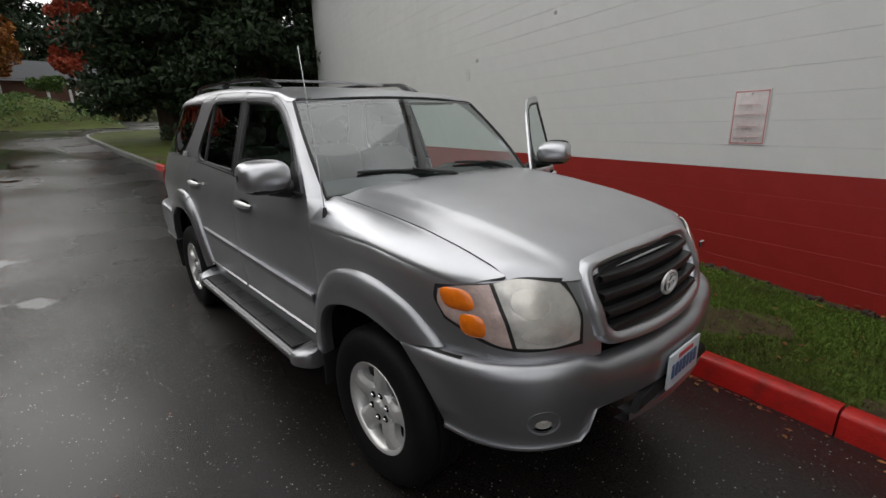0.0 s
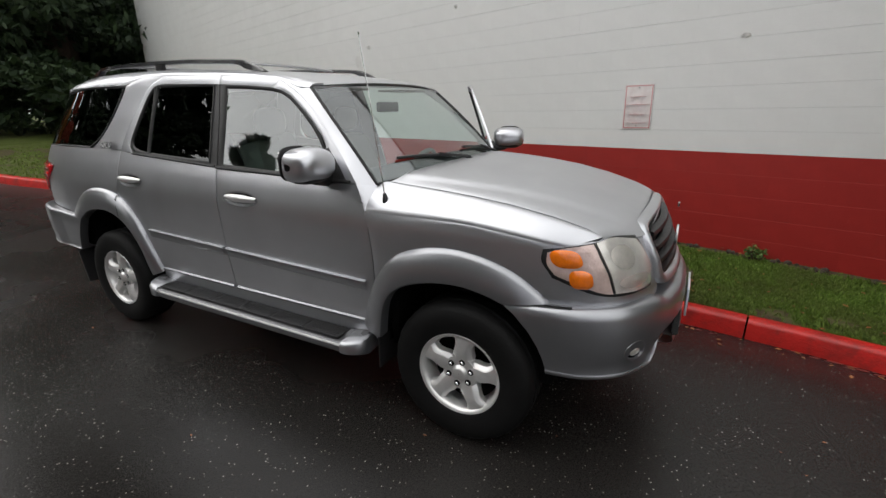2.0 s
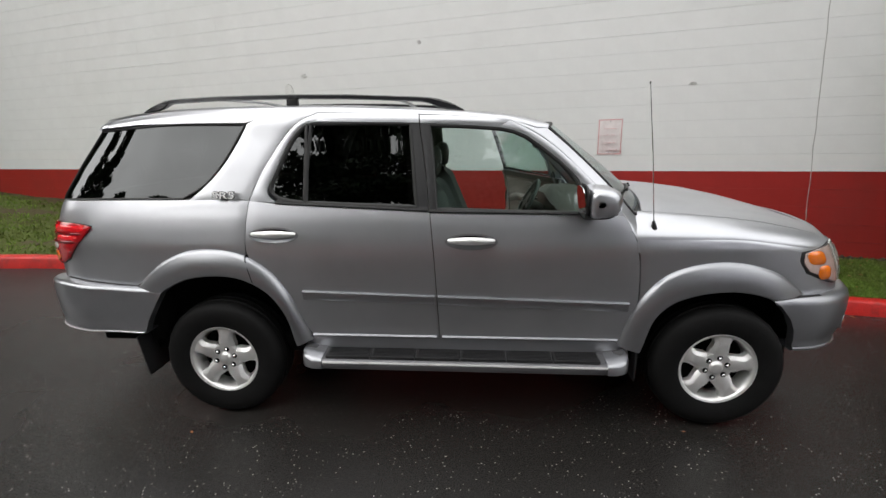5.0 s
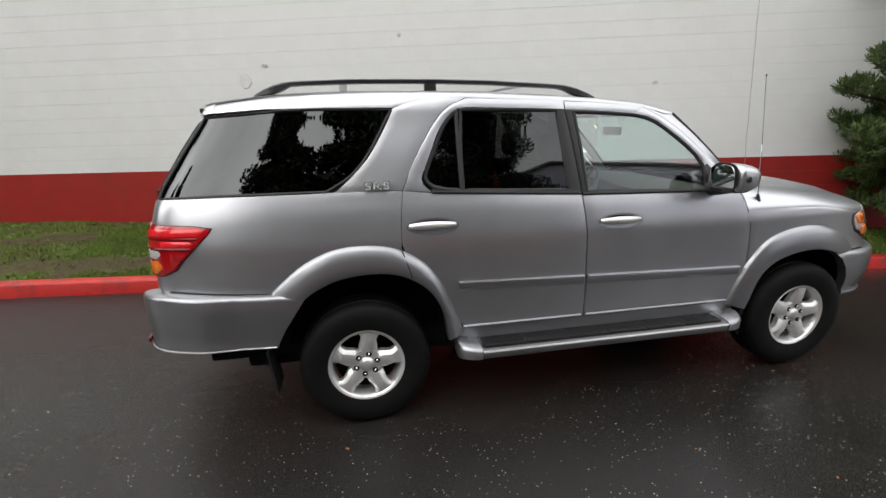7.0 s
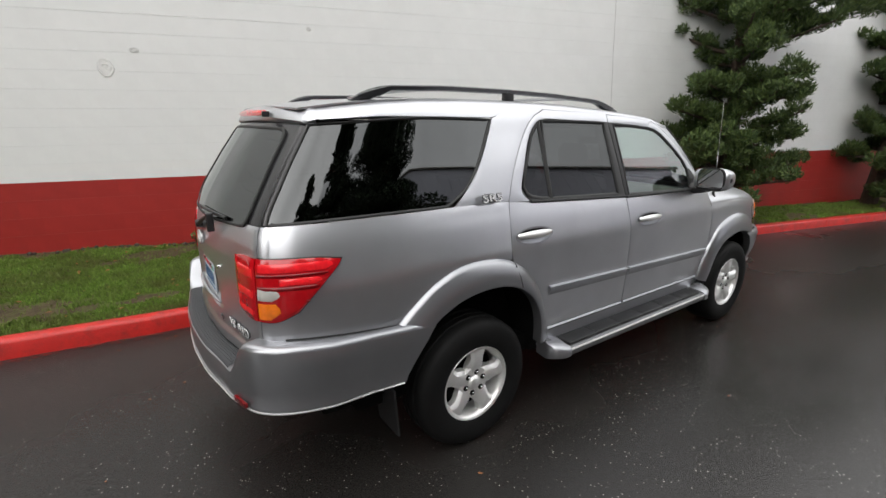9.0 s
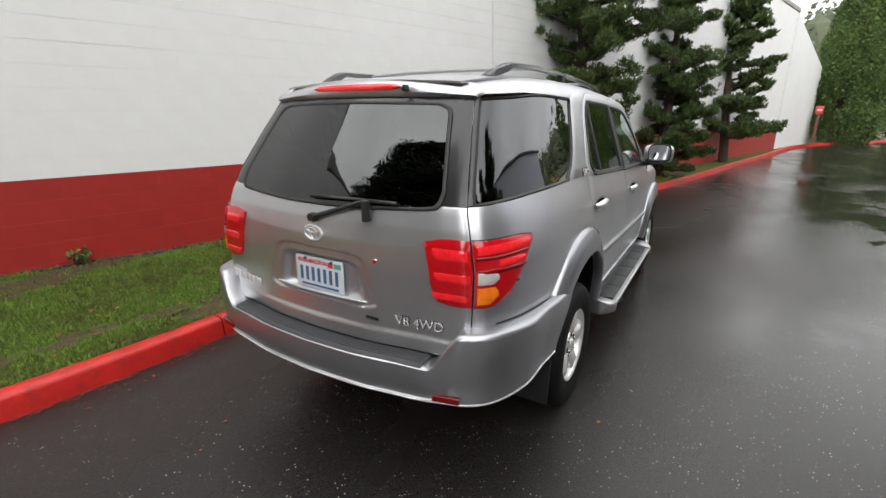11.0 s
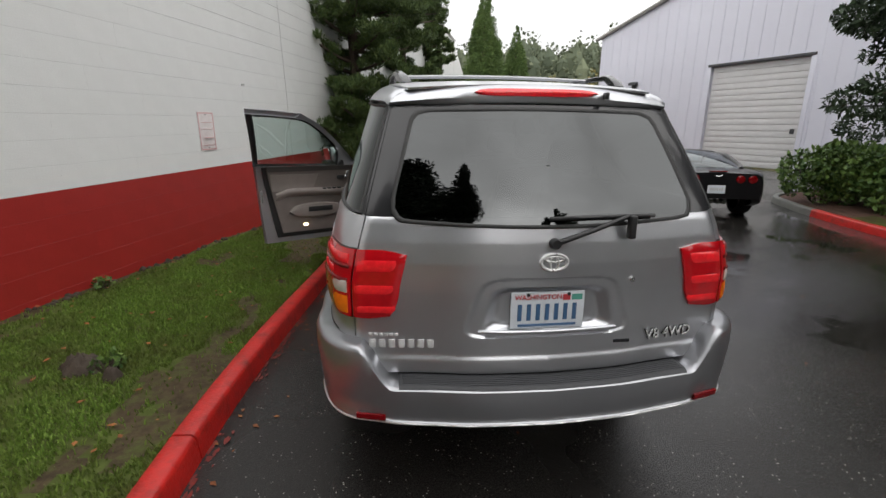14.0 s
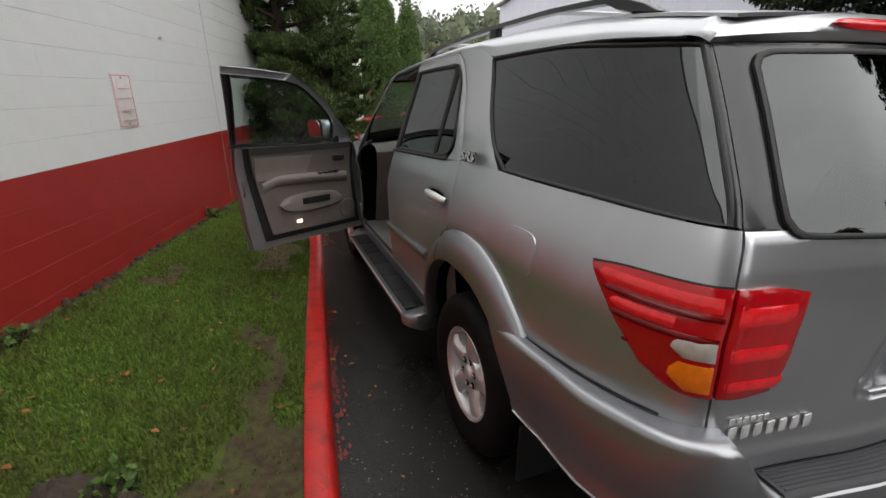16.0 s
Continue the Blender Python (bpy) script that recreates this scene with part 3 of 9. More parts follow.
def conifer(at, height, width, seed, label, mat=None, bare=0.06, count=14000, size=0.22, trunk=0.35, droop=0.10, taper=0.75, aspect=2.4):
    """A broad dark conifer: trunk, whorls of limbs, sprays of foliage in layers."""
    rnd = random.Random(seed)
    tree = tagged(empty("conifer_tree", at), label, "tree")
    bm = bmesh.new()
    add_tube(bm, [(0, 0, -0.3), (0.05, 0.02, height * 0.3), (0, 0.05, height * 0.95)], [trunk * 1.25, trunk * 0.8, 0.03], 10)
    cs, rs = [], []
    whorls = 110 if height < 25 else 230
    for k in range(whorls):
        u = (k + rnd.random()) / whorls
        z = height * (bare + (0.98 - bare) * u)
        r = width / 2 * (1 - u) ** taper * rnd.uniform(0.65, 1.1)
        a = rnd.uniform(0, math.tau)
        tip = Vector((math.cos(a) * r, math.sin(a) * r, z - droop * r))
        if k % 2 == 0:
            add_tube(bm, [(0, 0, z), tip * 0.5 + Vector((0, 0, z * 0.5 + 0.05 * r)), tip], [0.05 + 0.02 * r, 0.03, 0.01], 5, False)
        for q in (0.45, 0.75, 1.0):
            c = Vector((0, 0, z)) * (1 - q) + tip * q
            cs.append((c.x + rnd.uniform(-.2, .2), c.y + rnd.uniform(-.2, .2), c.z + rnd.uniform(-.15, .15)))
            rr = (0.35 + 0.16 * r) * rnd.uniform(0.7, 1.2) * (1.0 if height < 25 else 1.3)
            rs.append((rr, rr, rr * 0.45))
    part("trunk", bm, M_BARK, tree)
    leaf_cloud("crown", mat or M_DARKTREE, tree, cs, rs, count, size, seed, aspect=aspect)
    return tree


def pine(at, height, reach, seed, label, lean=(0, 0), skirt=0.08, gap=0.15, long=(), count=90000, size=0.095, aspect=6.5):
    """A garden pine: crooked trunk, layered limbs with side twigs, short upright tufts of needles."""
    rnd = random.Random(seed)
    tree = tagged(empty("pine_tree", at), label, "tree")
    bm = bmesh.new()
    spine = [Vector((lean[0] * u + 0.12 * math.sin(4 * u + seed), lean[1] * u + 0.10 * math.cos(5 * u), height * u)) for u in [k / 8 for k in range(9)]]
    spine[0].z = -0.2
    add_tube(bm, spine, [0.15 * (1 - 0.85 * k / 8) + 0.015 for k in range(9)], 9)
    cs, rs = [], []

    def tuft(c, r):
        for _ in range(3):
            q = r * rnd.uniform(0.5, 0.9)
            cs.append((c.x + rnd.uniform(-.7, .7) * r, c.y + rnd.uniform(-.7, .7) * r, c.z + rnd.uniform(-.1, .5) * r))
            rs.append((q, q, q * 0.75))
    limbs = [(u, a, n, rnd.uniform(0.05, 0.22)) for u, a, n in long]
    for k in range(76):
        u = skirt + (0.97 - skirt) * (k + rnd.random()) / 76
        if rnd.random() < gap:
            continue
        limbs.append((u, k * 137.5 + rnd.uniform(-25, 25), reach * (0.35 + 0.75 * (1 - u) ** 0.6) * rnd.uniform(0.65, 1.08), rnd.uniform(-0.05, 0.30) + 0.25 * u))
    for u, ang, length, rise in limbs:
        i = min(7, int(u * 8))
        base = spine[i].lerp(spine[i + 1], u * 8 - i)
        d = Vector((math.cos(radians(ang)), math.sin(radians(ang)), 0))
        side = Vector((-d.y, d.x, 0))
        at_v = lambda v: base + d * length * v + Vector((0, 0, rise * length * v ** 1.5))
        add_tube(bm, [at_v(v) for v in (0, 0.33, 0.66, 1.0)], [0.045, 0.032, 0.022, 0.010], 5, False)
        n = max(3, int(length / 0.17))
        for k in range(n):
            v = 0.18 + 0.82 * (k + 0.5) / n
            p = at_v(v)
            w = 0.34 * length * (1 - v) ** 0.5 * rnd.uniform(-1, 1) + rnd.uniform(-0.08, 0.08)
            c = p + side * w + d * abs(w) * 0.4 + Vector((0, 0, rnd.uniform(0.0, 0.12)))
            if k % 2:
                add_tube(bm, [p, c], [0.012, 0.006], 4, False)
            tuft(c, rnd.uniform(0.13, 0.24))
    tuft(spine[-1], 0.3)
    part("trunk", bm, M_BARK, tree)
    leaf_cloud("crown", M_PINE, tree, cs, rs, count, size, seed, aspect=aspect, up=0.8, spread=0.5)
    return tree


def shrub(at, rx, ry, h, seed, label, mat=None, count=2500, size=0.09, group=""):
    """A mound of broad leaves on short stems."""
    rnd = random.Random(seed)
    bush = tagged(empty("shrub", at), label, "shrub", group)
    bm = bmesh.new()
    cs, rs = [], []
    for k in range(16):
        a, q = rnd.uniform(0, math.tau), rnd.random() ** 0.5 * 0.75
        c = Vector((math.cos(a) * rx * q, math.sin(a) * ry * q, h * rnd.uniform(0.35, 0.75)))
        add_tube(bm, [(c.x * 0.3, c.y * 0.3, -0.05), c], [0.012, 0.006], 5, False)
        cs.append(tuple(c))
        r = rnd.uniform(0.28, 0.45) * min(rx, ry)
        rs.append((r, r, h * 0.36))
    part("stems", bm, M_BARK, bush)
    leaf_cloud("leaves", mat or M_SHRUB, bush, cs, rs, count, size, seed, aspect=1.7)
    return bush


# ---------------------------------------------------------------- trees along the wall and behind
pine((1.15, -4.3, 0.10), 5.4, 1.45, 11, "full green pine with layered branches close to the wall", long=((0.62, 235, 2.7), (0.70, 215, 2.3), (0.74, 130, 1.7)), count=140000, aspect=5.2)
pine((0.15, -9.0, 0.10), 5.8, 1.35, 23, "ragged dark pine on the grass verge", lean=(-0.3, -0.3), skirt=0.04, gap=0.35, long=((0.55, 40, 1.9), (0.80, 220, 1.8)), count=90000, size=0.12, aspect=5.0)
pine((-1.5, -14.8, 0.14), 7.6, 1.9, 37, "tall dark pine further along the verge", lean=(0.3, -0.4), skirt=0.10, gap=0.2, count=50000, size=0.18, aspect=3.8)

cypress((-7.6, -33.6, 0.25), 12.4, 4.4, 41, "tall dense green columnar cypress", count=95000, size=0.14, group="cypresses on the bend")
cypress((-12.2, -40.6, 0.40), 10.9, 3.9, 42, "narrow green columnar cypress, shorter than its neighbour", count=70000, size=0.14, group="cypresses on the bend")

conifer((3.0, 21.3, 0.8), 31.0, 4.8, 51, "huge dark conifer with a thick trunk foot", taper=0.42, trunk=0.42, bare=0.05, count=80000, size=0.30)
conifer((6.2, 18.9, 0.7), 29.0, 7.0, 52, "huge dark conifer with branches to the ground", taper=0.45, trunk=0.40, bare=0.02, count=80000, size=0.31)
conifer((10.4, 21.0, 0.9), 31.0, 8.0, 53, "broad dark conifer behind the building's corner", taper=0.45, trunk=0.40, bare=0.03, count=30000, size=0.44)
conifer((-10.9, -0.5, 0), 13.0, 7.2, 54, "dark dense conifer in the planted bed", trunk=0.25, bare=0.15, count=120000, size=0.17, aspect=3.2)
conifer((-12.0, 6.3, 0), 12.5, 6.8, 55, "dark dense conifer beside the lane", trunk=0.25, bare=0.16, count=34000, size=0.31)
conifer((-12.6, 2.6, 0), 13.5, 6.8, 56, "dark dense conifer between its neighbours in the bed", trunk=0.25, bare=0.14, count=34000, size=0.31)

for k, (x, y, h, w) in enumerate(((-24.0, 9.0, 10.5, 6.0), (-26.0, 17.0, 12.5, 6.5), (-14.5, 14.8, 7.6, 4.6), (-16.0, 21.5, 9.5, 5.5), (-27.0, 1.0, 13.0, 6.5))):
    conifer((x, y, road_z(-6, y)), h, w, 130 + k, "dark conifer in the row across the lane", trunk=0.25, bare=0.08, count=14000, size=0.46, taper=0.6)
for k, (x, y, h, w) in enumerate(((-10.5, 24.0, 17.0, 6.5), (-9.5, 32.0, 19.0, 7.0), (-15.0, 29.0, 17.0, 7.0))):
    conifer((x, y, road_z(-6, y)), h, w, 150 + k, "tall dark conifer at the edge of the lane", trunk=0.3, bare=0.05, count=22000, size=0.45, taper=0.55)
for k, (x, y, h, w) in enumerate(((-9.0, 62.0, 14.5, 8.0), (-2.0, 66.0, 15.5, 8.5), (5.0, 60.0, 15.0, 8.0), (-16.0, 66.0, 15.0, 8.5), (1.0, 74.0, 17.0, 9.0))):
    conifer((x, y, 2.5), h, w, 140 + k, "tall dark conifer behind the low house", trunk=0.35, bare=0.04, count=14000, size=0.55, taper=0.5)

# the planted bed on the other side of the lane
BED = [(-15.0, -6.2), (-11.5, -5.6), (-9.0, -4.5), (-8.2, -3.2), (-7.8, -2.1), (-7.4, -0.6), (-7.2, 0.6), (-7.5, 1.4), (-7.6, 4.0), (-7.9, 7.0), (-8.6, 9.5), (-10.5, 11.2), (-14.0, 11.6)]
bed_kerb = tagged(empty("kerb_far"), "red and grey concrete kerb round the planted bed", "kerb", kind="structure")
b_pts = along(BED, 0.3)
third = [k for k in range(len(b_pts)) if b_pts[k][1] > -2.1][0]
kerb_piece(b_pts[:third], lambda x, y: 0.0, M_KERB_GREY, bed_kerb, side=-1)
kerb_piece(b_pts[third - 1:], lambda x, y: road_z(-6, y), M_KERB_RED, bed_kerb, side=-1)
bm = bmesh.new()
add_grid(bm, [[(x - 0.1, y, 0.08 + road_z(-6, y)), (x - 0.6, y, 0.14 + road_z(-6, y)), (x - 1.4, y, 0.22 + road_z(-6, y)), (-15.2, y, 0.3 + road_z(-6, y))] for x, y in b_pts[2:-2]])
tagged(part("planted_bed", bm, M_MULCH), "bark mulch bed with a strip of grass", "bed", kind="structure")
bm = bmesh.new()
add_grid(bm, [[(x - 0.10, y, 0.13 + road_z(-6, y)), (x - 0.55 - 0.25 * noise.noise(Vector((y, 3, 1))), y, 0.165 + road_z(-6, y))] for x, y in b_pts if y > -1.6][:-6])
tagged(part("bed_grass", bm, M_SOIL), "strip of thin grass inside the far kerb", "grass", kind="structure")
for k, (x, y, rx, ry, h) in enumerate([(-9.0, -3.2, 1.0, 0.9, 1.25), (-9.0, -1.6, 1.0, 0.9, 1.35), (-10.6, -4.0, 1.1, 0.9, 1.2), (-10.2, 0.4, 0.8, 0.9, 0.8), (-11.0, -2.2, 1.2, 1.1, 1.4), (-12.6, -4.6, 1.1, 1.0, 1.2)]):
    shrub((x, y, 0.15), rx, ry, h, 60 + k, "leafy green evergreen shrub in the bed", count=5200, size=0.11, group="shrubs in the planted bed")


def sign_post():
    """A square timber post with a plain pale board, at the edge of the bed."""
    b = tagged(empty("sign_post", (-8.7, 0.25, 0.2)), "brown timber post with a plain pale board", "sign")
    part("post", box(-0.09, -0.09, -0.3, 0.09, 0.09, 2.2, 0.012), M_TIMBER, b)
    part("board", box(0.09, -0.45, 2.0, 0.13, 0.45, 2.6, 0.01), M_PALEBOARD, b, "pale grey board")
    return b


M_TIMBER = material("stained_timber", (0.12, 0.055, 0.035), 0.7, vary=0.25, scale=14, bump=0.4, bump_scale=40)
M_PALEBOARD = material("pale_board", (0.50, 0.50, 0.50), 0.5, vary=0.06, scale=5)
sign_post()


# ---------------------------------------------------------------- the lavender workshop with a rolling door
def workshop():
    """Metal-clad gable front with a rolling door, a lamp and ribbed siding."""
    b = tagged(empty("workshop", (-12.25, -22.0, 0), 107.9), "pale lavender metal-clad workshop with a rolling door", "building")
    # local x runs along the front from the far corner, local y points away from the lane
    out = [(0, -0.3), (7.27, -0.3), (7.27, 4.49), (11.4, 4.49), (11.4, -0.3), (33, -0.3), (33, 6.2), (16, 10.9), (0, 6.8)]
    part("wall", prism(out, 0.25), M_SIDING, b)
    for k in range(54):
        x = 0.3 + 0.6 * k
        top = 6.75 + 0.25625 * x if x < 16 else 10.85 - 0.2765 * (x - 16)
        lo = 4.55 if 7.1 < x < 11.6 else -0.1
        part("siding_rib", box(x - 0.018, -0.020, lo, x + 0.018, -0.0005, top, 0.006), M_SIDING, b)
    part("roof_edge", tube([(-0.35, -0.12, 6.78), (16, -0.12, 10.97), (33.3, -0.12, 6.2)], 0.10, 6), M_CONCRETE, b, "grey verge flashing")
    part("base_flashing", box(0.02, -0.03, 0.02, 7.15, -0.002, 0.24, 0.01), M_TRIMDARK, b)
    part("base_flashing", box(11.55, -0.03, -0.1, 32.9, -0.002, 0.24, 0.01), M_TRIMDARK, b)
    door = part("rolling_door", box(7.27, 0.16, 0.1, 11.4, 0.22, 4.49), M_ROLLDOOR, b, "grey ribbed rolling steel door")
    for k in range(17):
        z = 0.12 + k * 0.257
        part("slat", box(7.32, 0.12, z, 11.35, 0.165, z + 0.236, 0.012), M_ROLLDOOR, door)
    part("door_frame", box(7.12, -0.06, 4.49, 11.55, 0.1, 4.60, 0.01), M_TRIMDARK, b)
    for x in (7.18, 11.49):
        part("door_frame", box(x - 0.09, -0.04, 0, x + 0.09, 0.1, 4.49, 0.01), M_SIDING, b)
    part("handle", box(11.05, 0.08, 1.55, 11.2, 0.13, 1.75, 0.01), M_TRIMDARK, door)
    bm = box(2.55, -0.24, 4.02, 3.05, -0.02, 4.18, 0.03)
    add_box(bm, 2.72, -0.14, 3.80, 2.88, -0.02, 4.04, 0.02)
    part("wall_lamp", bm, M_TRIMDARK, b, "dark wall lamp")
    part("side_panel", box(12.5, -0.05, 0.24, 15.2, -0.022, 2.50, 0.01), M_SIDING, b)
    part("panel_ledge", box(12.4, -0.10, 2.50, 15.3, -0.022, 2.58, 0.01), M_TRIMDARK, b)
    part("side_wall", box(0.0, 0.26, -0.3, 0.25, 14, 6.7), M_SIDING, b)
    part("roof", prism([(-0.3, 6.82), (16, 11.0), (33.3, 6.25), (33.3, 6.4), (16, 11.15), (-0.3, 6.97)], 14), M_ROOF, b)
    return b


workshop()


# ---------------------------------------------------------------- the silver sport-utility car
def car_paint():
    """Silver metallic paint under clear coat, wet with fine rain beads and road film low down."""
    m = bpy.data.materials.new("silver_paint")
    m.use_nodes = True
    n, l = m.node_tree.nodes, m.node_tree.links
    b = n["Principled BSDF"]
    b.inputs["Metallic"].default_value = 0.86
    b.inputs["Roughness"].default_value = 0.31
    b.inputs["Coat Weight"].default_value = 0.22
    b.inputs["Coat Roughness"].default_value = 0.05
    co = n.new("ShaderNodeTexCoord")
    t = n.new("ShaderNodeTexNoise")
    t.inputs["Scale"].default_value = 3.0
    t.inputs["Detail"].default_value = 6
    l.new(co.outputs["Object"], t.inputs["Vector"])
    r = n.new("ShaderNodeValToRGB")
    r.color_ramp.elements[0].position, r.color_ramp.elements[1].position = 0.3, 0.75
    r.color_ramp.elements[0].color = (0.54, 0.547, 0.575, 1)
    r.color_ramp.elements[1].color = (0.61, 0.618, 0.645, 1)
    l.new(t.outputs["Fac"], r.inputs["Fac"])
    l.new(r.outputs["Color"], b.inputs["Base Color"])
    v = n.new("ShaderNodeTexVoronoi")
    v.inputs["Scale"].default_value = 130
    l.new(co.outputs["Object"], v.inputs["Vector"])
    mr = n.new("ShaderNodeMapRange")
    mr.inputs["From Min"].default_value, mr.inputs["From Max"].default_value = 0.0, 0.35
    mr.inputs["To Min"].default_value, mr.inputs["To Max"].default_value = 1.0, 0.0
    l.new(v.outputs["Distance"], mr.inputs["Value"])
    bp = n.new("ShaderNodeBump")
    bp.inputs["Strength"].default_value = 0.10
    bp.inputs["Distance"].default_value = 0.002
    l.new(mr.outputs["Result"], bp.inputs["Height"])
    l.new(bp.outputs["Normal"], b.inputs["Coat Normal"])
    return m


M_PAINT = car_paint()
M_CLAD = material("silver_plastic", (0.37, 0.376, 0.395), 0.33, 0.86, vary=0.05, scale=3, coat=0.3)
M_BOARD = material("dark_silver_board", (0.16, 0.16, 0.168), 0.38, 0.5, vary=0.1, scale=6, coat=0.3)
M_BLACK = material("black_plastic", (0.018, 0.018, 0.019), 0.42, vary=0.15, scale=20, bump=0.1, bump_scale=200)
M_RUBBER = material("rubber_seal", (0.012, 0.012, 0.012), 0.55, vary=0.1)
M_TYRE = material("tyre_rubber", (0.007, 0.007, 0.007), 0.65, vary=0.25, scale=9, bump=0.15, bump_scale=90, spec=0.18)
M_ALLOY = material("alloy_wheel", (0.80, 0.795, 0.785), 0.36, 0.65, vary=0.06, scale=12, coat=0.3)
M_CHROME = material("chrome", (0.78, 0.78, 0.78), 0.07, 1.0)
M_DARKGLASS = glassy("privacy_glass", (0.030, 0.030, 0.032), 0.06)
M_REARGLASS = glassy("rear_privacy_glass", (0.010, 0.010, 0.011), 0.085)
M_BRIGHT = material("bright_lettering", (0.70, 0.70, 0.70), 0.25, 0.3)
M_CLEARGLASS = glassy("clear_glass", (0.64, 0.77, 0.73), 0.15)
M_GLOSSBLACK = material("gloss_dark_trim", (0.018, 0.018, 0.020), 0.22, coat=0.25, vary=0.05, spec=0.4)
M_REDBRIGHT = material("bright_red_lens", (0.86, 0.016, 0.024), 0.18, coat=0.9, spec=0.4, vary=0.15, scale=40)
M_REDLENS = material("red_lens", (0.46, 0.004, 0.009), 0.14, coat=0.9, spec=0.4, vary=0.12, scale=30)
M_REDDARK = material("dark_red_lens", (0.16, 0.002, 0.004), 0.16, coat=0.3, spec=0.3, vary=0.12, scale=30)
M_AMBER = material("amber_lens", (0.90, 0.20, 0.008), 0.14, coat=1.0, vary=0.15, scale=25)
M_CLEARLENS = material("clear_lens", (0.80, 0.77, 0.72), 0.20, 0.45, bump=0.35, bump_scale=16, coat=1.0, vary=0.22, scale=9)
M_PAD = material("grey_step_pad", (0.038, 0.039, 0.043), 0.55, vary=0.12, scale=20, bump=0.1, bump_scale=200)
M_PINKLENS = material("pale_pink_lens", (0.72, 0.55, 0.50), 0.18, 0.35, bump=0.3, bump_scale=40, coat=1.0, vary=0.2, scale=14)
M_REFLECTOR = material("lamp_reflector", (0.84, 0.80, 0.74), 0.28, 0.6, vary=0.15, scale=14, coat=1.0)
M_LEATHER = material("grey_leather", (0.17, 0.165, 0.155), 0.5, vary=0.1, scale=8, bump=0.2, bump_scale=120)
M_TRIM = material("grey_trim", (0.155, 0.130, 0.118), 0.6, vary=0.08, scale=8, bump=0.2, bump_scale=150)
M_TRIMTOP = material("dark_trim_top", (0.055, 0.050, 0.047), 0.55, vary=0.1, scale=9)
M_TRIMLIGHT = material("light_grey_trim", (0.22, 0.19, 0.175), 0.6, vary=0.08, scale=8)
M_UNDER = material("underbody", (0.006, 0.006, 0.006), 0.8, vary=0.3, spec=0.05)
M_MIRROR = material("mirror_face", (0.85, 0.87, 0.88), 0.02, 1.0)
M_PLATE = material("plate_white", (0.62, 0.66, 0.70), 0.35, vary=0.06, scale=15)
M_PLATEBLUE = material("plate_blue", (0.05, 0.12, 0.24), 0.4)
M_PLATERED = material("plate_red", (0.55, 0.06, 0.07), 0.4)
M_LAMPON = bpy.data.materials.new("door_lamp_lit")
M_LAMPON.use_nodes = True
M_LAMPON.node_tree.nodes["Principled BSDF"].inputs["Emission Color"].default_value = (1, 0.72, 0.42, 1)
M_LAMPON.node_tree.nodes["Principled BSDF"].inputs["Emission Strength"].default_value = 6.0

# the car's outline seen from above, nose centre to tail centre, half of it
OUTLINE = [(0, -0.855), (0.2, -0.848), (0.42, -0.805), (0.60, -0.755), (0.735, -0.675), (0.82, -0.56), (0.872, -0.40), (0.905, -0.20), (0.918, 0.0), (0.922, 0.4), (0.923, 1.5), (0.922, 2.6), (0.920, 3.2),
           (0.915, 3.52), (0.898, 3.76), (0.872, 3.92), (0.832, 4.035), (0.775, 4.098), (0.67, 4.122), (0.5, 4.145), (0.28, 4.18), (0, 4.195)]
_pl = np.array(catmull(OUTLINE, 600))
_s = np.concatenate([[0], np.cumsum(np.hypot(*np.diff(_pl, axis=0).T))])
_a = _s - np.interp(1.5, _pl[200:420, 1], _s[200:420]) + 1.5
WIDE = [(0.40, 0.878), (0.55, 0.900), (0.75, 0.916), (0.98, 0.9235), (1.075, 0.9245), (1.09, 0.9225), (1.13, 0.9135), (1.19, 0.900), (1.25, 0.884), (1.31, 0.863), (1.38, 0.842), (1.55, 0.788), (1.70, 0.738), (1.79, 0.712), (1.90, 0.665)]
LEAN_R = [(0.6, 0.0), (1.05, 0.0), (1.16, -0.006), (1.24, -0.018), (1.31, -0.034), (1.40, -0.074), (1.58, -0.185), (1.75, -0.30), (1.82, -0.355)]
LEAN_F = [(0.5, -0.03), (0.80, -0.03), (0.95, 0.0), (1.07, 0.06), (1.16, 0.13), (1.3, 0.3)]


def tab(table, v):
    return float(np.interp(v, [p[0] for p in table], [p[1] for p in table]))


def a_of_x(x, rear=True):
    """The outline's running length where the half-width is x, at the tail or the nose."""
    if rear:
        return float(np.interp(-x, -_pl[430:, 0], _a[430:]))
    return float(np.interp(x, _pl[:150, 0], _a[:150]))


def skin(a, z, s=-1, off=0.0):
    """A point of the body's skin: running length along the outline, height, side (-1: passenger's)."""
    def at(a, z):
        mx, my = float(np.interp(a, _a, _pl[:, 0])), float(np.interp(a, _a, _pl[:, 1]))
        wr = min(1.0, max(0.0, (my - 2.7) / 1.2))
        wf = min(1.0, max(0.0, (0.3 - my) / 0.9))
        return Vector((s * mx * tab(WIDE, z) / 0.923, my + tab(LEAN_R, z) * wr + tab(LEAN_F, z) * wf, z))
    p = at(a, z)
    if off:
        e = 0.012
        du = at(a + e, z) - at(a - e, z)
        dv = at(a, z + e) - at(a, z - e)
        n = du.cross(dv).normalized() * (1 if s < 0 else -1)
        n = n if n.dot(Vector((p.x, p.y - 1.6, 0))) > 0 else -n
        p = p + n * off
    return p


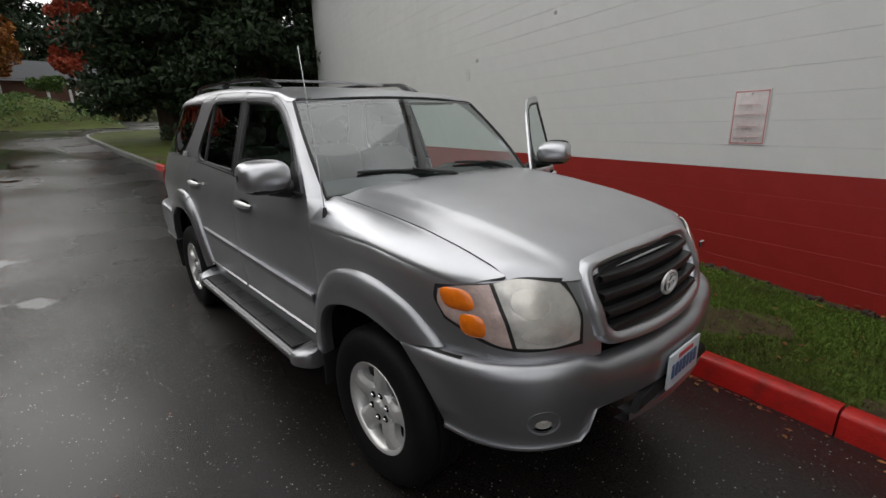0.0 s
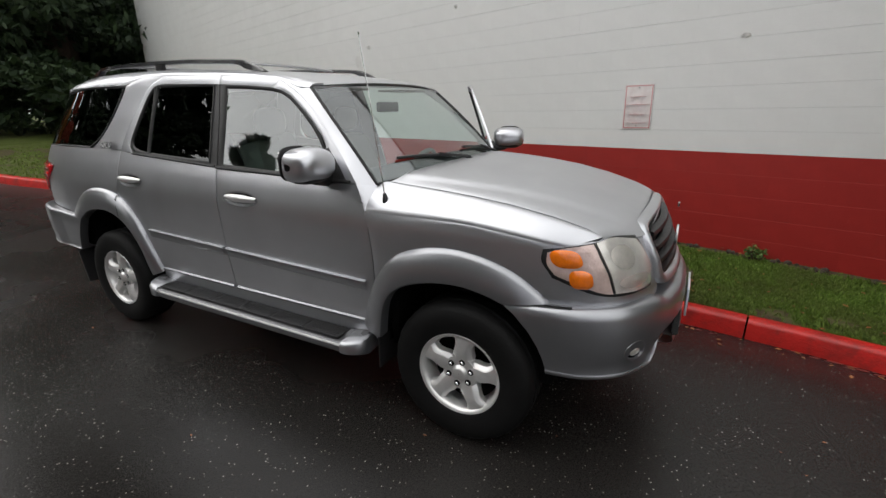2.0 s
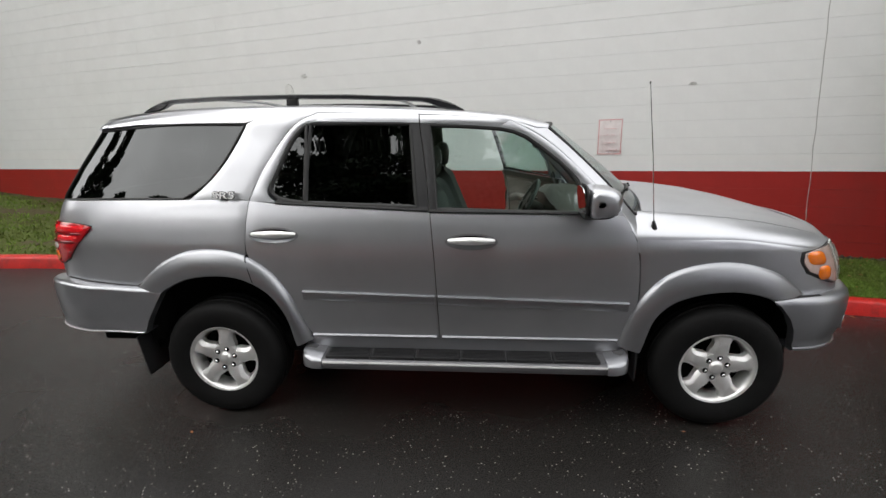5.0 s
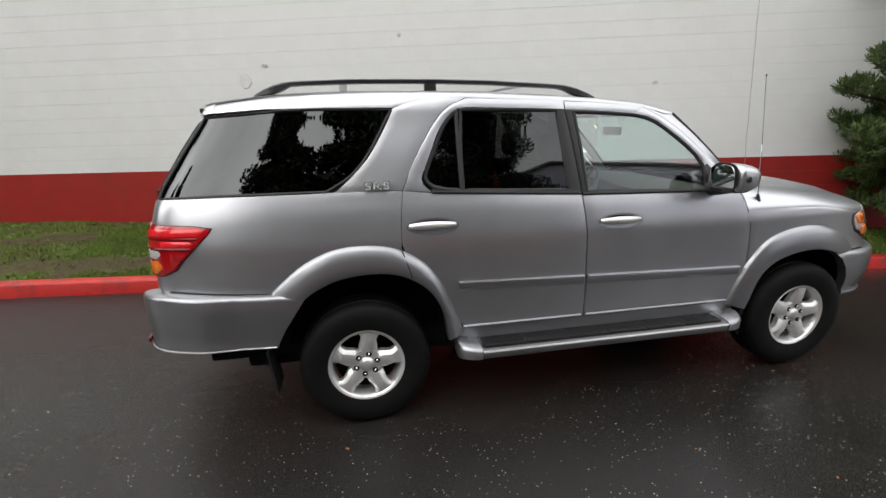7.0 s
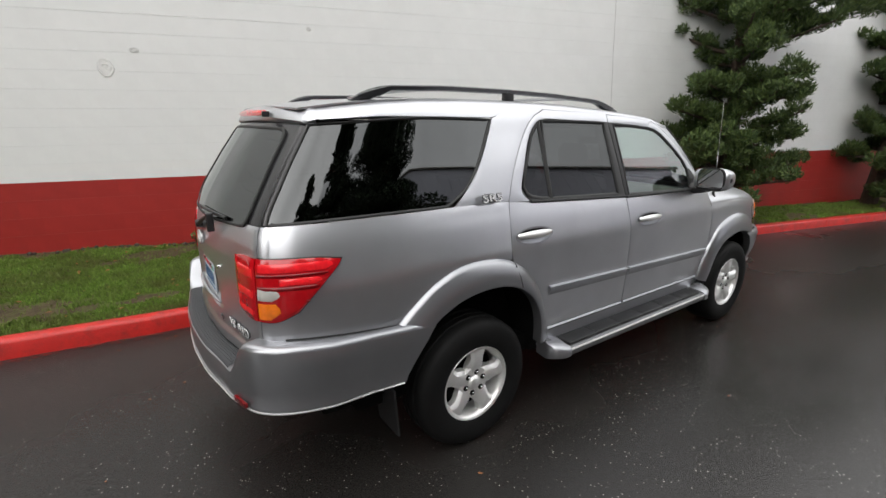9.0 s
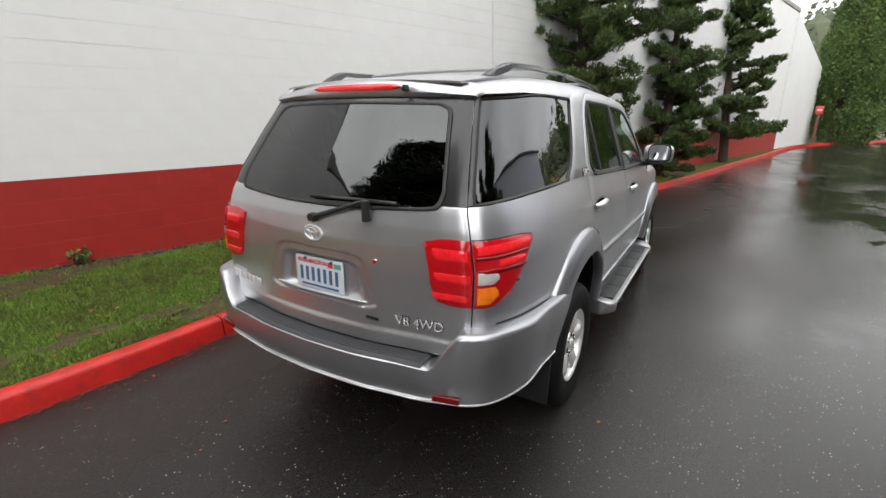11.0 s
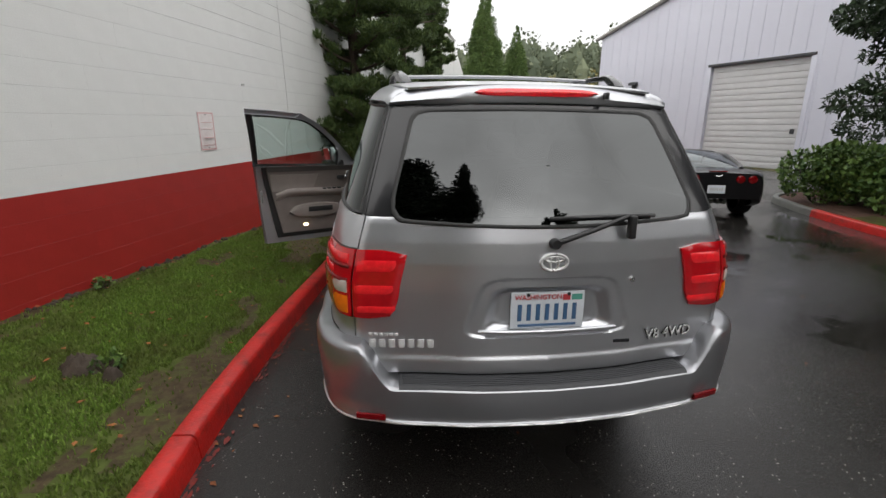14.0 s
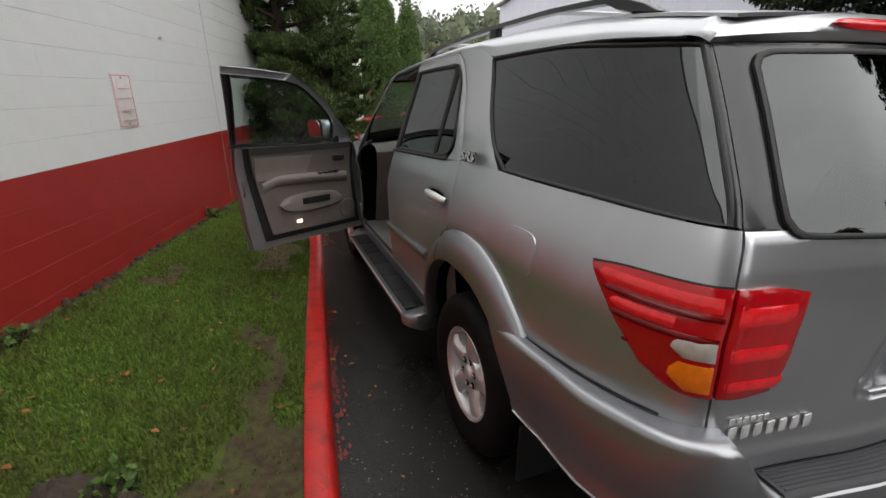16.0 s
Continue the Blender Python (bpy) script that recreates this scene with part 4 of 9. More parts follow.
def coons(bottom, right, top, left, nu, nv):
    """A grid filling four boundary curves. Bottom and top run one way, left and right upward."""
    b, t = catmull(bottom, nu), catmull(top, nu)
    l, r = catmull(left, nv), catmull(right, nv)
    rows = []
    for j in range(nv):
        v = j / (nv - 1)
        row = []
        for i in range(nu):
            u = i / (nu - 1)
            p = (1 - v) * b[i] + v * t[i] + (1 - u) * l[j] + u * r[j]
            p = p - ((1 - u) * (1 - v) * b[0] + u * (1 - v) * b[-1] + (1 - u) * v * t[0] + u * v * t[-1])
            row.append(p)
        rows.append(row)
    return rows


def shell(rows, deep=0.018, soft=0.0025):
    """A sheet-metal panel from rows of points: edges turned in."""
    bm = bmesh.new()
    rows = [[Vector(p) for p in r] for r in rows]
    nv, nu = len(rows), len(rows[0])

    def nrm(j, i):
        du = rows[j][min(i + 1, nu - 1)] - rows[j][max(i - 1, 0)]
        dv = rows[min(j + 1, nv - 1)][i] - rows[max(j - 1, 0)][i]
        n = du.cross(dv)
        if n.length < 1e-9:
            return Vector((0, 0, 0))
        n.normalize()
        c = Vector((rows[j][i].x, rows[j][i].y - 1.6, rows[j][i].z - 0.7))
        return n if n.dot(c) > 0 else -n
    edge = [(0, i) for i in range(nu)] + [(j, nu - 1) for j in range(1, nv)] + [(nv - 1, i) for i in range(nu - 2, -1, -1)] + [(j, 0) for j in range(nv - 2, 0, -1)]
    norms = {e: nrm(*e) for e in edge}
    new_rows = [[p.copy() for p in r] for r in rows]
    for j, i in edge:
        new_rows[j][i] -= norms[(j, i)] * soft
    vs = add_grid(bm, new_rows)
    if deep:
        low = [bm.verts.new(rows[j][i] - norms[(j, i)] * deep) for j, i in edge]
        ring = [vs[j][i] for j, i in edge]
        m = len(ring)
        for k in range(m):
            bm.faces.new((ring[k], low[k], low[(k + 1) % m], ring[(k + 1) % m]))
    return bm


def panel(name, parent, mat, bottom, right, top, left, s=-1, off=0.0, nu=18, nv=14, deep=0.018, label="", push=None, soft=0.0025):
    """A body panel bounded by curves on the skin."""
    rows = [[skin(a, z, s, off + (push(a, z) if push else 0.0)) for a, z in r] for r in coons(bottom, right, top, left, nu, nv)]
    return part(name, shell(rows, deep, soft), mat, parent, label, smooth=40)


def patch3(name, parent, mat, bottom, right, top, left, nu=16, nv=12, deep=0.012, label="", soft=0.002):
    """A panel between four curves in space."""
    return part(name, shell(coons(bottom, right, top, left, nu, nv), deep, soft), mat, parent, label, smooth=40)


def hermite(p0, t0, p1, t1, n):
    out = []
    for k in range(n):
        u = k / (n - 1)
        out.append((2 * u ** 3 - 3 * u * u + 1) * p0 + (u ** 3 - 2 * u * u + u) * t0 + (-2 * u ** 3 + 3 * u * u) * p1 + (u ** 3 - u * u) * t1)
    return out


def strip_on(name, parent, mat, pts, wide, proud, s=-1, label="", round_n=5):
    """A half-round strip laid along points (a, z) of the skin."""
    bm = bmesh.new()
    rows = []
    for i, (a, z) in enumerate(pts):
        row = []
        for k in range(round_n):
            u = k / (round_n - 1) * 2 - 1
            row.append(skin(a, z + u * wide / 2, s, proud * (1 - u ** 4) - 0.002))
        rows.append(row)
    vs = add_grid(bm, rows)
    return part(name, bm, mat, parent, label, smooth=50)


# heights along the car
ROOF_EDGE = [(0.98, 1.742), (1.15, 1.778), (1.35, 1.806), (1.55, 1.826), (1.8, 1.843), (2.2, 1.862), (2.55, 1.868), (3.0, 1.866), (3.3, 1.855), (3.5, 1.842), (3.65, 1.825), (3.80, 1.802)]
WIN_TOP = [(0.98, 1.66), (1.17, 1.722), (1.29, 1.75), (1.5, 1.768), (1.72, 1.78), (2.38, 1.79), (2.82, 1.79), (3.25, 1.795), (3.72, 1.778), (4.0, 1.77)]
HOOD_MID = [(-0.80, 1.075), (-0.74, 1.105), (-0.66, 1.138), (-0.54, 1.180), (-0.40, 1.220), (-0.2, 1.262), (0.0, 1.290), (0.2, 1.310), (0.5, 1.332)]


def hood_z(x, y):
    q = min(1.0, abs(x) / 0.76)
    edge = 0.46 + 0.19 * min(1.0, max(0.0, (y + 0.70) / 1.1)) ** 0.8
    w = min(1.0, max(0.0, (abs(x) - edge) / 0.065))
    bulge = 0.009 * (1 - w * w * (3 - 2 * w)) * min(1.0, max(0.0, (y + 0.78) / 0.15))
    return tab(HOOD_MID, y) - 0.030 * q * q - 0.030 * q ** 5 + bulge


def wheel(name, at, s, parent):
    """Tyre with grooved tread, five-spoke alloy rim, nuts and cap. Local y is the axle, outward negative."""
    w = empty(name, at, -90 if s < 0 else 90)
    w.parent = parent
    prof = [(0.215, 0.095), (0.225, 0.118), (0.26, 0.130), (0.31, 0.134), (0.345, 0.128), (0.368, 0.112), (0.380, 0.09), (0.383, 0.065), (0.374, 0.060), (0.374, 0.045), (0.384, 0.040), (0.385, 0.006), (0.375, 0.004)]
    prof = [(r, -y) for r, y in prof] + [(r, y) for r, y in reversed(prof)]
    bm = bmesh.new()
    N = 64
    rows = []
    for k in range(N + 1):
        a = k * math.tau / N
        jig = 0.003 if k % 2 else 0.0
        rows.append([((r - (jig if r > 0.365 else 0)) * math.cos(a), y, (r - (jig if r > 0.365 else 0)) * math.sin(a)) for r, y in prof])
    add_grid(bm, rows)
    bmesh.ops.remove_doubles(bm, verts=bm.verts, dist=1e-5)
    part("tyre", bm, M_TYRE, w, "wet black all-season tyre")
    bm = bmesh.new()
    lip = [(0.218, -0.085), (0.226, -0.112), (0.222, -0.119), (0.213, -0.116), (0.205, -0.108), (0.198, -0.092), (0.194, -0.04), (0.192, 0.05), (0.215, 0.09)]
    add_grid(bm, [[(r * math.cos(k * math.tau / N), y, r * math.sin(k * math.tau / N)) for r, y in lip] for k in range(N + 1)])
    bmesh.ops.remove_doubles(bm, verts=bm.verts, dist=1e-5)
    rim = part("rim", bm, M_ALLOY, w, "silver alloy rim")
    for k in range(5):
        bm = bmesh.new()
        rows = []
        for r, half, dep in [(0.03, 0.030, -0.092), (0.070, 0.052, -0.096), (0.100, 0.056, -0.104), (0.130, 0.049, -0.111), (0.155, 0.045, -0.113), (0.178, 0.052, -0.111), (0.192, 0.066, -0.107), (0.204, 0.080, -0.103)]:
            ring = []
            for q, back in [(-1, 0.055), (-0.97, 0.020), (-0.62, 0.004), (-0.5, 0.0), (0.5, 0.0), (0.62, 0.004), (0.97, 0.020), (1, 0.055)]:
                ring.append((half * q, dep + back, r))
            rows.append(ring)
        add_grid(bm, rows)
        bmesh.ops.transform(bm, matrix=Matrix.Rotation(k * math.tau / 5 + 0.12, 4, "Y"), verts=bm.verts)
        part("spoke", bm, M_ALLOY, w)
    bm = bmesh.new()
    cap = [(0.001, -0.112), (0.026, -0.111), (0.034, -0.106), (0.038, -0.098), (0.044, -0.094), (0.092, -0.096), (0.102, -0.07)]
    add_grid(bm, [[(r * math.cos(k * math.tau / 24), y, r * math.sin(k * math.tau / 24)) for r, y in cap] for k in range(25)])
    part("hub_cap", bm, M_ALLOY, w)
    for k in range(6):
        a = k * math.tau / 6 + 0.3
        nut = part("wheel_nut", tube([(0.064 * math.cos(a), -0.07, 0.064 * math.sin(a)), (0.064 * math.cos(a), -0.104, 0.064 * math.sin(a)), (0.064 * math.cos(a), -0.108, 0.064 * math.sin(a))], [0.010, 0.009, 0.005], 6), M_CHROME, w)
        part("nut_socket", tube([(0.064 * math.cos(a), -0.07, 0.064 * math.sin(a)), (0.064 * math.cos(a), -0.0985, 0.064 * math.sin(a))], 0.0165, 12), M_UNDER, nut)
    bm = bmesh.new()
    add_grid(bm, [[(r * math.cos(k * math.tau / 32), y, r * math.sin(k * math.tau / 32)) for r, y in [(0.02, -0.02), (0.186, -0.015), (0.186, 0.01)]] for k in range(33)])
    part("brake_disc", bm, M_UNDER, w)
    return w


def flare(parent, centre_y, s, outer, inner):
    """A moulded wheel-arch flare between two curves on the side."""
    o, i = catmull(outer, 40), catmull(inner, 40)
    rows = []
    for k in range(40):
        (ya, za), (yb, zb) = o[k], i[k]
        row = []
        for u, off in [(0, -0.004), (0.02, 0.012), (0.14, 0.026), (0.45, 0.046), (0.80, 0.054), (0.95, 0.050), (1.0, 0.036), (1.0, 0.012), (1.0, -0.012)]:
            a, z = ya + (yb - ya) * u, za + (zb - za) * u
            row.append(skin(a, z, s, off))
        rows.append(row)
    bm = bmesh.new()
    add_grid(bm, rows)
    part("wheel_arch_flare", bm, M_CLAD, parent, "silver moulded arch flare", smooth=45)
    # the door's shut line over the flare
    cuts = [] if centre_y < 1 else [[(2.79, 1.035), (2.775, 0.98), (2.757, 0.93), (2.742, 0.875)]]
    for cut in cuts:
        bm = bmesh.new()
        grid = []
        for a, z in catmull(cut, 12):
            # how far across the flare this place lies, from its outer to its inner edge
            u = min((math.dist((a, z), (o[k][0] + (i[k][0] - o[k][0]) * v / 20, o[k][1] + (i[k][1] - o[k][1]) * v / 20)), v / 20) for k in range(40) for v in range(21))[1]
            off = float(np.interp(u, [0, 0.02, 0.14, 0.45, 0.80, 0.95, 1.0], [-0.004, 0.012, 0.026, 0.046, 0.054, 0.050, 0.036])) + 0.0015
            up = (0.0, 0.003) if abs(cut[-1][0] - cut[0][0]) > abs(cut[-1][1] - cut[0][1]) else (0.003, 0.0)
            grid.append([skin(a - up[0], z - up[1], s, off - 0.004), skin(a - up[0] * 0.8, z - up[1] * 0.8, s, off), skin(a + up[0] * 0.8, z + up[1] * 0.8, s, off), skin(a + up[0], z + up[1], s, off - 0.004)])
        add_grid(bm, grid)
        part("shut_line", bm, M_RUBBER, parent, smooth=0)
    # the black liner of the wheel well
    bm = bmesh.new()
    well = [(r[-1], Vector((s * 0.48, r[-1].y, r[-1].z + 0.02))) for r in rows]
    add_grid(bm, [[a, b] for a, b in well])
    part("wheel_well", bm, M_UNDER, parent, smooth=60)


F_OUT = [(0.585, 0.49), (0.54, 0.65), (0.465, 0.808), (0.355, 0.928), (0.21, 0.988), (0.04, 1.010), (-0.115, 0.993), (-0.26, 0.938), (-0.36, 0.860), (-0.405, 0.814)]
F_IN = [(0.455, 0.46), (0.405, 0.67), (0.31, 0.775), (0.16, 0.830), (0.01, 0.846), (-0.10, 0.832), (-0.16, 0.814), (-0.195, 0.800)]
R_OUT = [(2.43, 0.49), (2.49, 0.65), (2.56, 0.81), (2.66, 0.94), (2.80, 1.03), (2.96, 1.065), (3.15, 1.055), (3.31, 0.99), (3.43, 0.90), (3.515, 0.822)]
R_IN = [(2.53, 0.46), (2.57, 0.66), (2.66, 0.80), (2.80, 0.885), (2.96, 0.91), (3.14, 0.89), (3.26, 0.840), (3.325, 0.800)]
# the arch's edge on the bumpers: height and running length
ARCH_F = [(0.43, -0.405), (0.53, -0.388), (0.62, -0.358), (0.70, -0.312), (0.76, -0.256), (0.805, -0.195)]
ARCH_R = [(0.43, 3.525), (0.49, 3.51), (0.55, 3.485), (0.62, 3.45), (0.72, 3.385), (0.82, 3.315)]


def handle_on(parent, a0, a1, z, s):
    """A pull handle over a shallow dished cup."""
    bm = bmesh.new()
    rows = []
    for k in range(13):
        u = k / 12
        a = a0 + (a1 - a0) * u
        arch = 0.030 * math.sin(math.pi * min(1, max(0, u))) ** 0.5 + 0.006
        hw = 0.013 + 0.009 * math.sin(math.pi * u)
        rows.append([skin(a, z + hw * c + 0.004, s, arch + 0.010 * d) for c, d in [(-1, -1), (-0.8, 0.4), (0, 1), (0.8, 0.4), (1, -1), (0, -1.2)]])
    add_grid(bm, rows, closed=True)
    h = part("handle", bm, M_ALLOY, parent, "bright silver pull handle", smooth=60)
    bm = bmesh.new()
    rows = []
    mid, hl = (a0 + a1) / 2, (a1 - a0) / 2 * 1.12
    for r in (1.0, 0.93, 0.75, 0.4, 0.05):
        rows.append([skin(mid + hl * r * math.cos(t), z + 0.046 * r * math.sin(t), s, 0.006 if r > 0.9 else 0.002 + 0.001 * r) for t in [k * math.tau / 28 for k in range(29)]])
    add_grid(bm, rows)
    part("handle_cup", bm, M_CLAD, parent, smooth=60)
    # flat dark oval in place of the shade behind the handle
    bm = bmesh.new()
    add_grid(bm, [[skin(mid + hl * 0.72 * r * math.cos(t), z + 0.016 + 0.019 * r * math.sin(t), s, 0.0045) for t in [k * math.tau / 20 for k in range(21)]] for r in (1.0, 0.5, 0.02)])
    part("recess_shade", bm, M_UNDER, h, smooth=60)


def quad_window(name, parent, mat, bottom, right, top, left, s, label, seal=0.020, nu=16, nv=10):
    """A pane a little below the skin, with a black rubber seal round it."""
    rows = [[skin(a, z, s, -0.006) for a, z in r] for r in coons(bottom, right, top, left, nu, nv)]
    bm = bmesh.new()
    add_grid(bm, rows)
    g = part(name, bm, mat, parent, label, smooth=60)
    g.visible_shadow = False
    ring = [rows[0][i] for i in range(nu)] + [rows[j][-1] for j in range(1, nv)] + [rows[-1][i] for i in range(nu - 2, -1, -1)] + [rows[j][0] for j in range(nv - 2, 0, -1)]
    c = sum(ring, Vector()) / len(ring)
    bm = bmesh.new()
    out = []
    m = len(ring)
    for k in range(m):
        d = (ring[(k + 1) % m] - ring[k - 1]).normalized()
        toc = (c - ring[k])
        inn = (toc - d * toc.dot(d)).normalized()
        x = Vector((s, 0, 0.25)).normalized()
        out.append([ring[k] - inn * seal * 0.35 - x * 0.004, ring[k] - inn * seal * 0.3 + x * 0.009, ring[k] + inn * seal * 0.2 + x * 0.010, ring[k] + inn * seal * 0.65 + x * 0.004, ring[k] + inn * seal * 0.7 - x * 0.002])
    out.append(out[0])
    add_grid(bm, out)
    part("window_seal", bm, M_RUBBER, g, smooth=60)
    return g


def front_door(suv, s, swing=0.0):
    """Front door with its frame, pane, mirror, handle and inner trim; hinged at its front edge."""
    g = 0.003
    fe = [(0.555, 0.50), (0.500, 0.65), (0.492, 0.83), (0.508, 1.03), (0.550, 1.18), (0.600, 1.262)]
    door = panel("front_door", suv, M_PAINT, [(0.555 + g, 0.50), (1.64 - g, 0.50)], [(1.64 - g, 0.50), (1.655 - g, 0.8), (1.668 - g, 1.05), (1.69 - g, 1.285)],
                 [(0.60 + g, 1.262), (0.9, 1.262), (1.3, 1.273), (1.69 - g, 1.285)], [(a + g, z) for a, z in fe], s, label="silver front door" if not swing else "driver's door standing wide open", nu=26, nv=18)
    # frame: sail and front post, header, rear post
    panel("window_frame", door, M_PAINT, [(0.60 + g, 1.265), (0.82, 1.265)], [(0.82, 1.265), (0.83, 1.43), (0.93, 1.545), (1.05, 1.64), (1.18, 1.718), (1.30, 1.748)],
          [(1.235, 1.788), (1.30, 1.748)], [(0.60 + g, 1.265), (0.70, 1.375), (0.82, 1.495), (0.95, 1.615), (1.08, 1.71), (1.235, 1.788)], s, nu=5, nv=20, label="")
    panel("window_frame", door, M_PAINT, [(1.30, 1.75), (1.5, 1.765), (1.755 - g, 1.778)], [(1.755 - g, 1.778), (1.757 - g, 1.825)], [(1.235, 1.79), (1.5, 1.815), (1.757 - g, 1.828)], [(1.30, 1.75), (1.235, 1.79)], s, nu=14, nv=4)
    panel("mirror_sail", door, M_BLACK, [(0.665, 1.272), (0.835, 1.272)], [(0.835, 1.272), (0.845, 1.42)], [(0.815, 1.435), (0.845, 1.42)], [(0.665, 1.272), (0.74, 1.36), (0.815, 1.435)], s, off=0.005, nu=8, nv=8, deep=0.008, label="black sail panel")
    panel("window_post", door, M_BLACK, [(1.655, 1.288), (1.69 - g, 1.288)], [(1.69 - g, 1.288), (1.72 - g, 1.55), (1.755 - g, 1.776)], [(1.70, 1.775), (1.755 - g, 1.776)], [(1.655, 1.288), (1.675, 1.55), (1.70, 1.775)], s, nu=4, nv=10)
    quad_window("door_glass", door, M_CLEARGLASS, [(0.83, 1.275), (1.2, 1.284), (1.655, 1.298)], [(1.655, 1.298), (1.675, 1.55), (1.70, 1.765)], [(1.29, 1.742), (1.5, 1.758), (1.70, 1.765)],
                [(0.83, 1.275), (0.84, 1.425), (0.93, 1.535), (1.05, 1.632), (1.17, 1.712), (1.29, 1.742)], s, "clear side window pane")
    handle_on(door, 1.315, 1.585, 1.118, s)
    strip_on("side_moulding", door, M_CLAD, [(0.545 + k * 0.11, 0.732 + 0.0028 * k) for k in range(11)], 0.066, 0.013, s, "silver side moulding")
    strip_on("moulding_bead", door, M_CLAD, [(0.545 + k * 0.11, 0.758 + 0.0028 * k) for k in range(11)], 0.012, 0.024, s, round_n=5)
    strip_on("rocker_trim", door, M_CLAD, [(0.585 + k * 0.104, 0.512) for k in range(11)], 0.022, 0.014, s, "silver rocker moulding")
    part("belt_seal", tube([skin(0.64 + 0.105 * k, 1.27 + 0.0017 * k, s, 0.006) for k in range(11)], 0.009, 6), M_RUBBER, door)
    # mirror
    mx = s
    arm = part("mirror_arm", tube([(mx * 0.865, 0.80, 1.285), (mx * 0.93, 0.79, 1.29), (mx * 0.99, 0.775, 1.30)], [0.050, 0.042, 0.036], 10), M_BLACK, door, smooth=60)
    rows = []
    curl = lambda v, e: abs(v) ** e * (1 if v > 0 else -1)
    for k in range(15):
        phi = math.pi * k / 14
        q = max(0.02, math.sin(phi)) ** 0.42
        ring = []
        for t in [i * math.tau / 24 for i in range(24)]:
            cy, cz = curl(math.cos(t), 0.8), curl(math.sin(t), 0.75)
            ring.append((mx * (1.014 - 0.128 * curl(math.cos(phi), 0.8)), 0.815 + (0.052 if cy > 0 else 0.135) * cy * q - 0.012 * k / 14, 1.366 + 0.085 * cz * q))
        rows.append(ring)
    bm = bmesh.new()
    add_grid(bm, rows, closed=True)
    part("mirror_housing", bm, M_PAINT, door, "silver mirror housing", smooth=70)
    out = [(mx * (1.028 + 0.090 * (abs(math.cos(t)) ** 0.6) * (1 if math.cos(t) > 0 else -1)), 1.372 + 0.078 * (abs(math.sin(t)) ** 0.6) * (1 if math.sin(t) > 0 else -1)) for t in [k * math.tau / 28 for k in range(28)]]
    bm = prism(out, 0.004)
    bmesh.ops.transform(bm, matrix=Matrix.Translation((0, 0.872, 0)) @ Matrix.Translation((mx * 1.028, 0, 1.372)) @ Matrix.Rotation(radians(-8), 4, "X") @ Matrix.Translation((-mx * 1.028, 0, -1.372)), verts=bm.verts)
    part("mirror_glass", bm, M_MIRROR, door)
    bm = prism([(mx * 1.028 + (x - mx * 1.028) * 1.12, 1.372 + (z - 1.372) * 1.10) for x, z in out], 0.010, 0.003)
    bmesh.ops.translate(bm, vec=(0, 0.858, 0), verts=bm.verts)
    part("mirror_bezel", bm, M_BLACK, door, "black mirror bezel")
    bm = bmesh.new()
    add_grid(bm, [[Vector((mx * (0.90 + 0.215 * v), 0.80 + 0.085 * math.cos(t) * (1 - abs(2 * v - 1) ** 4) ** 0.5 - 0.02 * v, 1.305 + 0.032 * math.sin(t) * (1 - 0.6 * abs(2 * v - 1) ** 3))) for t in [k * math.tau / 14 for k in range(14)]] for v in [j / 8 for j in range(9)]], closed=True)
    part("mirror_shell", bm, M_BLACK, door, "black lower mirror shell", smooth=60)
    # inner side: trim panel with arm rest, pocket, switches
    def inside(a, z, d):
        p = skin(a, z, s, 0)
        return Vector((p.x - s * d, p.y, p.z))
    def inner(name, mat, pts4, d, nu=10, nv=8, label=""):
        b0, b1, t1, t0 = pts4
        rows = [[inside(a, z, d) for a, z in r] for r in coons([b0, b1], [b1, t1], [t0, t1], [b0, t0], nu, nv)]
        bm = bmesh.new()
        add_grid(bm, rows)
        r2 = [[p + Vector((s * 0.03, 0, 0)) for p in r] for r in rows]
        ring = lambda R: R[0] + [r[-1] for r in R[1:-1]] + list(reversed(R[-1])) + [r[0] for r in reversed(R[1:-1])]
        A, B = ring(rows), ring(r2)
        add_grid(bm, [A + [A[0]], B + [B[0]]])
        return part(name, bm, mat, door, label, smooth=45)
    inner("door_inner", M_PAINT, ((0.58, 0.505), (1.625, 0.505), (1.675, 1.275), (0.62, 1.255)), 0.055, label="")
    inner("door_trim", M_TRIM, ((0.66, 0.60), (1.46, 0.60), (1.585, 1.275), (0.68, 1.265)), 0.085, 14, 10, "grey moulded door trim")
    inner("trim_top", M_TRIMTOP, ((0.66, 1.222), (1.565, 1.226), (1.590, 1.280), (0.68, 1.270)), 0.092, label="dark upper edge of the trim")
    inner("trim_insert", M_TRIMLIGHT, ((1.12, 1.02), (1.54, 1.03), (1.55, 1.20), (1.06, 1.19)), 0.095, label="lighter padded trim insert")
    inner("weather_seal", M_RUBBER, ((0.60, 0.555), (1.515, 0.555), (1.625, 1.275), (0.64, 1.26)), 0.066)
    bm = bmesh.new()
    rows = []
    for k in range(15):
        u = k / 14
        c = inside(0.72 + 0.78 * u, 0.985 + 0.03 * math.sin(2.2 * u) - 0.035 * (u > 0.85) * (u - 0.85) / 0.15, 0.085)
        w = 0.055 * (0.35 + math.sin(math.pi * min(1, u * 1.15)) ** 0.6 * 0.65)
        rows.append([c + Vector((-s * w * px, 0, pz * 0.035)) for px, pz in [(0, -1.3), (0.6, -0.9), (1, 0), (0.9, 0.7), (0.4, 1), (0, 1.1)]])
    add_grid(bm, rows)
    part("arm_rest", bm, M_TRIMLIGHT, door, "padded arm rest", smooth=60)
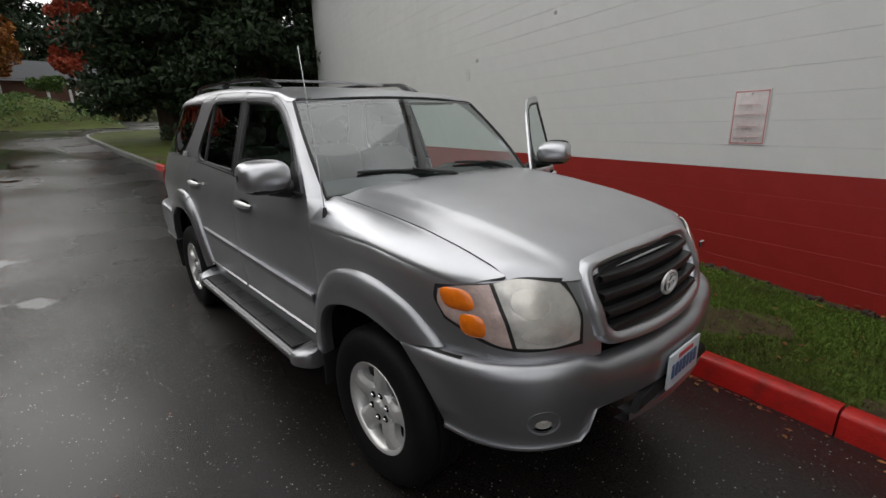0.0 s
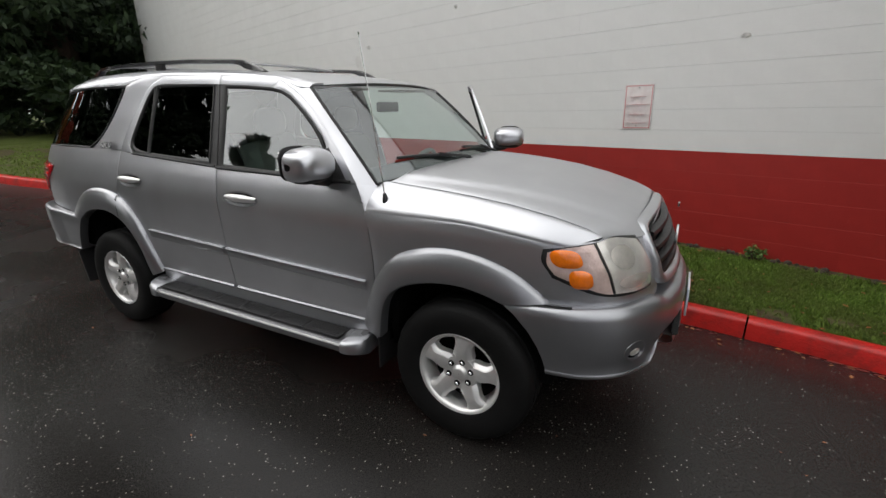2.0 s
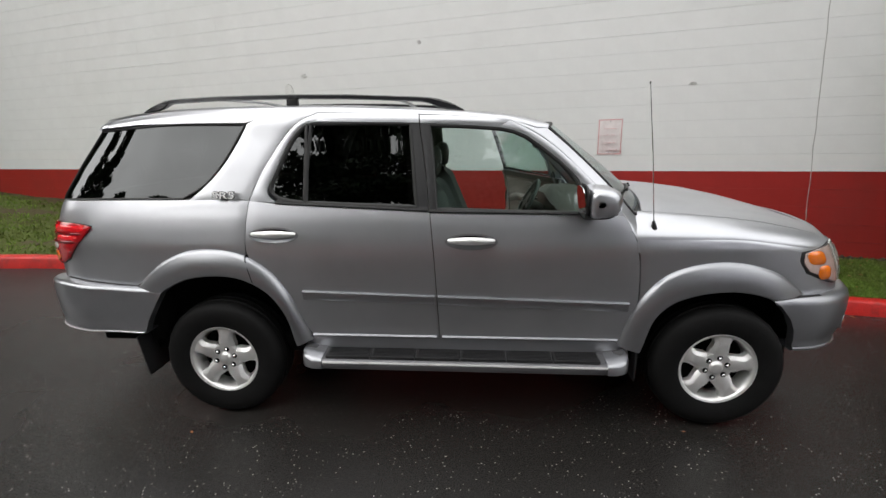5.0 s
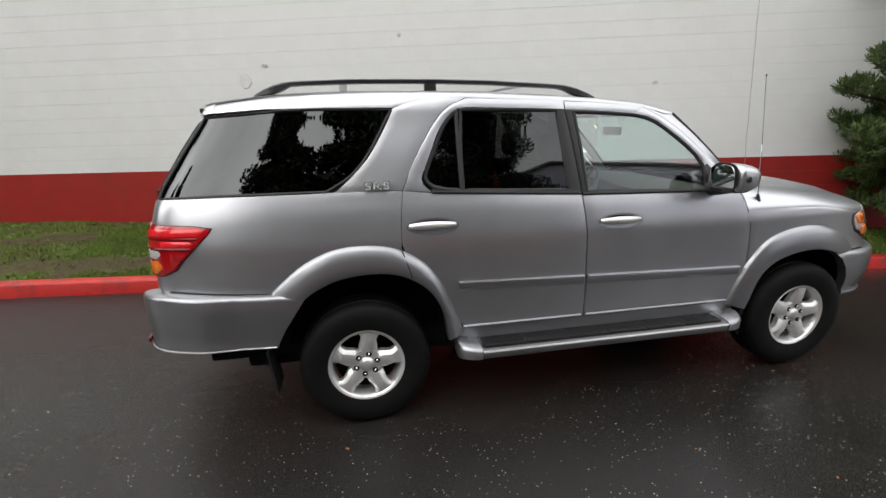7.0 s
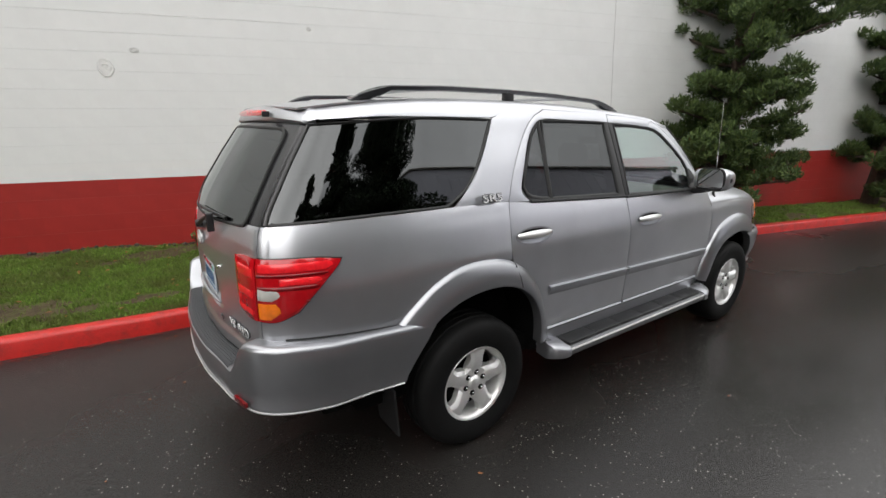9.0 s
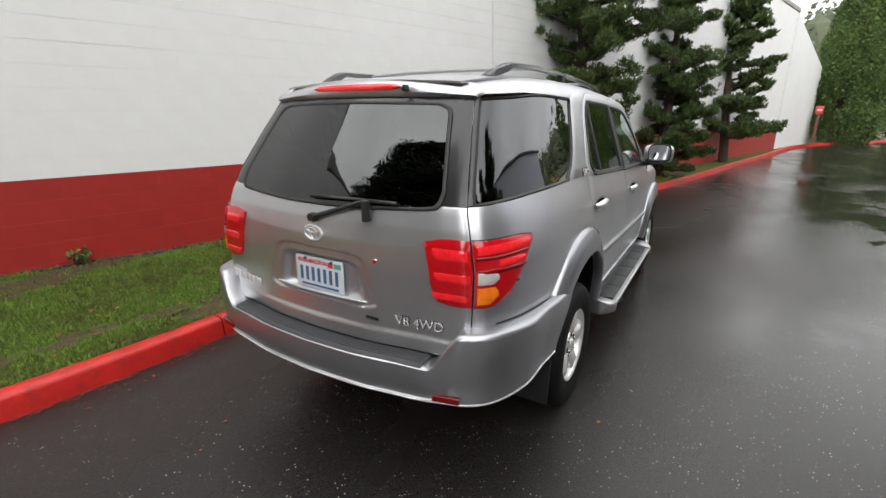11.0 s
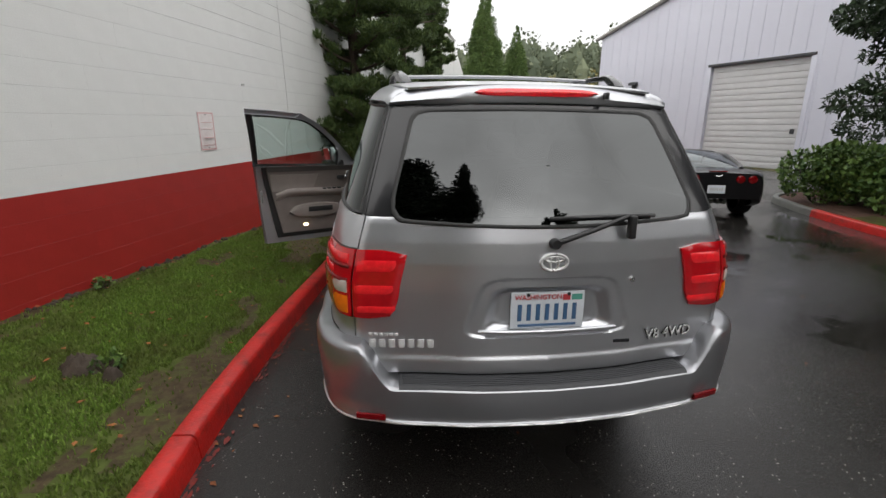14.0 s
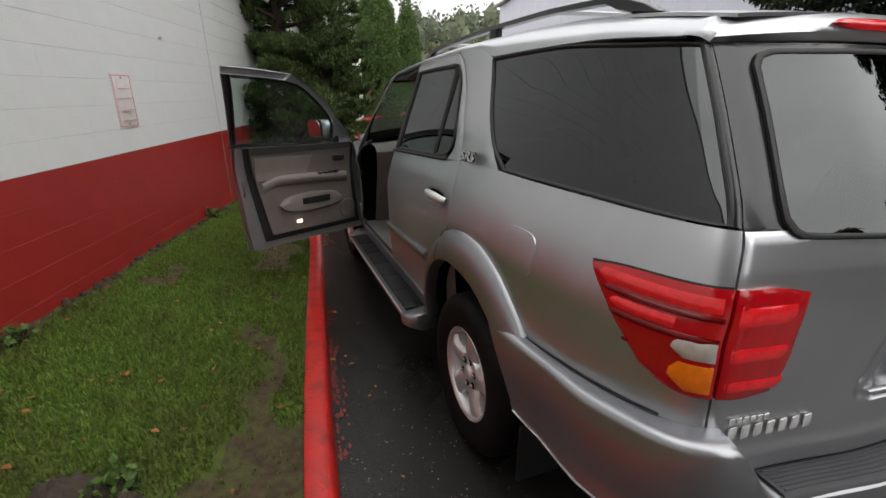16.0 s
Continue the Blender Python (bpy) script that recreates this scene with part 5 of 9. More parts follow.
    for k in range(4):
        c = inside(0.84 + 0.055 * k, 1.035, 0.12)
        part("window_switch", box(c.x - 0.016, c.y - 0.018, c.z - 0.006, c.x + 0.016, c.y + 0.018, c.z + 0.010, 0.004), M_BLACK, door)
    c = inside(0.80, 1.145, 0.092)
    part("inner_handle", box(c.x - 0.012, c.y - 0.055, c.z - 0.02, c.x + 0.012, c.y + 0.055, c.z + 0.02, 0.008), M_BLACK, door)
    bm = bmesh.new()
    rows = []
    for k in range(13):
        u = k / 12
        c = inside(0.80 + 0.58 * u, 0.815, 0.085)
        h = 0.075 * math.sin(math.pi * min(1, max(0, u))) ** 0.35 + 0.004
        rows.append([c + Vector((-s * b, 0, zz)) for b, zz in [(0, -h), (0.035, -h * 0.8), (0.042, h * 0.2), (0.034, h * 0.85), (0.0, h)]])
    add_grid(bm, rows)
    part("door_pocket", bm, M_TRIMLIGHT, door, "moulded map pocket", smooth=60)
    c = inside(1.06, 0.83, 0.126)
    part("pocket_mouth", box(c.x - 0.006, c.y - 0.13, c.z - 0.026, c.x + 0.006, c.y + 0.13, c.z + 0.026, 0.005), M_BLACK, door)
    c = inside(0.74, 0.70, 0.092)
    part("door_speaker", tube([(c.x, c.y, c.z), (c.x - s * 0.008, c.y, c.z)], [0.085, 0.078], 24), M_TRIM, door)
    c = inside(1.22, 0.668, 0.090)
    part("courtesy_lamp", box(c.x - 0.006, c.y - 0.022, c.z - 0.010, c.x + 0.006, c.y + 0.022, c.z + 0.010, 0.003), M_LAMPON if swing else M_CLEARLENS, door, "small courtesy lamp, lit" if swing else "")
    c = skin(1.63, 0.98, s, -0.045)
    part("door_latch", box(c.x - 0.03, c.y - 0.004, c.z - 0.06, c.x + 0.03, c.y + 0.010, c.z + 0.06, 0.004), M_CHROME, door)
    if swing:
        h = Vector((s * 0.905, 0.53, 0))
        door.matrix_basis = Matrix.Translation(h) @ Matrix.Rotation(radians(-s * swing), 4, "Z") @ Matrix.Translation(-h)
    return door


def rear_door(suv, s):
    g = 0.003
    door = panel("rear_door", suv, M_PAINT, [(1.64 + g, 0.50), (2.0, 0.50), (2.425, 0.50)], [(2.425, 0.50), (2.50, 0.65), (2.57, 0.81), (2.67, 0.94), (2.775, 1.02), (2.782, 1.2), (2.765, 1.345)],
                 [(1.69 + g, 1.287), (2.2, 1.31), (2.5, 1.322), (2.765, 1.345)], [(1.64 + g, 0.50), (1.655 + g, 0.8), (1.668 + g, 1.05), (1.69 + g, 1.287)], s, label="silver rear door", nu=24, nv=18)
    panel("window_frame", door, M_PAINT, [(2.60, 1.335), (2.765, 1.345)], [(2.765, 1.345), (2.70, 1.49), (2.58, 1.68), (2.48, 1.79), (2.36, 1.845)], [(2.36, 1.795), (2.36, 1.845)],
          [(2.60, 1.335), (2.655, 1.395), (2.61, 1.51), (2.53, 1.68), (2.44, 1.775), (2.36, 1.795)], s, nu=5, nv=20)
    panel("window_frame", door, M_PAINT, [(1.755 + g, 1.78), (2.05, 1.788), (2.36, 1.796)], [(2.36, 1.796), (2.36, 1.845)], [(1.757 + g, 1.830), (2.05, 1.838), (2.36, 1.845)], [(1.755 + g, 1.78), (1.757 + g, 1.83)], s, nu=10, nv=4)
    panel("window_post", door, M_BLACK, [(1.69 + g, 1.29), (1.765, 1.30)], [(1.765, 1.30), (1.785, 1.55), (1.805, 1.782)], [(1.755 + g, 1.778), (1.805, 1.782)], [(1.69 + g, 1.29), (1.72 + g, 1.55), (1.755 + g, 1.778)], s, nu=4, nv=10)
    quad_window("door_glass", door, M_DARKGLASS, [(1.765, 1.312), (2.1, 1.322), (2.42, 1.335)], [(2.42, 1.335), (2.42, 1.55), (2.40, 1.782)], [(1.805, 1.775), (2.1, 1.782), (2.40, 1.782)], [(1.765, 1.312), (1.785, 1.55), (1.805, 1.775)], s, "dark tinted window pane")
    quad_window("quarter_light", door, M_DARKGLASS, [(2.425, 1.336), (2.52, 1.345), (2.59, 1.362)], [(2.59, 1.362), (2.635, 1.41), (2.59, 1.53), (2.51, 1.69), (2.45, 1.76)], [(2.425, 1.775), (2.45, 1.76)], [(2.425, 1.336), (2.425, 1.55), (2.425, 1.775)], s, "small dark fixed pane", nu=7, nv=14)
    panel("window_sill_trim", door, M_BLACK, [(1.70, 1.288), (2.2, 1.311), (2.60, 1.333)], [(2.60, 1.333), (2.60, 1.352)], [(1.70, 1.31), (2.2, 1.33), (2.60, 1.352)], [(1.70, 1.288), (1.70, 1.31)], s, off=0.002, nu=12, nv=3, deep=0.01)
    handle_on(door, 2.475, 2.745, 1.150, s)
    strip_on("side_moulding", door, M_CLAD, [(1.668 + k * 0.0795, 0.761 + 0.0022 * k) for k in range(11)], 0.066, 0.013, s, "silver side moulding")
    strip_on("moulding_bead", door, M_CLAD, [(1.668 + k * 0.0795, 0.787 + 0.0022 * k) for k in range(11)], 0.012, 0.024, s, round_n=5)
    strip_on("rocker_trim", door, M_CLAD, [(1.66 + k * 0.077, 0.512) for k in range(11)], 0.022, 0.014, s, "silver rocker moulding")
    part("belt_seal", tube([skin(1.70 + 0.09 * k, 1.291 + 0.0042 * k, s, 0.006) for k in range(11)], 0.008, 6), M_RUBBER, door)
    return door


def letters(parent, words, size, centre, m3, label, name="lettering", mat=None, grow=0.0):
    bm = text_bm(words, size, 0.003, grow)
    bmesh.ops.transform(bm, matrix=Matrix.Translation(centre) @ m3, verts=bm.verts)
    return part(name, bm, mat or M_BRIGHT, parent, label, smooth=0)


def suv_car():
    suv = tagged(empty("sport_utility_car"), "silver four-wheel-drive estate car, wet, driver's door open", "car")
    A73 = a_of_x(0.772)
    rail_end = {}
    for s in (-1, 1):
        # front wing: side, then the shoulder over to the bonnet's shut line
        zs = lambda a: 1.135 if a > 0 else 1.135 - 0.075 * min(1, -a / 0.55) ** 1.5
        a_end = a_of_x(0.815, False)
        bot = [(0.555 - 0.003, 0.50), (0.54, 0.64), (0.465, 0.80), (0.355, 0.92), (0.21, 0.98), (0.04, 1.0), (-0.115, 0.985), (-0.26, 0.93), (-0.38, 0.845), (a_end, 0.80)]
        top = [(0.53, 1.135)] + [(a, zs(a)) for a in (0.3, 0.1, -0.1, -0.3, -0.45)] + [(a_end, zs(a_end))]
        panel("front_wing", suv, M_PAINT, bot, [(a_end, 0.80), (a_end, zs(a_end))], top, [(0.552, 0.50), (0.497, 0.65), (0.489, 0.83), (0.505, 1.03), (0.53, 1.135)], s, nu=34, nv=14, label="silver front wing")
        rows = []
        for k in range(26):
            u = k / 25
            a = 0.53 + (a_end - 0.53) * u
            z0 = zs(a)
            p0 = skin(a, z0, s, 0)
            t0 = (skin(a, z0, s) - skin(a, z0 - 0.02, s)).normalized()
            y1 = 0.53 - 1.13 * u
            x1 = 0.765 - 0.035 * u ** 2
            p1 = Vector((s * x1, y1, hood_z(x1, y1)))
            h = (p1 - p0).length
            rows.append(hermite(p0, t0 * h * 0.75, p1, Vector((-s, 0, 0.24)).normalized() * h * 0.75, 12))
        part("wing_shoulder", shell(rows, 0.02), M_PAINT, suv, smooth=40)
        panel("cowl_corner", suv, M_PAINT, [(0.508, 1.06), (0.53, 1.06)], [(0.53, 1.06), (0.53, 1.135)], [(0.525, 1.135), (0.53, 1.135)], [(0.508, 1.06), (0.525, 1.135)], s, nu=3, nv=3)
        # rear quarter below the belt
        bot = [(2.79, 1.03), (2.96, 1.05), (3.15, 1.04), (3.31, 0.975), (3.43, 0.885), (3.55, 0.82), (3.75, 0.80), (3.95, 0.79), (A73, 0.78)]
        panel("rear_quarter", suv, M_PAINT, bot, [(A73, 0.78), (A73, 1.0), (A73, 1.336)], [(2.768, 1.347), (3.0, 1.352), (3.3, 1.350), (3.7, 1.348), (A73 - 0.15, 1.342), (A73, 1.336)], [(2.79, 1.03), (2.785, 1.2), (2.768, 1.347)], s, nu=40, nv=16, label="silver rear quarter panel")
        # pillar behind the rear door
        panel("rear_pillar", suv, M_PAINT, [(2.768, 1.35), (2.95, 1.352), (3.16, 1.346)], [(3.16, 1.346), (3.075, 1.42), (2.97, 1.54), (2.87, 1.70), (2.82, 1.79)], [(2.366, 1.848), (2.6, 1.845), (2.82, 1.79)],
              [(2.768, 1.35), (2.703, 1.49), (2.585, 1.68), (2.485, 1.79), (2.366, 1.848)], s, nu=10, nv=20)
        quad_window("quarter_glass", suv, M_REARGLASS, [(3.20, 1.358), (3.5, 1.358), (3.80, 1.355), (A73 - 0.022, 1.346)], [(A73 - 0.022, 1.346), (A73 - 0.022, 1.5), (A73 - 0.022, 1.752)], [(2.84, 1.782), (3.2, 1.787), (3.6, 1.784), (A73 - 0.022, 1.752)],
                    [(3.20, 1.358), (3.08, 1.43), (2.985, 1.54), (2.89, 1.70), (2.84, 1.782)], s, "dark tinted rear quarter window", seal=0.011, nu=30, nv=12)
        panel("corner_trim", suv, M_GLOSSBLACK, [(A73 - 0.022, 1.344), (A73, 1.341)], [(A73, 1.341), (A73, 1.5), (A73, 1.752)], [(A73 - 0.022, 1.757), (A73, 1.752)], [(A73 - 0.022, 1.344), (A73 - 0.022, 1.5), (A73 - 0.022, 1.757)], s, nu=4, nv=10, label="dark gloss corner trim")
        # screen post
        scr = [Vector((s * 0.812, 0.520, 1.254)), Vector((s * 0.790, 0.685, 1.437)), Vector((s * 0.755, 0.855, 1.603)), Vector((s * 0.710, 1.012, 1.742))]
        dor = [skin(0.597, 1.262, s), skin(0.70, 1.378, s), skin(0.82, 1.498, s), skin(0.95, 1.618, s), skin(1.08, 1.713, s), skin(1.235, 1.791, s)]
        patch3("screen_post", suv, M_PAINT, [scr[0], dor[0]], dor, [scr[-1], dor[-1]], scr, nu=8, nv=18)
        patch3("post_base", suv, M_PAINT, [skin(0.53, 1.137, s), skin(0.553, 1.183, s)], [skin(0.553, 1.183, s), skin(0.575, 1.225, s), skin(0.597, 1.262, s)], [Vector((s * 0.812, 0.520, 1.254)), skin(0.597, 1.262, s)], [skin(0.53, 1.137, s), Vector((s * 0.86, 0.505, 1.19)), Vector((s * 0.812, 0.520, 1.254))], nu=6, nv=8)
        # cant rail between the windows and the roof
        rows = []
        for k in range(36):
            y = 1.0 + 2.80 * k / 35
            z0 = tab([(1.0, 1.725), (1.235, 1.791), (1.5, 1.816), (1.757, 1.83), (2.05, 1.839), (2.366, 1.848), (2.6, 1.838), (2.82, 1.794), (3.2, 1.796), (3.6, 1.792), (3.8, 1.775)], y)
            z1 = max(tab(ROOF_EDGE, y) + 0.012, z0 + 0.004)
            a = y + (0.0 if y < 3.0 else 0.335 * (y - 3.0))
            p0 = skin(min(a, A73 - 0.01), min(z0, 1.86), s) if y > 1.05 else Vector((s * 0.710, 1.012, 1.744))
            x1 = 0.60 - 0.05 * max(0, (y - 3.2) / 0.5) ** 2
            p1 = Vector((s * x1, min(p0.y, y + 0.02), z1 + 0.012))
            t0 = Vector((-s * 0.35, 0, 1)).normalized()
            h = (p1 - p0).length
            rows.append(hermite(p0, t0 * h * 0.9, p1, Vector((-s, 0, 0.10)) * h * 1.1, 8))
        part("cant_rail", shell(rows, 0.015), M_PAINT, suv, smooth=40)
        rail_end[s] = rows[-1]
        flare(suv, 0.0, s, F_OUT, F_IN)
        flare(suv, 3.0, s, R_OUT, R_IN)
        rear_door(suv, s)
        front_door(suv, s, 62.5 if s > 0 else 0.0)
        # sill and running board
        panel("sill", suv, M_PAINT, [(0.50, 0.40), (2.48, 0.40)], [(2.48, 0.40), (2.44, 0.495)], [(0.53, 0.495), (2.44, 0.495)], [(0.50, 0.40), (0.53, 0.495)], s, off=-0.004, nu=20, nv=5)
        board = bmesh.new()
        rows = []
        for k in range(31):
            u = k / 30
            y = 0.545 + 1.92 * u
            e = min(1.0, min(u, 1 - u) / 0.055)
            wx = 0.885 + (0.145) * (0.62 + 0.38 * e ** 0.6)
            lift = 0.03 * (1 - e)
            rows.append([Vector((s * x, y, z + lift - 0.028)) for x, z in [(0.84, 0.395), (0.885, 0.455), (0.925, 0.452), (wx - 0.045, 0.437), (wx - 0.014, 0.436), (wx, 0.424), (wx + 0.002, 0.405), (wx - 0.012, 0.378), (wx - 0.05, 0.366), (0.86, 0.37)]])
        vs = add_grid(board, rows)
        board.faces.new(vs[0])
        board.faces.new(list(reversed(vs[-1])))
        rb = part("running_board", board, M_BOARD, suv, "silver running board with dark ribbed tread", smooth=45)
        for k in range(6):
            y0 = 0.70 + 0.272 * k
            bm = box(0.888, y0, 0.412, 1.004, y0 + 0.268, 0.4300, 0.004) if s > 0 else box(-1.004, y0, 0.412, -0.888, y0 + 0.268, 0.4300, 0.004)
            for q in range(6):
                xx = s * (0.902 + 0.0175 * q)
                add_box(bm, xx - 0.003, y0 + 0.01, 0.429, xx + 0.003, y0 + 0.252, 0.4335)
            part("tread_pad", bm, M_BLACK, rb)
        part("board_trim", tube([(s * 1.027, 0.64 + 0.17 * k, 0.397) for k in range(11)], 0.007, 6), M_ALLOY, rb)
        for ye, dy in ((0.545, 0.13), (2.465, -0.13)):
            bm = bmesh.new()
            grid = []
            for k in range(9):
                u = k / 8
                y = ye - 0.012 * (1 if dy > 0 else -1) + dy * u
                wx = 0.890 + 0.150 * min(1.0, 0.60 + 0.5 * u ** 0.5)
                zt = 0.452 - 0.020 * u
                grid.append([Vector((s * x, y, z)) for x, z in [(0.86, 0.350), (0.86, zt), (0.93, zt - 0.004), (wx - 0.02, zt - 0.014), (wx, zt - 0.034), (wx - 0.002, 0.358), (wx - 0.04, 0.340)]])
            vs = add_grid(bm, grid, closed=True)
            bm.faces.new(vs[0])
            bm.faces.new(list(reversed(vs[-1])))
            bmesh.ops.recalc_face_normals(bm, faces=bm.faces)
            part("end_cap", bm, M_CLAD, rb, "silver end cap", smooth=50)
        # lamps at the nose
        a0, a1, a2 = a_of_x(0.862, False), a_of_x(0.757, False), a_of_x(0.535, False)
        head = panel("headlight", suv, M_BLACK, [(a0 + 0.02, 0.93), (a1 + 0.05, 0.852), (a2 - 0.005, 0.845)], [(a2 - 0.005, 0.845), (a2 - 0.022, 0.95), (a2 - 0.005, 1.04), (a2 + 0.01, 1.078)], [(a0 + 0.02, 1.062), (a1, 1.087), (a1 - 0.1, 1.098), (a2 + 0.01, 1.078)],
                     [(a0 + 0.02, 0.93), (a0 + 0.045, 1.0), (a0 + 0.02, 1.055)], s, off=0.003, nu=22, nv=10, label="headlight with amber side lamp", deep=0.02)
        panel("outer_lamp", head, M_PINKLENS, [(a0 + 0.005, 0.945), (a1 + 0.07, 0.872), (a1 + 0.01, 0.862)], [(a1 + 0.01, 0.862), (a1 + 0.025, 0.97), (a1 + 0.03, 1.075)], [(a0 + 0.005, 1.042), (a0 - 0.08, 1.062), (a1 + 0.03, 1.075)], [(a0 + 0.005, 0.945), (a0 + 0.025, 0.99), (a0 + 0.005, 1.042)], s, off=0.012, nu=12, nv=8, deep=0.01, label="clear outer lamp housing")
        for z0, z1, u0, u1 in ((0.978, 1.056, 0.02, 0.60), (0.888, 0.970, 0.26, 0.68)):
            p0, p1 = a0 + 0.005 + (a1 - a0 + 0.02) * u0, a0 + (a1 - a0 + 0.02) * u1
            ca, cz, ra, rz = (p0 + p1) / 2, (z0 + z1) / 2, abs(p1 - p0) / 2, (z1 - z0) / 2
            rd = lambda v: abs(v) ** 0.72 * (1 if v > 0 else -1)
            bm = bmesh.new()
            add_grid(bm, [[skin(ca + ra * r * rd(math.cos(t)), cz + rz * r * rd(math.sin(t)), s, 0.0125 + 0.010 * (1 - r ** 3)) for t in [k * math.tau / 32 for k in range(33)]] for r in (1, 0.94, 0.82, 0.6, 0.3, 0.02)])
            part("amber_lens", bm, M_AMBER, head, "bright amber indicator lens", smooth=70)
        lens = panel("main_lamp", head, M_CLEARLENS, [(a1 - 0.005, 0.862), (a1 - 0.13, 0.855), (a2 + 0.015, 0.862)], [(a2 + 0.015, 0.865), (a2 - 0.002, 0.95), (a2 + 0.008, 1.02), (a2 + 0.035, 1.064)], [(a1 + 0.015, 1.078), (a1 - 0.08, 1.090), (a2 + 0.035, 1.064)],
                     [(a1 - 0.005, 0.862), (a1 + 0.01, 0.97), (a1 + 0.015, 1.078)], s, off=0.012, nu=12, nv=9, deep=0.01, label="clear faceted headlight")
        for q, (ac, zc, ra, rz) in enumerate([(a1 - 0.085, 1.010, 0.066, 0.050), (a1 - 0.12, 0.905, 0.095, 0.030)]):
            bm = bmesh.new()
            add_grid(bm, [[skin(ac + ra * r * math.cos(t), zc + rz * r * math.sin(t), s, 0.0135 + 0.004 * (1 - r)) for t in [k * math.tau / 24 for k in range(25)]] for r in (1, 0.85, 0.6, 0.35, 0.02)])
            part("lamp_bowl", bm, M_REFLECTOR, head, smooth=70)
        # nose sheet under the lamps, then the lamps of the tail
        b0, b1, b2 = 3.80, A73, a_of_x(0.57)
        tl = panel("tail_light", suv, M_REDLENS, [(b0 + 0.17, 0.985), (b0 + 0.25, 0.950), (b1 - 0.003, 0.945)], [(b1 - 0.003, 0.945), (b1 - 0.003, 1.212)], [(b0 - 0.02, 1.192), (b0 + 0.1, 1.208), (b1 - 0.003, 1.212)],
                   [(b0 + 0.17, 0.985), (b0 + 0.08, 1.08), (b0 + 0.0, 1.16), (b0 - 0.02, 1.192)], s, off=0.016, nu=16, nv=14, deep=0.02, label="red tail light with white and amber lenses", soft=0.006)
        panel("tail_surround", tl, M_BLACK, [(b0 + 0.165, 0.980), (b0 + 0.25, 0.944), (b1 - 0.002, 0.939)], [(b1 - 0.002, 0.939), (b1 - 0.002, 1.217)], [(b0 - 0.027, 1.198), (b0 + 0.1, 1.213), (b1 - 0.002, 1.217)],
              [(b0 + 0.165, 0.980), (b0 + 0.074, 1.08), (b0 - 0.006, 1.162), (b0 - 0.027, 1.198)], s, off=0.004, nu=12, nv=10, deep=0.008)
        for nm, mat, z0, z1, l0, l1, r in (("reversing_lens", M_CLEARLENS, 1.045, 1.090, 0.265, 0.255, 0.012), ("indicator_lens", M_AMBER, 0.962, 1.032, 0.275, 0.255, 0.012), ("dark_band", M_REDDARK, 1.030, 1.042, 0.145, 0.135, 0.20), ("dark_band", M_REDDARK, 1.085, 1.100, 0.10, 0.09, 0.012), ("dark_band", M_REDDARK, 1.138, 1.15, 0.06, 0.055, 0.012), ("bright_band", M_REDBRIGHT, 1.158, 1.192, 0.05, 0.035, 0.02), ("bright_band", M_REDBRIGHT, 1.104, 1.132, 0.10, 0.085, 0.10)):
            panel(nm, tl, mat, [(b0 + l0, z0), (b1 - r, z0)], [(b1 - r, z0), (b1 - r, z1)], [(b0 + l1, z1), (b1 - r, z1)], [(b0 + l0, z0), (b0 + l1 - 0.02, (z0 + z1) / 2), (b0 + l1, z1)], s, off=0.021, nu=8, nv=5, deep=0.008, soft=0.003)
    for s in (-1, 1):
        b1, b2 = a_of_x(0.766), a_of_x(0.572)
        gl = panel("gate_tail_light", suv, M_REDLENS, [(b1, 0.945), (b1 + 0.06, 0.942), (b2 - 0.055, 0.952)], [(b2 - 0.055, 0.952), (b2 - 0.022, 1.02), (b2, 1.195)], [(b1, 1.212), (b1 + 0.1, 1.212), (b2, 1.195)], [(b1, 0.945), (b1, 1.212)], s, off=0.016, nu=12, nv=12, deep=0.02, label="red inner tail light lens", soft=0.006)
        for z0, z1 in ((0.965, 0.998), (1.042, 1.082), (1.128, 1.178)):
            panel("bright_band", gl, M_REDBRIGHT, [(b1 + 0.012, z0), (b2 - 0.050, z0)], [(b2 - 0.050, z0), (b2 - 0.032, (z0 + z1) / 2), (b2 - 0.036, z1)], [(b1 + 0.012, z1), (b2 - 0.036, z1)], [(b1 + 0.012, z0), (b1 + 0.010, (z0 + z1) / 2), (b1 + 0.012, z1)], s, off=0.0185, nu=10, nv=6, deep=0.006, soft=0.004)

    # inner sheet under the lamps and dark splash guards inside the wings
    for s in (-1, 1):
        panel("wing_filler", suv, M_PAINT, [(-0.30, 0.785), (-0.50, 0.785), (a_of_x(0.62, False), 0.785)], [(a_of_x(0.62, False), 0.785), (a_of_x(0.62, False), 0.88)], [(-0.30, 0.91), (-0.50, 0.90), (a_of_x(0.62, False), 0.88)], [(-0.30, 0.785), (-0.30, 0.91)], s, off=-0.007, nu=16, nv=5)
        panel("lamp_bridge", suv, M_PAINT, [(a_of_x(0.84, False), 1.045), (a_of_x(0.70, False), 1.06), (a_of_x(0.50, False), 1.05)], [(a_of_x(0.50, False), 1.05), (a_of_x(0.50, False), 1.10)], [(a_of_x(0.84, False), 1.085), (a_of_x(0.70, False), 1.105), (a_of_x(0.50, False), 1.10)], [(a_of_x(0.84, False), 1.045), (a_of_x(0.84, False), 1.085)], s, off=-0.010, nu=14, nv=4)
        for y0, y1, z0, z1, xo in ((3.46, 3.88, 0.42, 0.80, 0.83), (2.40, 2.52, 0.36, 0.62, 0.85), (0.47, 0.55, 0.36, 0.62, 0.85), (-0.62, -0.46, 0.44, 0.76, 0.74)):
            part("splash_guard", box(min(s * 0.45, s * xo), y0, z0, max(s * 0.45, s * xo), y1, z1, 0.02), M_UNDER, suv)
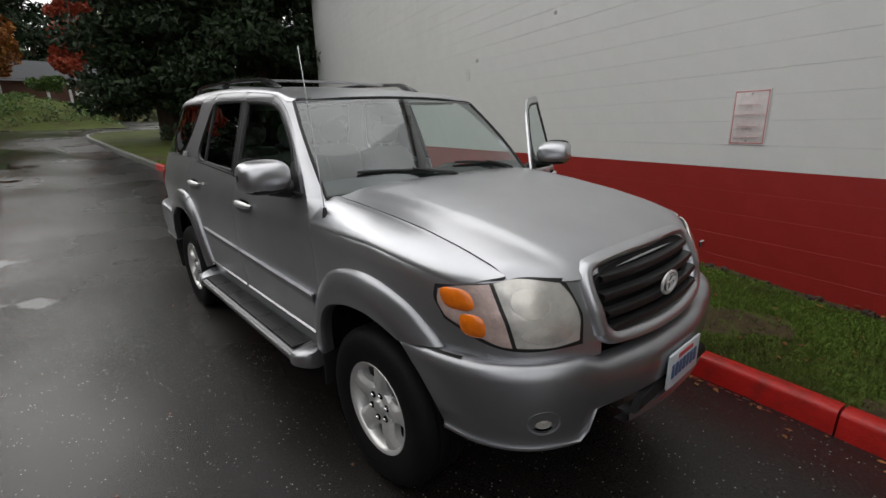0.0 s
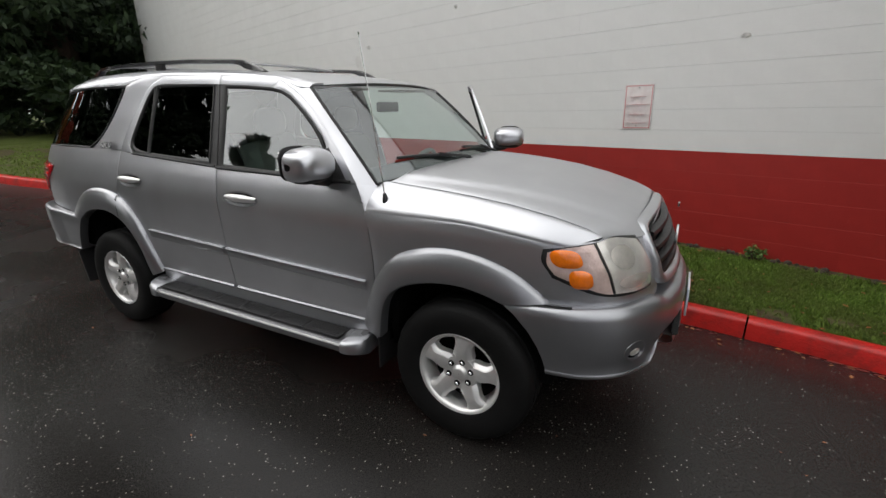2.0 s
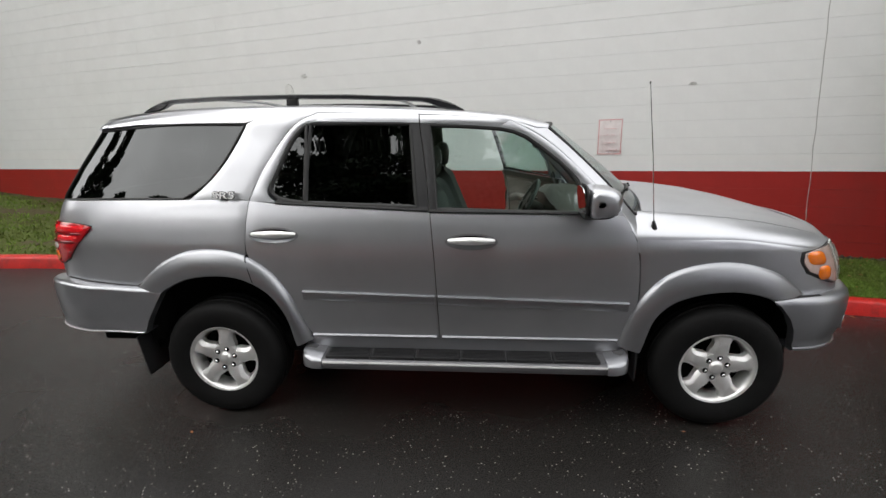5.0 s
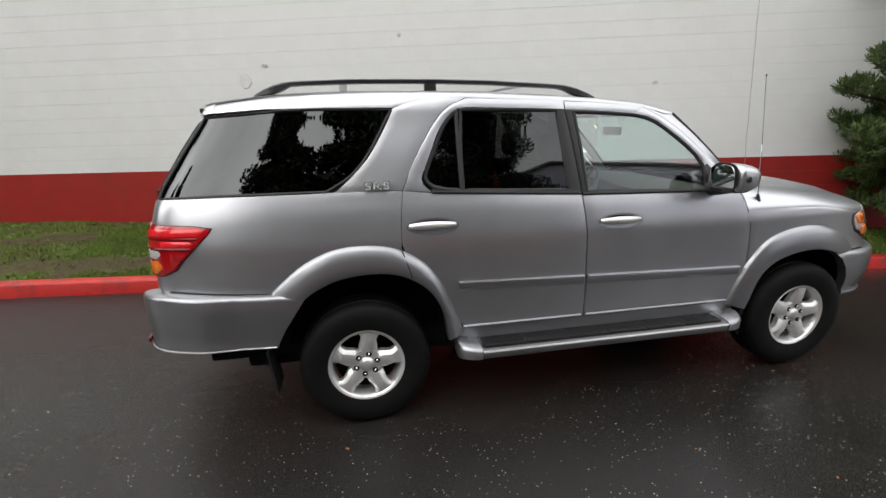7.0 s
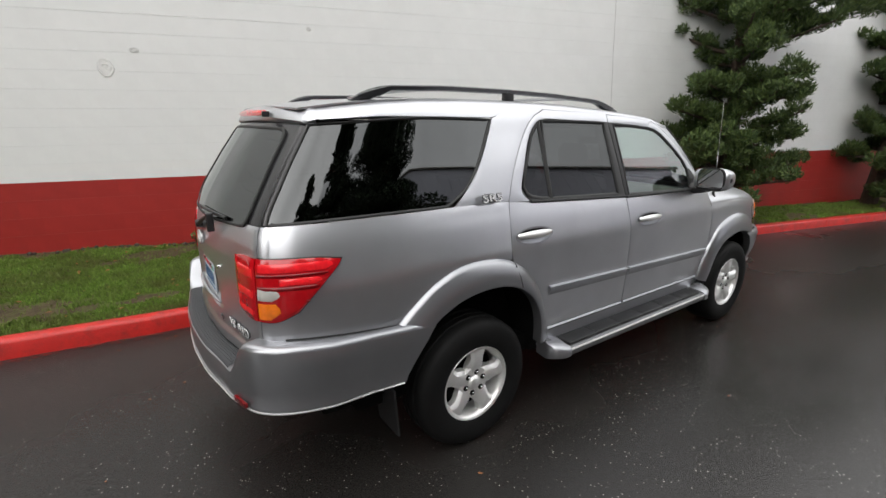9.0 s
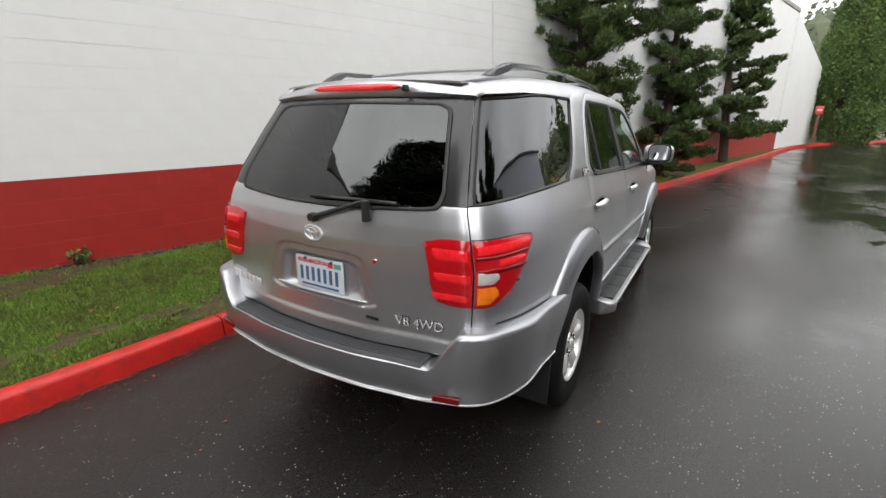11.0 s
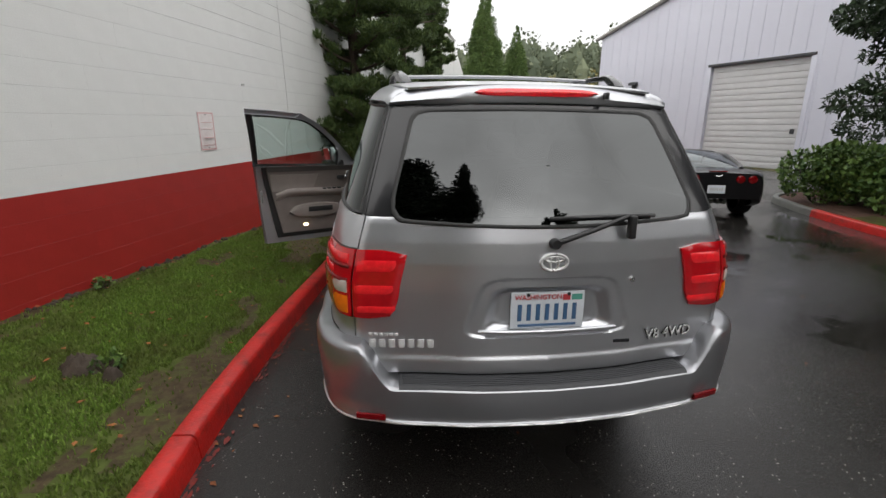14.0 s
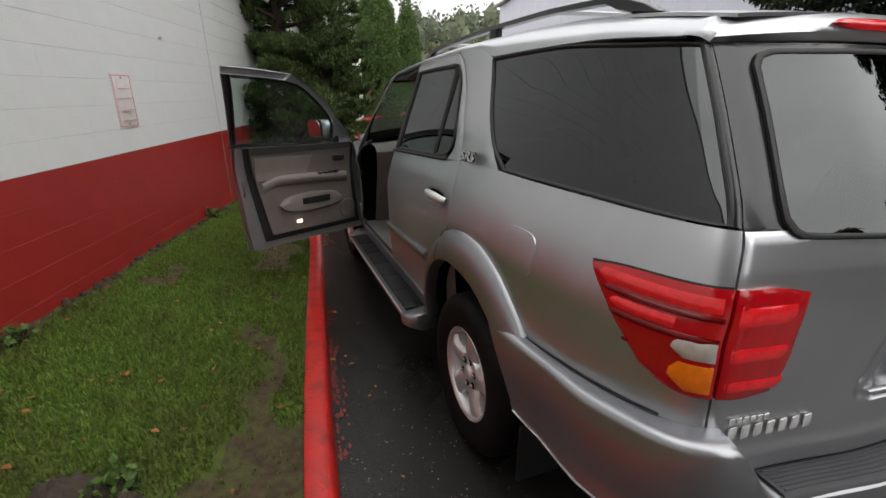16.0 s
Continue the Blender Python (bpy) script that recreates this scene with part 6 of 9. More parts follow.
    # bonnet
    rows = []
    for j in range(30):
        v = j / 29
        row = []
        for i in range(57):
            u = i / 56 * 2 - 1
            x = u * (0.757 - 0.035 * v ** 2)
            ax = abs(x)
            y_front = -0.768 + 0.020 * (ax / 0.47) ** 2 if ax < 0.47 else -0.748 + 0.143 * ((ax - 0.47) / 0.26) ** 1.3
            y_back = 0.47 - 0.10 * (1 - (ax / 0.757) ** 2)
            y = y_back + (y_front - y_back) * v
            z = hood_z(x, y)
            if v > 0.93:
                z -= 0.022 * ((v - 0.93) / 0.07) ** 2
            row.append((x, y, z))
        rows.append(row)
    part("bonnet", shell(rows, 0.02), M_PAINT, suv, "silver bonnet with raised middle, beaded with rain", smooth=40)
    # nose sheet: a dark backing, the strip under the lamps, and the grille surround
    an = a_of_x(0.80, False)
    for s in (-1, 1):
        ag = a_of_x(0.44, False)
        panel("nose_sheet", suv, M_PAINT, [(an + 0.02, 0.78), (a_of_x(0.6, False), 0.78), (ag, 0.78)], [(ag, 0.78), (ag - 0.01, 0.95), (ag, 1.085)], [(an + 0.02, 1.05), (a_of_x(0.6, False), 1.085), (ag, 1.085)], [(an + 0.02, 0.78), (an + 0.02, 1.05)], s, off=-0.004, nu=14, nv=12)
    gr = [(-0.455, 0.865), (-0.40, 0.822), (-0.2, 0.806), (0, 0.802), (0.2, 0.806), (0.40, 0.822), (0.455, 0.865), (0.468, 0.95), (0.462, 1.05), (0.435, 1.093), (0.36, 1.112), (0.2, 1.124), (0, 1.128), (-0.2, 1.124), (-0.36, 1.112), (-0.435, 1.093), (-0.462, 1.05), (-0.468, 0.95)]
    ring = [Vector(p) for p in [tuple(q) for q in catmull(gr + [gr[0]], 73)[:-1]]]

    def nose_y(x, z):
        return -0.855 + 0.05 * (abs(x) / 0.45) ** 2 + tab(LEAN_F, z)
    rows = []
    for p in ring + [ring[0]]:
        c = Vector((0, 0.965))
        d = Vector((p.x, p.y - 0.965))
        row = []
        for sc, fy in [(1.03, 0.03), (1.02, -0.004), (0.99, -0.020), (0.955, -0.022), (0.90, -0.012), (0.875, 0.004), (0.865, 0.045)]:
            x, z = d.x * sc, 0.965 + d.y * (1 - (1 - sc) * 1.9)
            row.append((x, nose_y(p.x, p.y) + fy, z))
        rows.append(row)
    bm = bmesh.new()
    add_grid(bm, rows)
    gs = part("grille", bm, M_PAINT, suv, "silver grille surround with dark bars", smooth=50)
    bm = prism([(p.x * 0.9, 0.965 + (p.y - 0.965) * 0.82) for p in ring[::3]], 0.02)
    bmesh.ops.translate(bm, vec=(0, -0.76, 0), verts=bm.verts)
    part("grille_backing", bm, M_DARKHOLE, gs)
    for z in (0.868, 0.925, 0.985, 1.045):
        half = 0.405 if 0.9 < z < 1.03 else 0.385
        bm = bmesh.new()
        add_grid(bm, [[(half * (k / 10 - 1), nose_y(half * (k / 10 - 1), z) + fy, z + fz) for fy, fz in [(0.03, 0.018), (-0.004, 0.014), (-0.010, 0.0), (-0.004, -0.014), (0.03, -0.018)]] for k in range(21)])
        part("grille_bar", bm, M_BLACK, gs, smooth=60)

    def badge(parent, centre, w, h, tilt, name):
        """An oval badge of crossed rings."""
        bm = bmesh.new()
        for rx, rz, oz, th in ((w / 2, h / 2, 0, 0.007), (w * 0.16, h * 0.40, -0.004, 0.005), (w * 0.34, h * 0.16, h * 0.18, 0.005)):
            pts = [(rx * math.cos(t), 0, oz + rz * math.sin(t)) for t in [k * math.tau / 28 for k in range(29)]]
            add_tube(bm, pts, th, 6, False)
        bmesh.ops.transform(bm, matrix=Matrix.Translation(centre) @ pose(0, 0, 0, tilt, 0, 0), verts=bm.verts)
        return part(name, bm, M_BRIGHT, parent, "bright oval badge", smooth=70)
    badge(gs, (0, -0.872, 0.965), 0.135, 0.092, 0, "badge")
    bm = box(0.345, -0.862, 1.045, 0.385, -0.850, 1.072, 0.003)
    part("small_badge", bm, M_CHROME, gs)

    # front bumper
    def bump_rows(zprof, a_list, s, base):
        return [[skin(a, base(a) + z, s, off) for z, off in zprof] for a in a_list]
    prof_f = [(0.0, -0.03), (0.004, 0.015), (-0.004, 0.040), (-0.018, 0.056), (-0.045, 0.066), (-0.12, 0.070), (-0.20, 0.064), (-0.26, 0.050), (-0.305, 0.038), (-0.330, 0.046), (-0.345, 0.042), (-0.350, 0.02), (-0.350, -0.10)]
    a_front0 = -0.395
    a_mid = a_of_x(0.0, False)
    rows = []
    al = [a_front0 + (a_mid - a_front0) * k / 30 for k in range(31)]
    for s, lst in ((-1, al), (1, list(reversed(al))[1:])):
        for a in lst:
            x = abs(skin(a, 0.7, s).x)
            dip = 0.035 * min(1, max(0, (0.55 - x) / 0.1)) ** 1
            low = 0.125 * min(1, max(0, (0.545 - x) / 0.05))
            row = []
            for z, off in prof_f:
                zz = 0.805 + z - (dip if z > -0.06 else 0) + (low * min(1.0, max(0.0, (-0.19 - z) / 0.14)) if z < -0.19 else 0)
                back_off = max(0.0, 1 - (a_front0 - a) / 0.16) * (tab(ARCH_F, zz) - a_front0)
                near = 0.72 + 0.28 * min(1.0, (a_front0 - a) / 0.12)
                row.append(skin(a + back_off, zz, s, off * near if off > 0 else off))
            rows.append(row)
    for k, s in ((0, -1), (-1, 1)):
        turned = [p - Vector((s * 0.06, 0, 0)) for p in rows[k]]
        rows = [turned] + rows if k == 0 else rows + [turned]
    bm = bmesh.new()
    add_grid(bm, rows)
    fb = part("front_bumper", bm, M_CLAD, suv, "silver front bumper with fog lamps", smooth=40)
    part("bumper_bead", tube([r[9] for r in rows[1:-1]], 0.006, 6), M_CLAD, fb, smooth=60)
    # dark strip laid on the surface for the shaded gap above the bumper
    for s in (-1, 1):
        bm = bmesh.new()
        grid = []
        for k in range(14):
            a = -0.195 - 0.30 * k / 13
            grid.append([skin(a, 0.8055, s, 0.036), skin(a, 0.8085, s, 0.040 - 0.022 * k / 13), skin(a, 0.8115, s, 0.026)])
        add_grid(bm, grid)
        part("shut_line", bm, M_RUBBER, fb, smooth=0)
    bm = prism([(-0.36, 0.535), (0.36, 0.535), (0.32, 0.595), (-0.32, 0.595)], 0.03, 0.006)
    bmesh.ops.translate(bm, vec=(0, -0.945, 0), verts=bm.verts)
    part("air_intake", bm, M_DARKHOLE, fb, "dark lower air intake")
    rows = []
    for k in range(25):
        x = -0.36 + 0.72 * k / 24
        yy = -0.925 + 0.05 * (abs(x) / 0.45) ** 2
        rows.append([(x, yy + 0.02, 0.535), (x, yy - 0.028, 0.528), (x, yy - 0.032, 0.50), (x, yy - 0.01, 0.485), (x, yy + 0.03, 0.485)])
    bm = bmesh.new()
    add_grid(bm, rows)
    part("bumper_lip", bm, M_CLAD, fb, smooth=50)
    for s in (-1, 1):
        af = a_of_x(0.70, False)
        bm = bmesh.new()
        add_grid(bm, [[skin(af + 0.046 * r * math.cos(t), 0.600 + 0.040 * r * math.sin(t), s, o) for t in [k * math.tau / 24 for k in range(25)]] for r, o in ((1.35, 0.050), (1.2, 0.068), (1.02, 0.066), (0.97, 0.045))])
        fog = part("fog_lamp", bm, M_CLAD, fb, "round fog lamp in a moulded ring", smooth=60)
        bm = bmesh.new()
        add_grid(bm, [[skin(af + 0.046 * r * math.cos(t), 0.600 + 0.040 * r * math.sin(t), s, o) for t in [k * math.tau / 24 for k in range(25)]] for r, o in ((1.0, 0.056), (0.72, 0.058))])
        part("fog_lamp_ring", bm, M_UNDER, fog, smooth=60)
        bm = bmesh.new()
        add_grid(bm, [[skin(af + 0.046 * r * math.cos(t), 0.600 + 0.040 * r * math.sin(t), s, o) for t in [k * math.tau / 24 for k in range(25)]] for r, o in ((0.72, 0.058), (0.5, 0.063), (0.02, 0.066))])
        part("fog_lamp_lens", bm, M_REFLECTOR, fog, "clear lens", smooth=60)
    pl = part("front_plate", box(-0.152, -0.972, 0.560, 0.152, -0.962, 0.712, 0.003), M_PLATE, fb, "white number plate")
    for k in range(7):
        part("plate_bar", box(-0.128 + 0.037 * k, -0.975, 0.605, -0.128 + 0.037 * k + 0.024, -0.9715, 0.665), M_PLATEBLUE, pl)
    part("plate_bar", box(-0.07, -0.975, 0.682, 0.07, -0.9715, 0.698), M_PLATERED, pl)

    # screen, roof, tail
    top_mid, bot_mid = Vector((0, 0.925, 1.772)), Vector((0, 0.345, 1.292))
    bot_c = [Vector((-0.806, 0.522, 1.256)), Vector((-0.45, 0.385, 1.288)), bot_mid, Vector((0.45, 0.385, 1.288)), Vector((0.806, 0.522, 1.256))]
    top_c = [Vector((-0.705, 1.012, 1.744)), Vector((-0.35, 0.945, 1.766)), top_mid, Vector((0.35, 0.945, 1.766)), Vector((0.705, 1.012, 1.744))]
    lft = [bot_c[0], Vector((-0.784, 0.688, 1.437)), Vector((-0.749, 0.857, 1.602)), top_c[0]]
    rgt = [Vector((-p.x, p.y, p.z)) for p in lft]
    rows = coons(bot_c, rgt, top_c, lft, 25, 14)
    bm = bmesh.new()
    add_grid(bm, rows)
    ws = part("windscreen", bm, M_CLEARGLASS, suv, "clear windscreen with dark edge band", smooth=70)
    ws.visible_shadow = False
    for nm, cv, rad in (("screen_seal", bot_c, 0.012), ("screen_seal", top_c, 0.009), ("screen_seal", lft, 0.010), ("screen_seal", rgt, 0.010)):
        part(nm, tube([tuple(p) for p in catmull(cv, 17)], rad, 6), M_RUBBER, ws)
    rows2 = [[Vector(rows[j][i]) + Vector((0, 0.004, -0.004)) for i in range(25)] for j in (0, 1, 2)]
    bm = bmesh.new()
    add_grid(bm, rows2)
    part("cowl_band", bm, M_BLACK, ws)
    rows = []
    for k in range(13):
        x = -0.77 + 1.54 * k / 12
        f = 1 - (x / 0.77) ** 2
        rows.append([(x, 0.495 - 0.145 * f, 1.268 + 0.020 * f), (x, 0.44 - 0.135 * f, 1.258 + 0.02 * f), (x, 0.40 - 0.10 * f, 1.245 + 0.02 * f)])
    bm = bmesh.new()
    add_grid(bm, rows)
    part("cowl_panel", bm, M_BLACK, suv, "black cowl panel below the windscreen")
    for x0, x1, y1 in ((-0.05, -0.60, 0.50), (0.50, 0.02, 0.43)):
        def ws_pt(x, v, up):
            f = 1 - (x / 0.77) ** 2
            return Vector((x, 0.49 - 0.147 * f + 0.53 * v, 1.272 + 0.02 * f + 0.475 * v)) + Vector((0, -0.62, 0.78)) * up
        bm = bmesh.new()
        add_tube(bm, [ws_pt(x0, -0.03, 0.02), ws_pt(x0 - 0.03, 0.03, 0.035), ws_pt((x0 + x1) / 2, 0.135, 0.03)], [0.013, 0.010, 0.007], 6)
        add_tube(bm, [ws_pt(x0 - 0.02 + (x1 - x0) * k / 8, 0.07 + 0.10 * k / 8 + 0.02 * math.sin(k / 8 * 3.1), 0.016) for k in range(9)], [0.009] * 9, 6)
        part("windscreen_wiper", bm, M_BLACK, suv, "black windscreen wiper", smooth=60)
    rows = []
    for j in range(40):
        y0 = 1.0 + 2.80 * j / 39
        row = []
        for i in range(21):
            u = i / 20 * 2 - 1
            half = 0.605 - 0.05 * max(0, (y0 - 3.2) / 0.5) ** 2 + 0.095 * max(0, (1.25 - y0) / 0.25)
            y = y0 - (0.08 * (1 - u * u) * max(0, (1.5 - y0) / 0.5) if y0 < 1.5 else 0) + (0.035 * (1 - u * u) * max(0, (y0 - 3.2) / 0.52))
            row.append((u * half, y, tab(ROOF_EDGE, y0) + 0.024 + 0.018 * (1 - u * u) - 0.022 * max(0, (1.2 - y0) / 0.2)))
        rows.append(row)
    part("roof", shell(rows, 0.012), M_PAINT, suv, "silver roof", smooth=40)
    # tail header with the high stop lamp
    rows = []
    for i in range(25):
        u = i / 24 * 2 - 1
        x = u * 0.612
        y0 = 3.865 - 0.075 * u * u
        rows.append([(x * 0.83, y0 - 0.06, 1.846 - 0.022 * u * u), (x * 0.90, y0 - 0.02, 1.840 - 0.030 * u * u), (x * 0.955, y0 + 0.008, 1.822 - 0.034 * u * u), (x, y0 + 0.018, 1.790 - 0.026 * u * u), (x, y0 + 0.006, 1.765 - 0.012 * u * u), (x, y0 - 0.05, 1.762 - 0.012 * u * u)])
    bm = bmesh.new()
    gv = add_grid(bm, rows)
    for vs in (gv[0], list(reversed(gv[-1]))):
        bm.faces.new(vs)
    for s, end in ((-1, rows[0]), (1, rows[-1])):
        inner_edge = catmull(list(reversed(end[:5])), 8)
        t = bmesh.new()
        add_grid(t, [[Vector(rail_end[s][k]).lerp(Vector(inner_edge[k]), v) + Vector((s * 0.004, 0.010, 0.004)) * math.sin(math.pi * v) for v in (0, 0.25, 0.5, 0.75, 1.0)] for k in range(8)])
        part("roof_corner", t, M_PAINT, suv, smooth=60)
    hd = part("tail_header", bm, M_PAINT, suv, "silver tail header", smooth=50)
    rows = []
    for i in range(25):
        u = i / 24 * 2 - 1
        x = u * 0.265
        h = 0.0165 * (1 - abs(u) ** 5) ** 0.5 + 0.0005
        rows.append([(x, 3.885 - 0.012 * u * u - dy, 1.806 + h * q) for q, dy in ((-1, 0.012), (-0.85, -0.002), (0, -0.006), (0.85, 0.002), (1, 0.016))])
    bm = bmesh.new()
    add_grid(bm, rows)
    part("stop_lamp", bm, M_REDBRIGHT, hd, "long red high stop lamp", smooth=60)
    part("washer_jet", box(-0.305, 3.860, 1.785, -0.290, 3.895, 1.812, 0.004), M_BLACK, hd)
    # gate

    def gate_pt(x, z, off=0.0):
        s = -1 if x <= 0 else 1
        k = tab(WIDE, z) / 0.923
        return skin(a_of_x(min(0.77, abs(x) / k)), z, s, off)
    rows = []
    zs_ = [0.710 + (1.335 - 0.710) * j / 96 for j in range(97)]
    for z in zs_:
        half = 0.766 * tab(WIDE, z) / 0.923
        if z < 0.83:
            half -= 0.085 * ((0.83 - z) / 0.13) ** 2.0
        row = []
        for i in range(133):
            x = (i / 132 * 2 - 1) * half
            p = gate_pt(x, z)
            # pressed dish round the number plate
            q = ((abs(x) / (0.350 - 0.36 * (z - 0.87))) ** 7 + (abs(z - 0.982) / 0.122) ** 7) ** (1 / 7)
            q2 = ((abs(x) / (0.282 - 0.26 * (z - 0.88))) ** 6 + (abs(z - 0.972) / 0.096) ** 6) ** (1 / 6)
            d = 0.009 * min(1, max(0, (1.0 - q) / 0.03)) + 0.030 * min(1, max(0, (1.0 - q2) / 0.20))
            low = 0.010 * min(1, max(0, (0.785 - z) / 0.02))
            row.append(p + Vector((0, -d + low, 0)))
        rows.append(row)
    gate = part("tailgate", shell(rows, 0.02), M_PAINT, suv, "silver tailgate with pressed plate recess", smooth=45)
    out = [(-0.605, 1.385), (-0.592, 1.335), (-0.53, 1.318), (-0.2, 1.305), (0, 1.303), (0.2, 1.305), (0.53, 1.318), (0.592, 1.335), (0.605, 1.385), (0.575, 1.50), (0.535, 1.64), (0.515, 1.70), (0.475, 1.722), (0.38, 1.728), (0, 1.733), (-0.38, 1.728), (-0.475, 1.722), (-0.515, 1.70), (-0.535, 1.64), (-0.575, 1.50)]
    rg = [tuple(p) for p in catmull(out + [out[0]], 81)[:-1]]
    rows = []
    for x, z in rg + [rg[0]]:
        zo = min(1.758, max(1.338, 1.52 + (z - 1.52) * 1.4))
        half = 0.769 * tab(WIDE, zo) / 0.923
        xo = min(half, max(-half, x * 1.6))
        rows.append([gate_pt(xo + (x * 0.97 - xo) * v, zo + (1.52 + (z - 1.52) * 0.97 - zo) * v, -0.002) for v in (0, 0.25, 0.5, 0.75, 1.0)])
    bm = bmesh.new()
    add_grid(bm, rows)
    part("gate_frame", bm, M_GLOSSBLACK, gate, "dark gloss window surround", smooth=45)
    bm = bmesh.new()
    rows = []
    for sc in (1.0, 0.8, 0.6, 0.4, 0.2, 0.01):
        rows.append([gate_pt(x * sc, 1.52 + (z - 1.52) * sc, 0.006) for x, z in rg + [rg[0]]])
    add_grid(bm, rows)
    gg = part("gate_glass", bm, M_REARGLASS, gate, "dark tinted tailgate window", smooth=70)
    gg.visible_shadow = False
    rows = []
    for x, z in rg + [rg[0]]:
        row = []
        for sc, off in ((1.018, 0.0), (1.016, 0.008), (1.006, 0.010), (0.992, 0.009), (0.986, 0.003)):
            row.append(gate_pt(x * sc, 1.52 + (z - 1.52) * (1 - (1 - sc) * 2.2), off))
        rows.append(row)
    bm = bmesh.new()
    add_grid(bm, rows)
    part("window_seal", bm, M_RUBBER, gg, smooth=60)
    # rear wiper
    bm = bmesh.new()
    wp = gate_pt(0.0, 1.240, 0.016)
    add_tube(bm, [gate_pt(0, 1.240, 0.0), wp, wp + Vector((0, 0.015, 0))], [0.022, 0.022, 0.018], 12)
    add_tube(bm, [wp, gate_pt(-0.14, 1.282, 0.030), gate_pt(-0.29, 1.325, 0.036)], [0.013, 0.010, 0.009], 8)
    add_box(bm, -0.318, 4.165, 1.255, -0.292, 4.198, 1.345, 0.006)
    part("rear_wiper", bm, M_BLACK, gate, "black rear wiper arm", smooth=60)
    bm = bmesh.new()
    add_tube(bm, [gate_pt(-0.42 + 0.44 * k / 10, 1.326 + 0.004 * math.sin(k / 10 * 3.1), 0.020) for k in range(11)], 0.008, 6)
    part("wiper_blade", bm, M_BLACK, gate, smooth=60)
    badge(gate, (0, gate_pt(0, 1.170).y + 0.006, 1.170), 0.105, 0.066, 0, "badge")
    # added bar that imitates the lit bottom edge of the dish, plate, lettering
    bm = bmesh.new()
    add_tube(bm, [(-0.285 + 0.057 * k, 4.196 - 0.02 * (abs(k - 5) / 5) ** 2, 0.886) for k in range(11)], [0.005] + [0.009] * 9 + [0.005], 8)
    part("lit_dish_edge", bm, M_PAINT, gate, smooth=60)
    plate = part("rear_plate", box(-0.146, 4.1640, 0.889, 0.156, 4.1700, 1.043, 0.003), M_PLATE, gate, "white state number plate with blue figures")
    for k in range(7):
        x = 0.132 - 0.0375 * k
        part("plate_bar", box(x - 0.021, 4.1690, 0.924, x - 0.004, 4.1722, 0.993), M_PLATEBLUE, plate)
    part("plate_bar", box(-0.115, 4.1690, 0.899, 0.125, 4.1720, 0.909), M_PLATEBLUE, plate)
    letters(plate, "WASHINGTON", 0.028, (0.045, 4.1705, 1.021), pose(0, 0, 0, 0, 0, 180), "red state name", mat=M_PLATERED)
    part("plate_sticker", box(-0.085, 4.1690, 1.007, -0.055, 4.1720, 1.031), M_PLATERED, plate)
    part("plate_sticker", box(-0.135, 4.1690, 1.007, -0.092, 4.1720, 1.031), material("plate_green", (0.10, 0.35, 0.28), 0.4), plate)
    for x in (0.088, -0.078):
        part("plate_screw", tube([(x, 4.1680, 1.033), (x, 4.1760, 1.033)], 0.007, 8), M_BLACK, plate)
    back = lambda x, z: gate_pt(x, z, 0.004)
    letters(gate, "V8 4WD", 0.062, gate_pt(-0.540, 0.834, 0.009), pose(0, 0, 0, 0, 0, 188.5), "bright raised lettering")
    # a wider dark copy behind the letters draws their shadowed outline
    letters(gate, "V8 4WD", 0.062, gate_pt(-0.540, 0.834, 0.006), pose(0, 0, 0, 0, 0, 188.5), "dark copy behind the raised lettering for its shadowed outline", "lettering_rim", M_GLOSSBLACK, 0.0022)
    for k in range(7):
        p = back(0.700 - 0.038 * k, 0.835)
        part("badge_bar", box(p.x - 0.014, p.y - 0.002, p.z - 0.018, p.x + 0.012, p.y + 0.003, p.z + 0.018, 0.003), M_BRIGHT, gate)
    bm = bmesh.new()
    for k in range(6):
        p = back(0.706 - 0.020 * k, 0.872)
        add_box(bm, p.x - 0.009, p.y - 0.002, p.z - 0.007, p.x + 0.008, p.y + 0.002, p.z + 0.007, 0.002)
    part("maker_badge", bm, M_BRIGHT, gate)
    p = back(-0.315, 0.822)
    part("trim_badge", box(p.x - 0.035, p.y - 0.002, p.z - 0.007, p.x + 0.035, p.y + 0.003, p.z + 0.007, 0.002), M_GLOSSBLACK, gate)
    p = back(-0.335, 1.085)
    part("lock_barrel", tube([(p.x, p.y - 0.005, p.z), (p.x, p.y + 0.004, p.z)], 0.010, 12), M_CHROME, gate)
    # SR5 lettering on the rear pillars, over dark copies as its shadow outline
    for s in (-1, 1):
        p, q = skin(2.965, 1.372, s, 0.012), skin(2.865, 1.372, s, 0.012)
        m3 = pose(0, 0, 0, 0, 0, -90 if s < 0 else 90) @ pose(0, 0, 0, -17, 0, 0)
        letters(suv, "SR5", 0.060, (p + q) / 2 + Vector((s * 0.020, 0, 0.004)), m3 @ Matrix.Diagonal((1.5, 1, 1, 1)), "small bright SR5 lettering")
        letters(suv, "SR5", 0.060, (p + q) / 2 + Vector((s * 0.0165, 0, 0.004)), m3 @ Matrix.Diagonal((1.5, 1, 1, 1)), "dark copy behind the SR5 lettering for its shadowed outline", "lettering_rim", M_GLOSSBLACK, 0.0028)
    # rear bumper
    prof_r = [(0.0, -0.03), (0.0, 0.03), (0.012, 0.060), (0.035, 0.077), (0.08, 0.085), (0.30, 0.089), (0.66, 0.086), (0.88, 0.078), (0.905, 0.084), (0.96, 0.084), (1.0, 0.066), (1.0, -0.05)]
    rows = []
    ar0, ar1 = 3.50, a_of_x(0.0)
    al = [ar0 + (ar1 - ar0) * (k / 80) for k in range(81)]

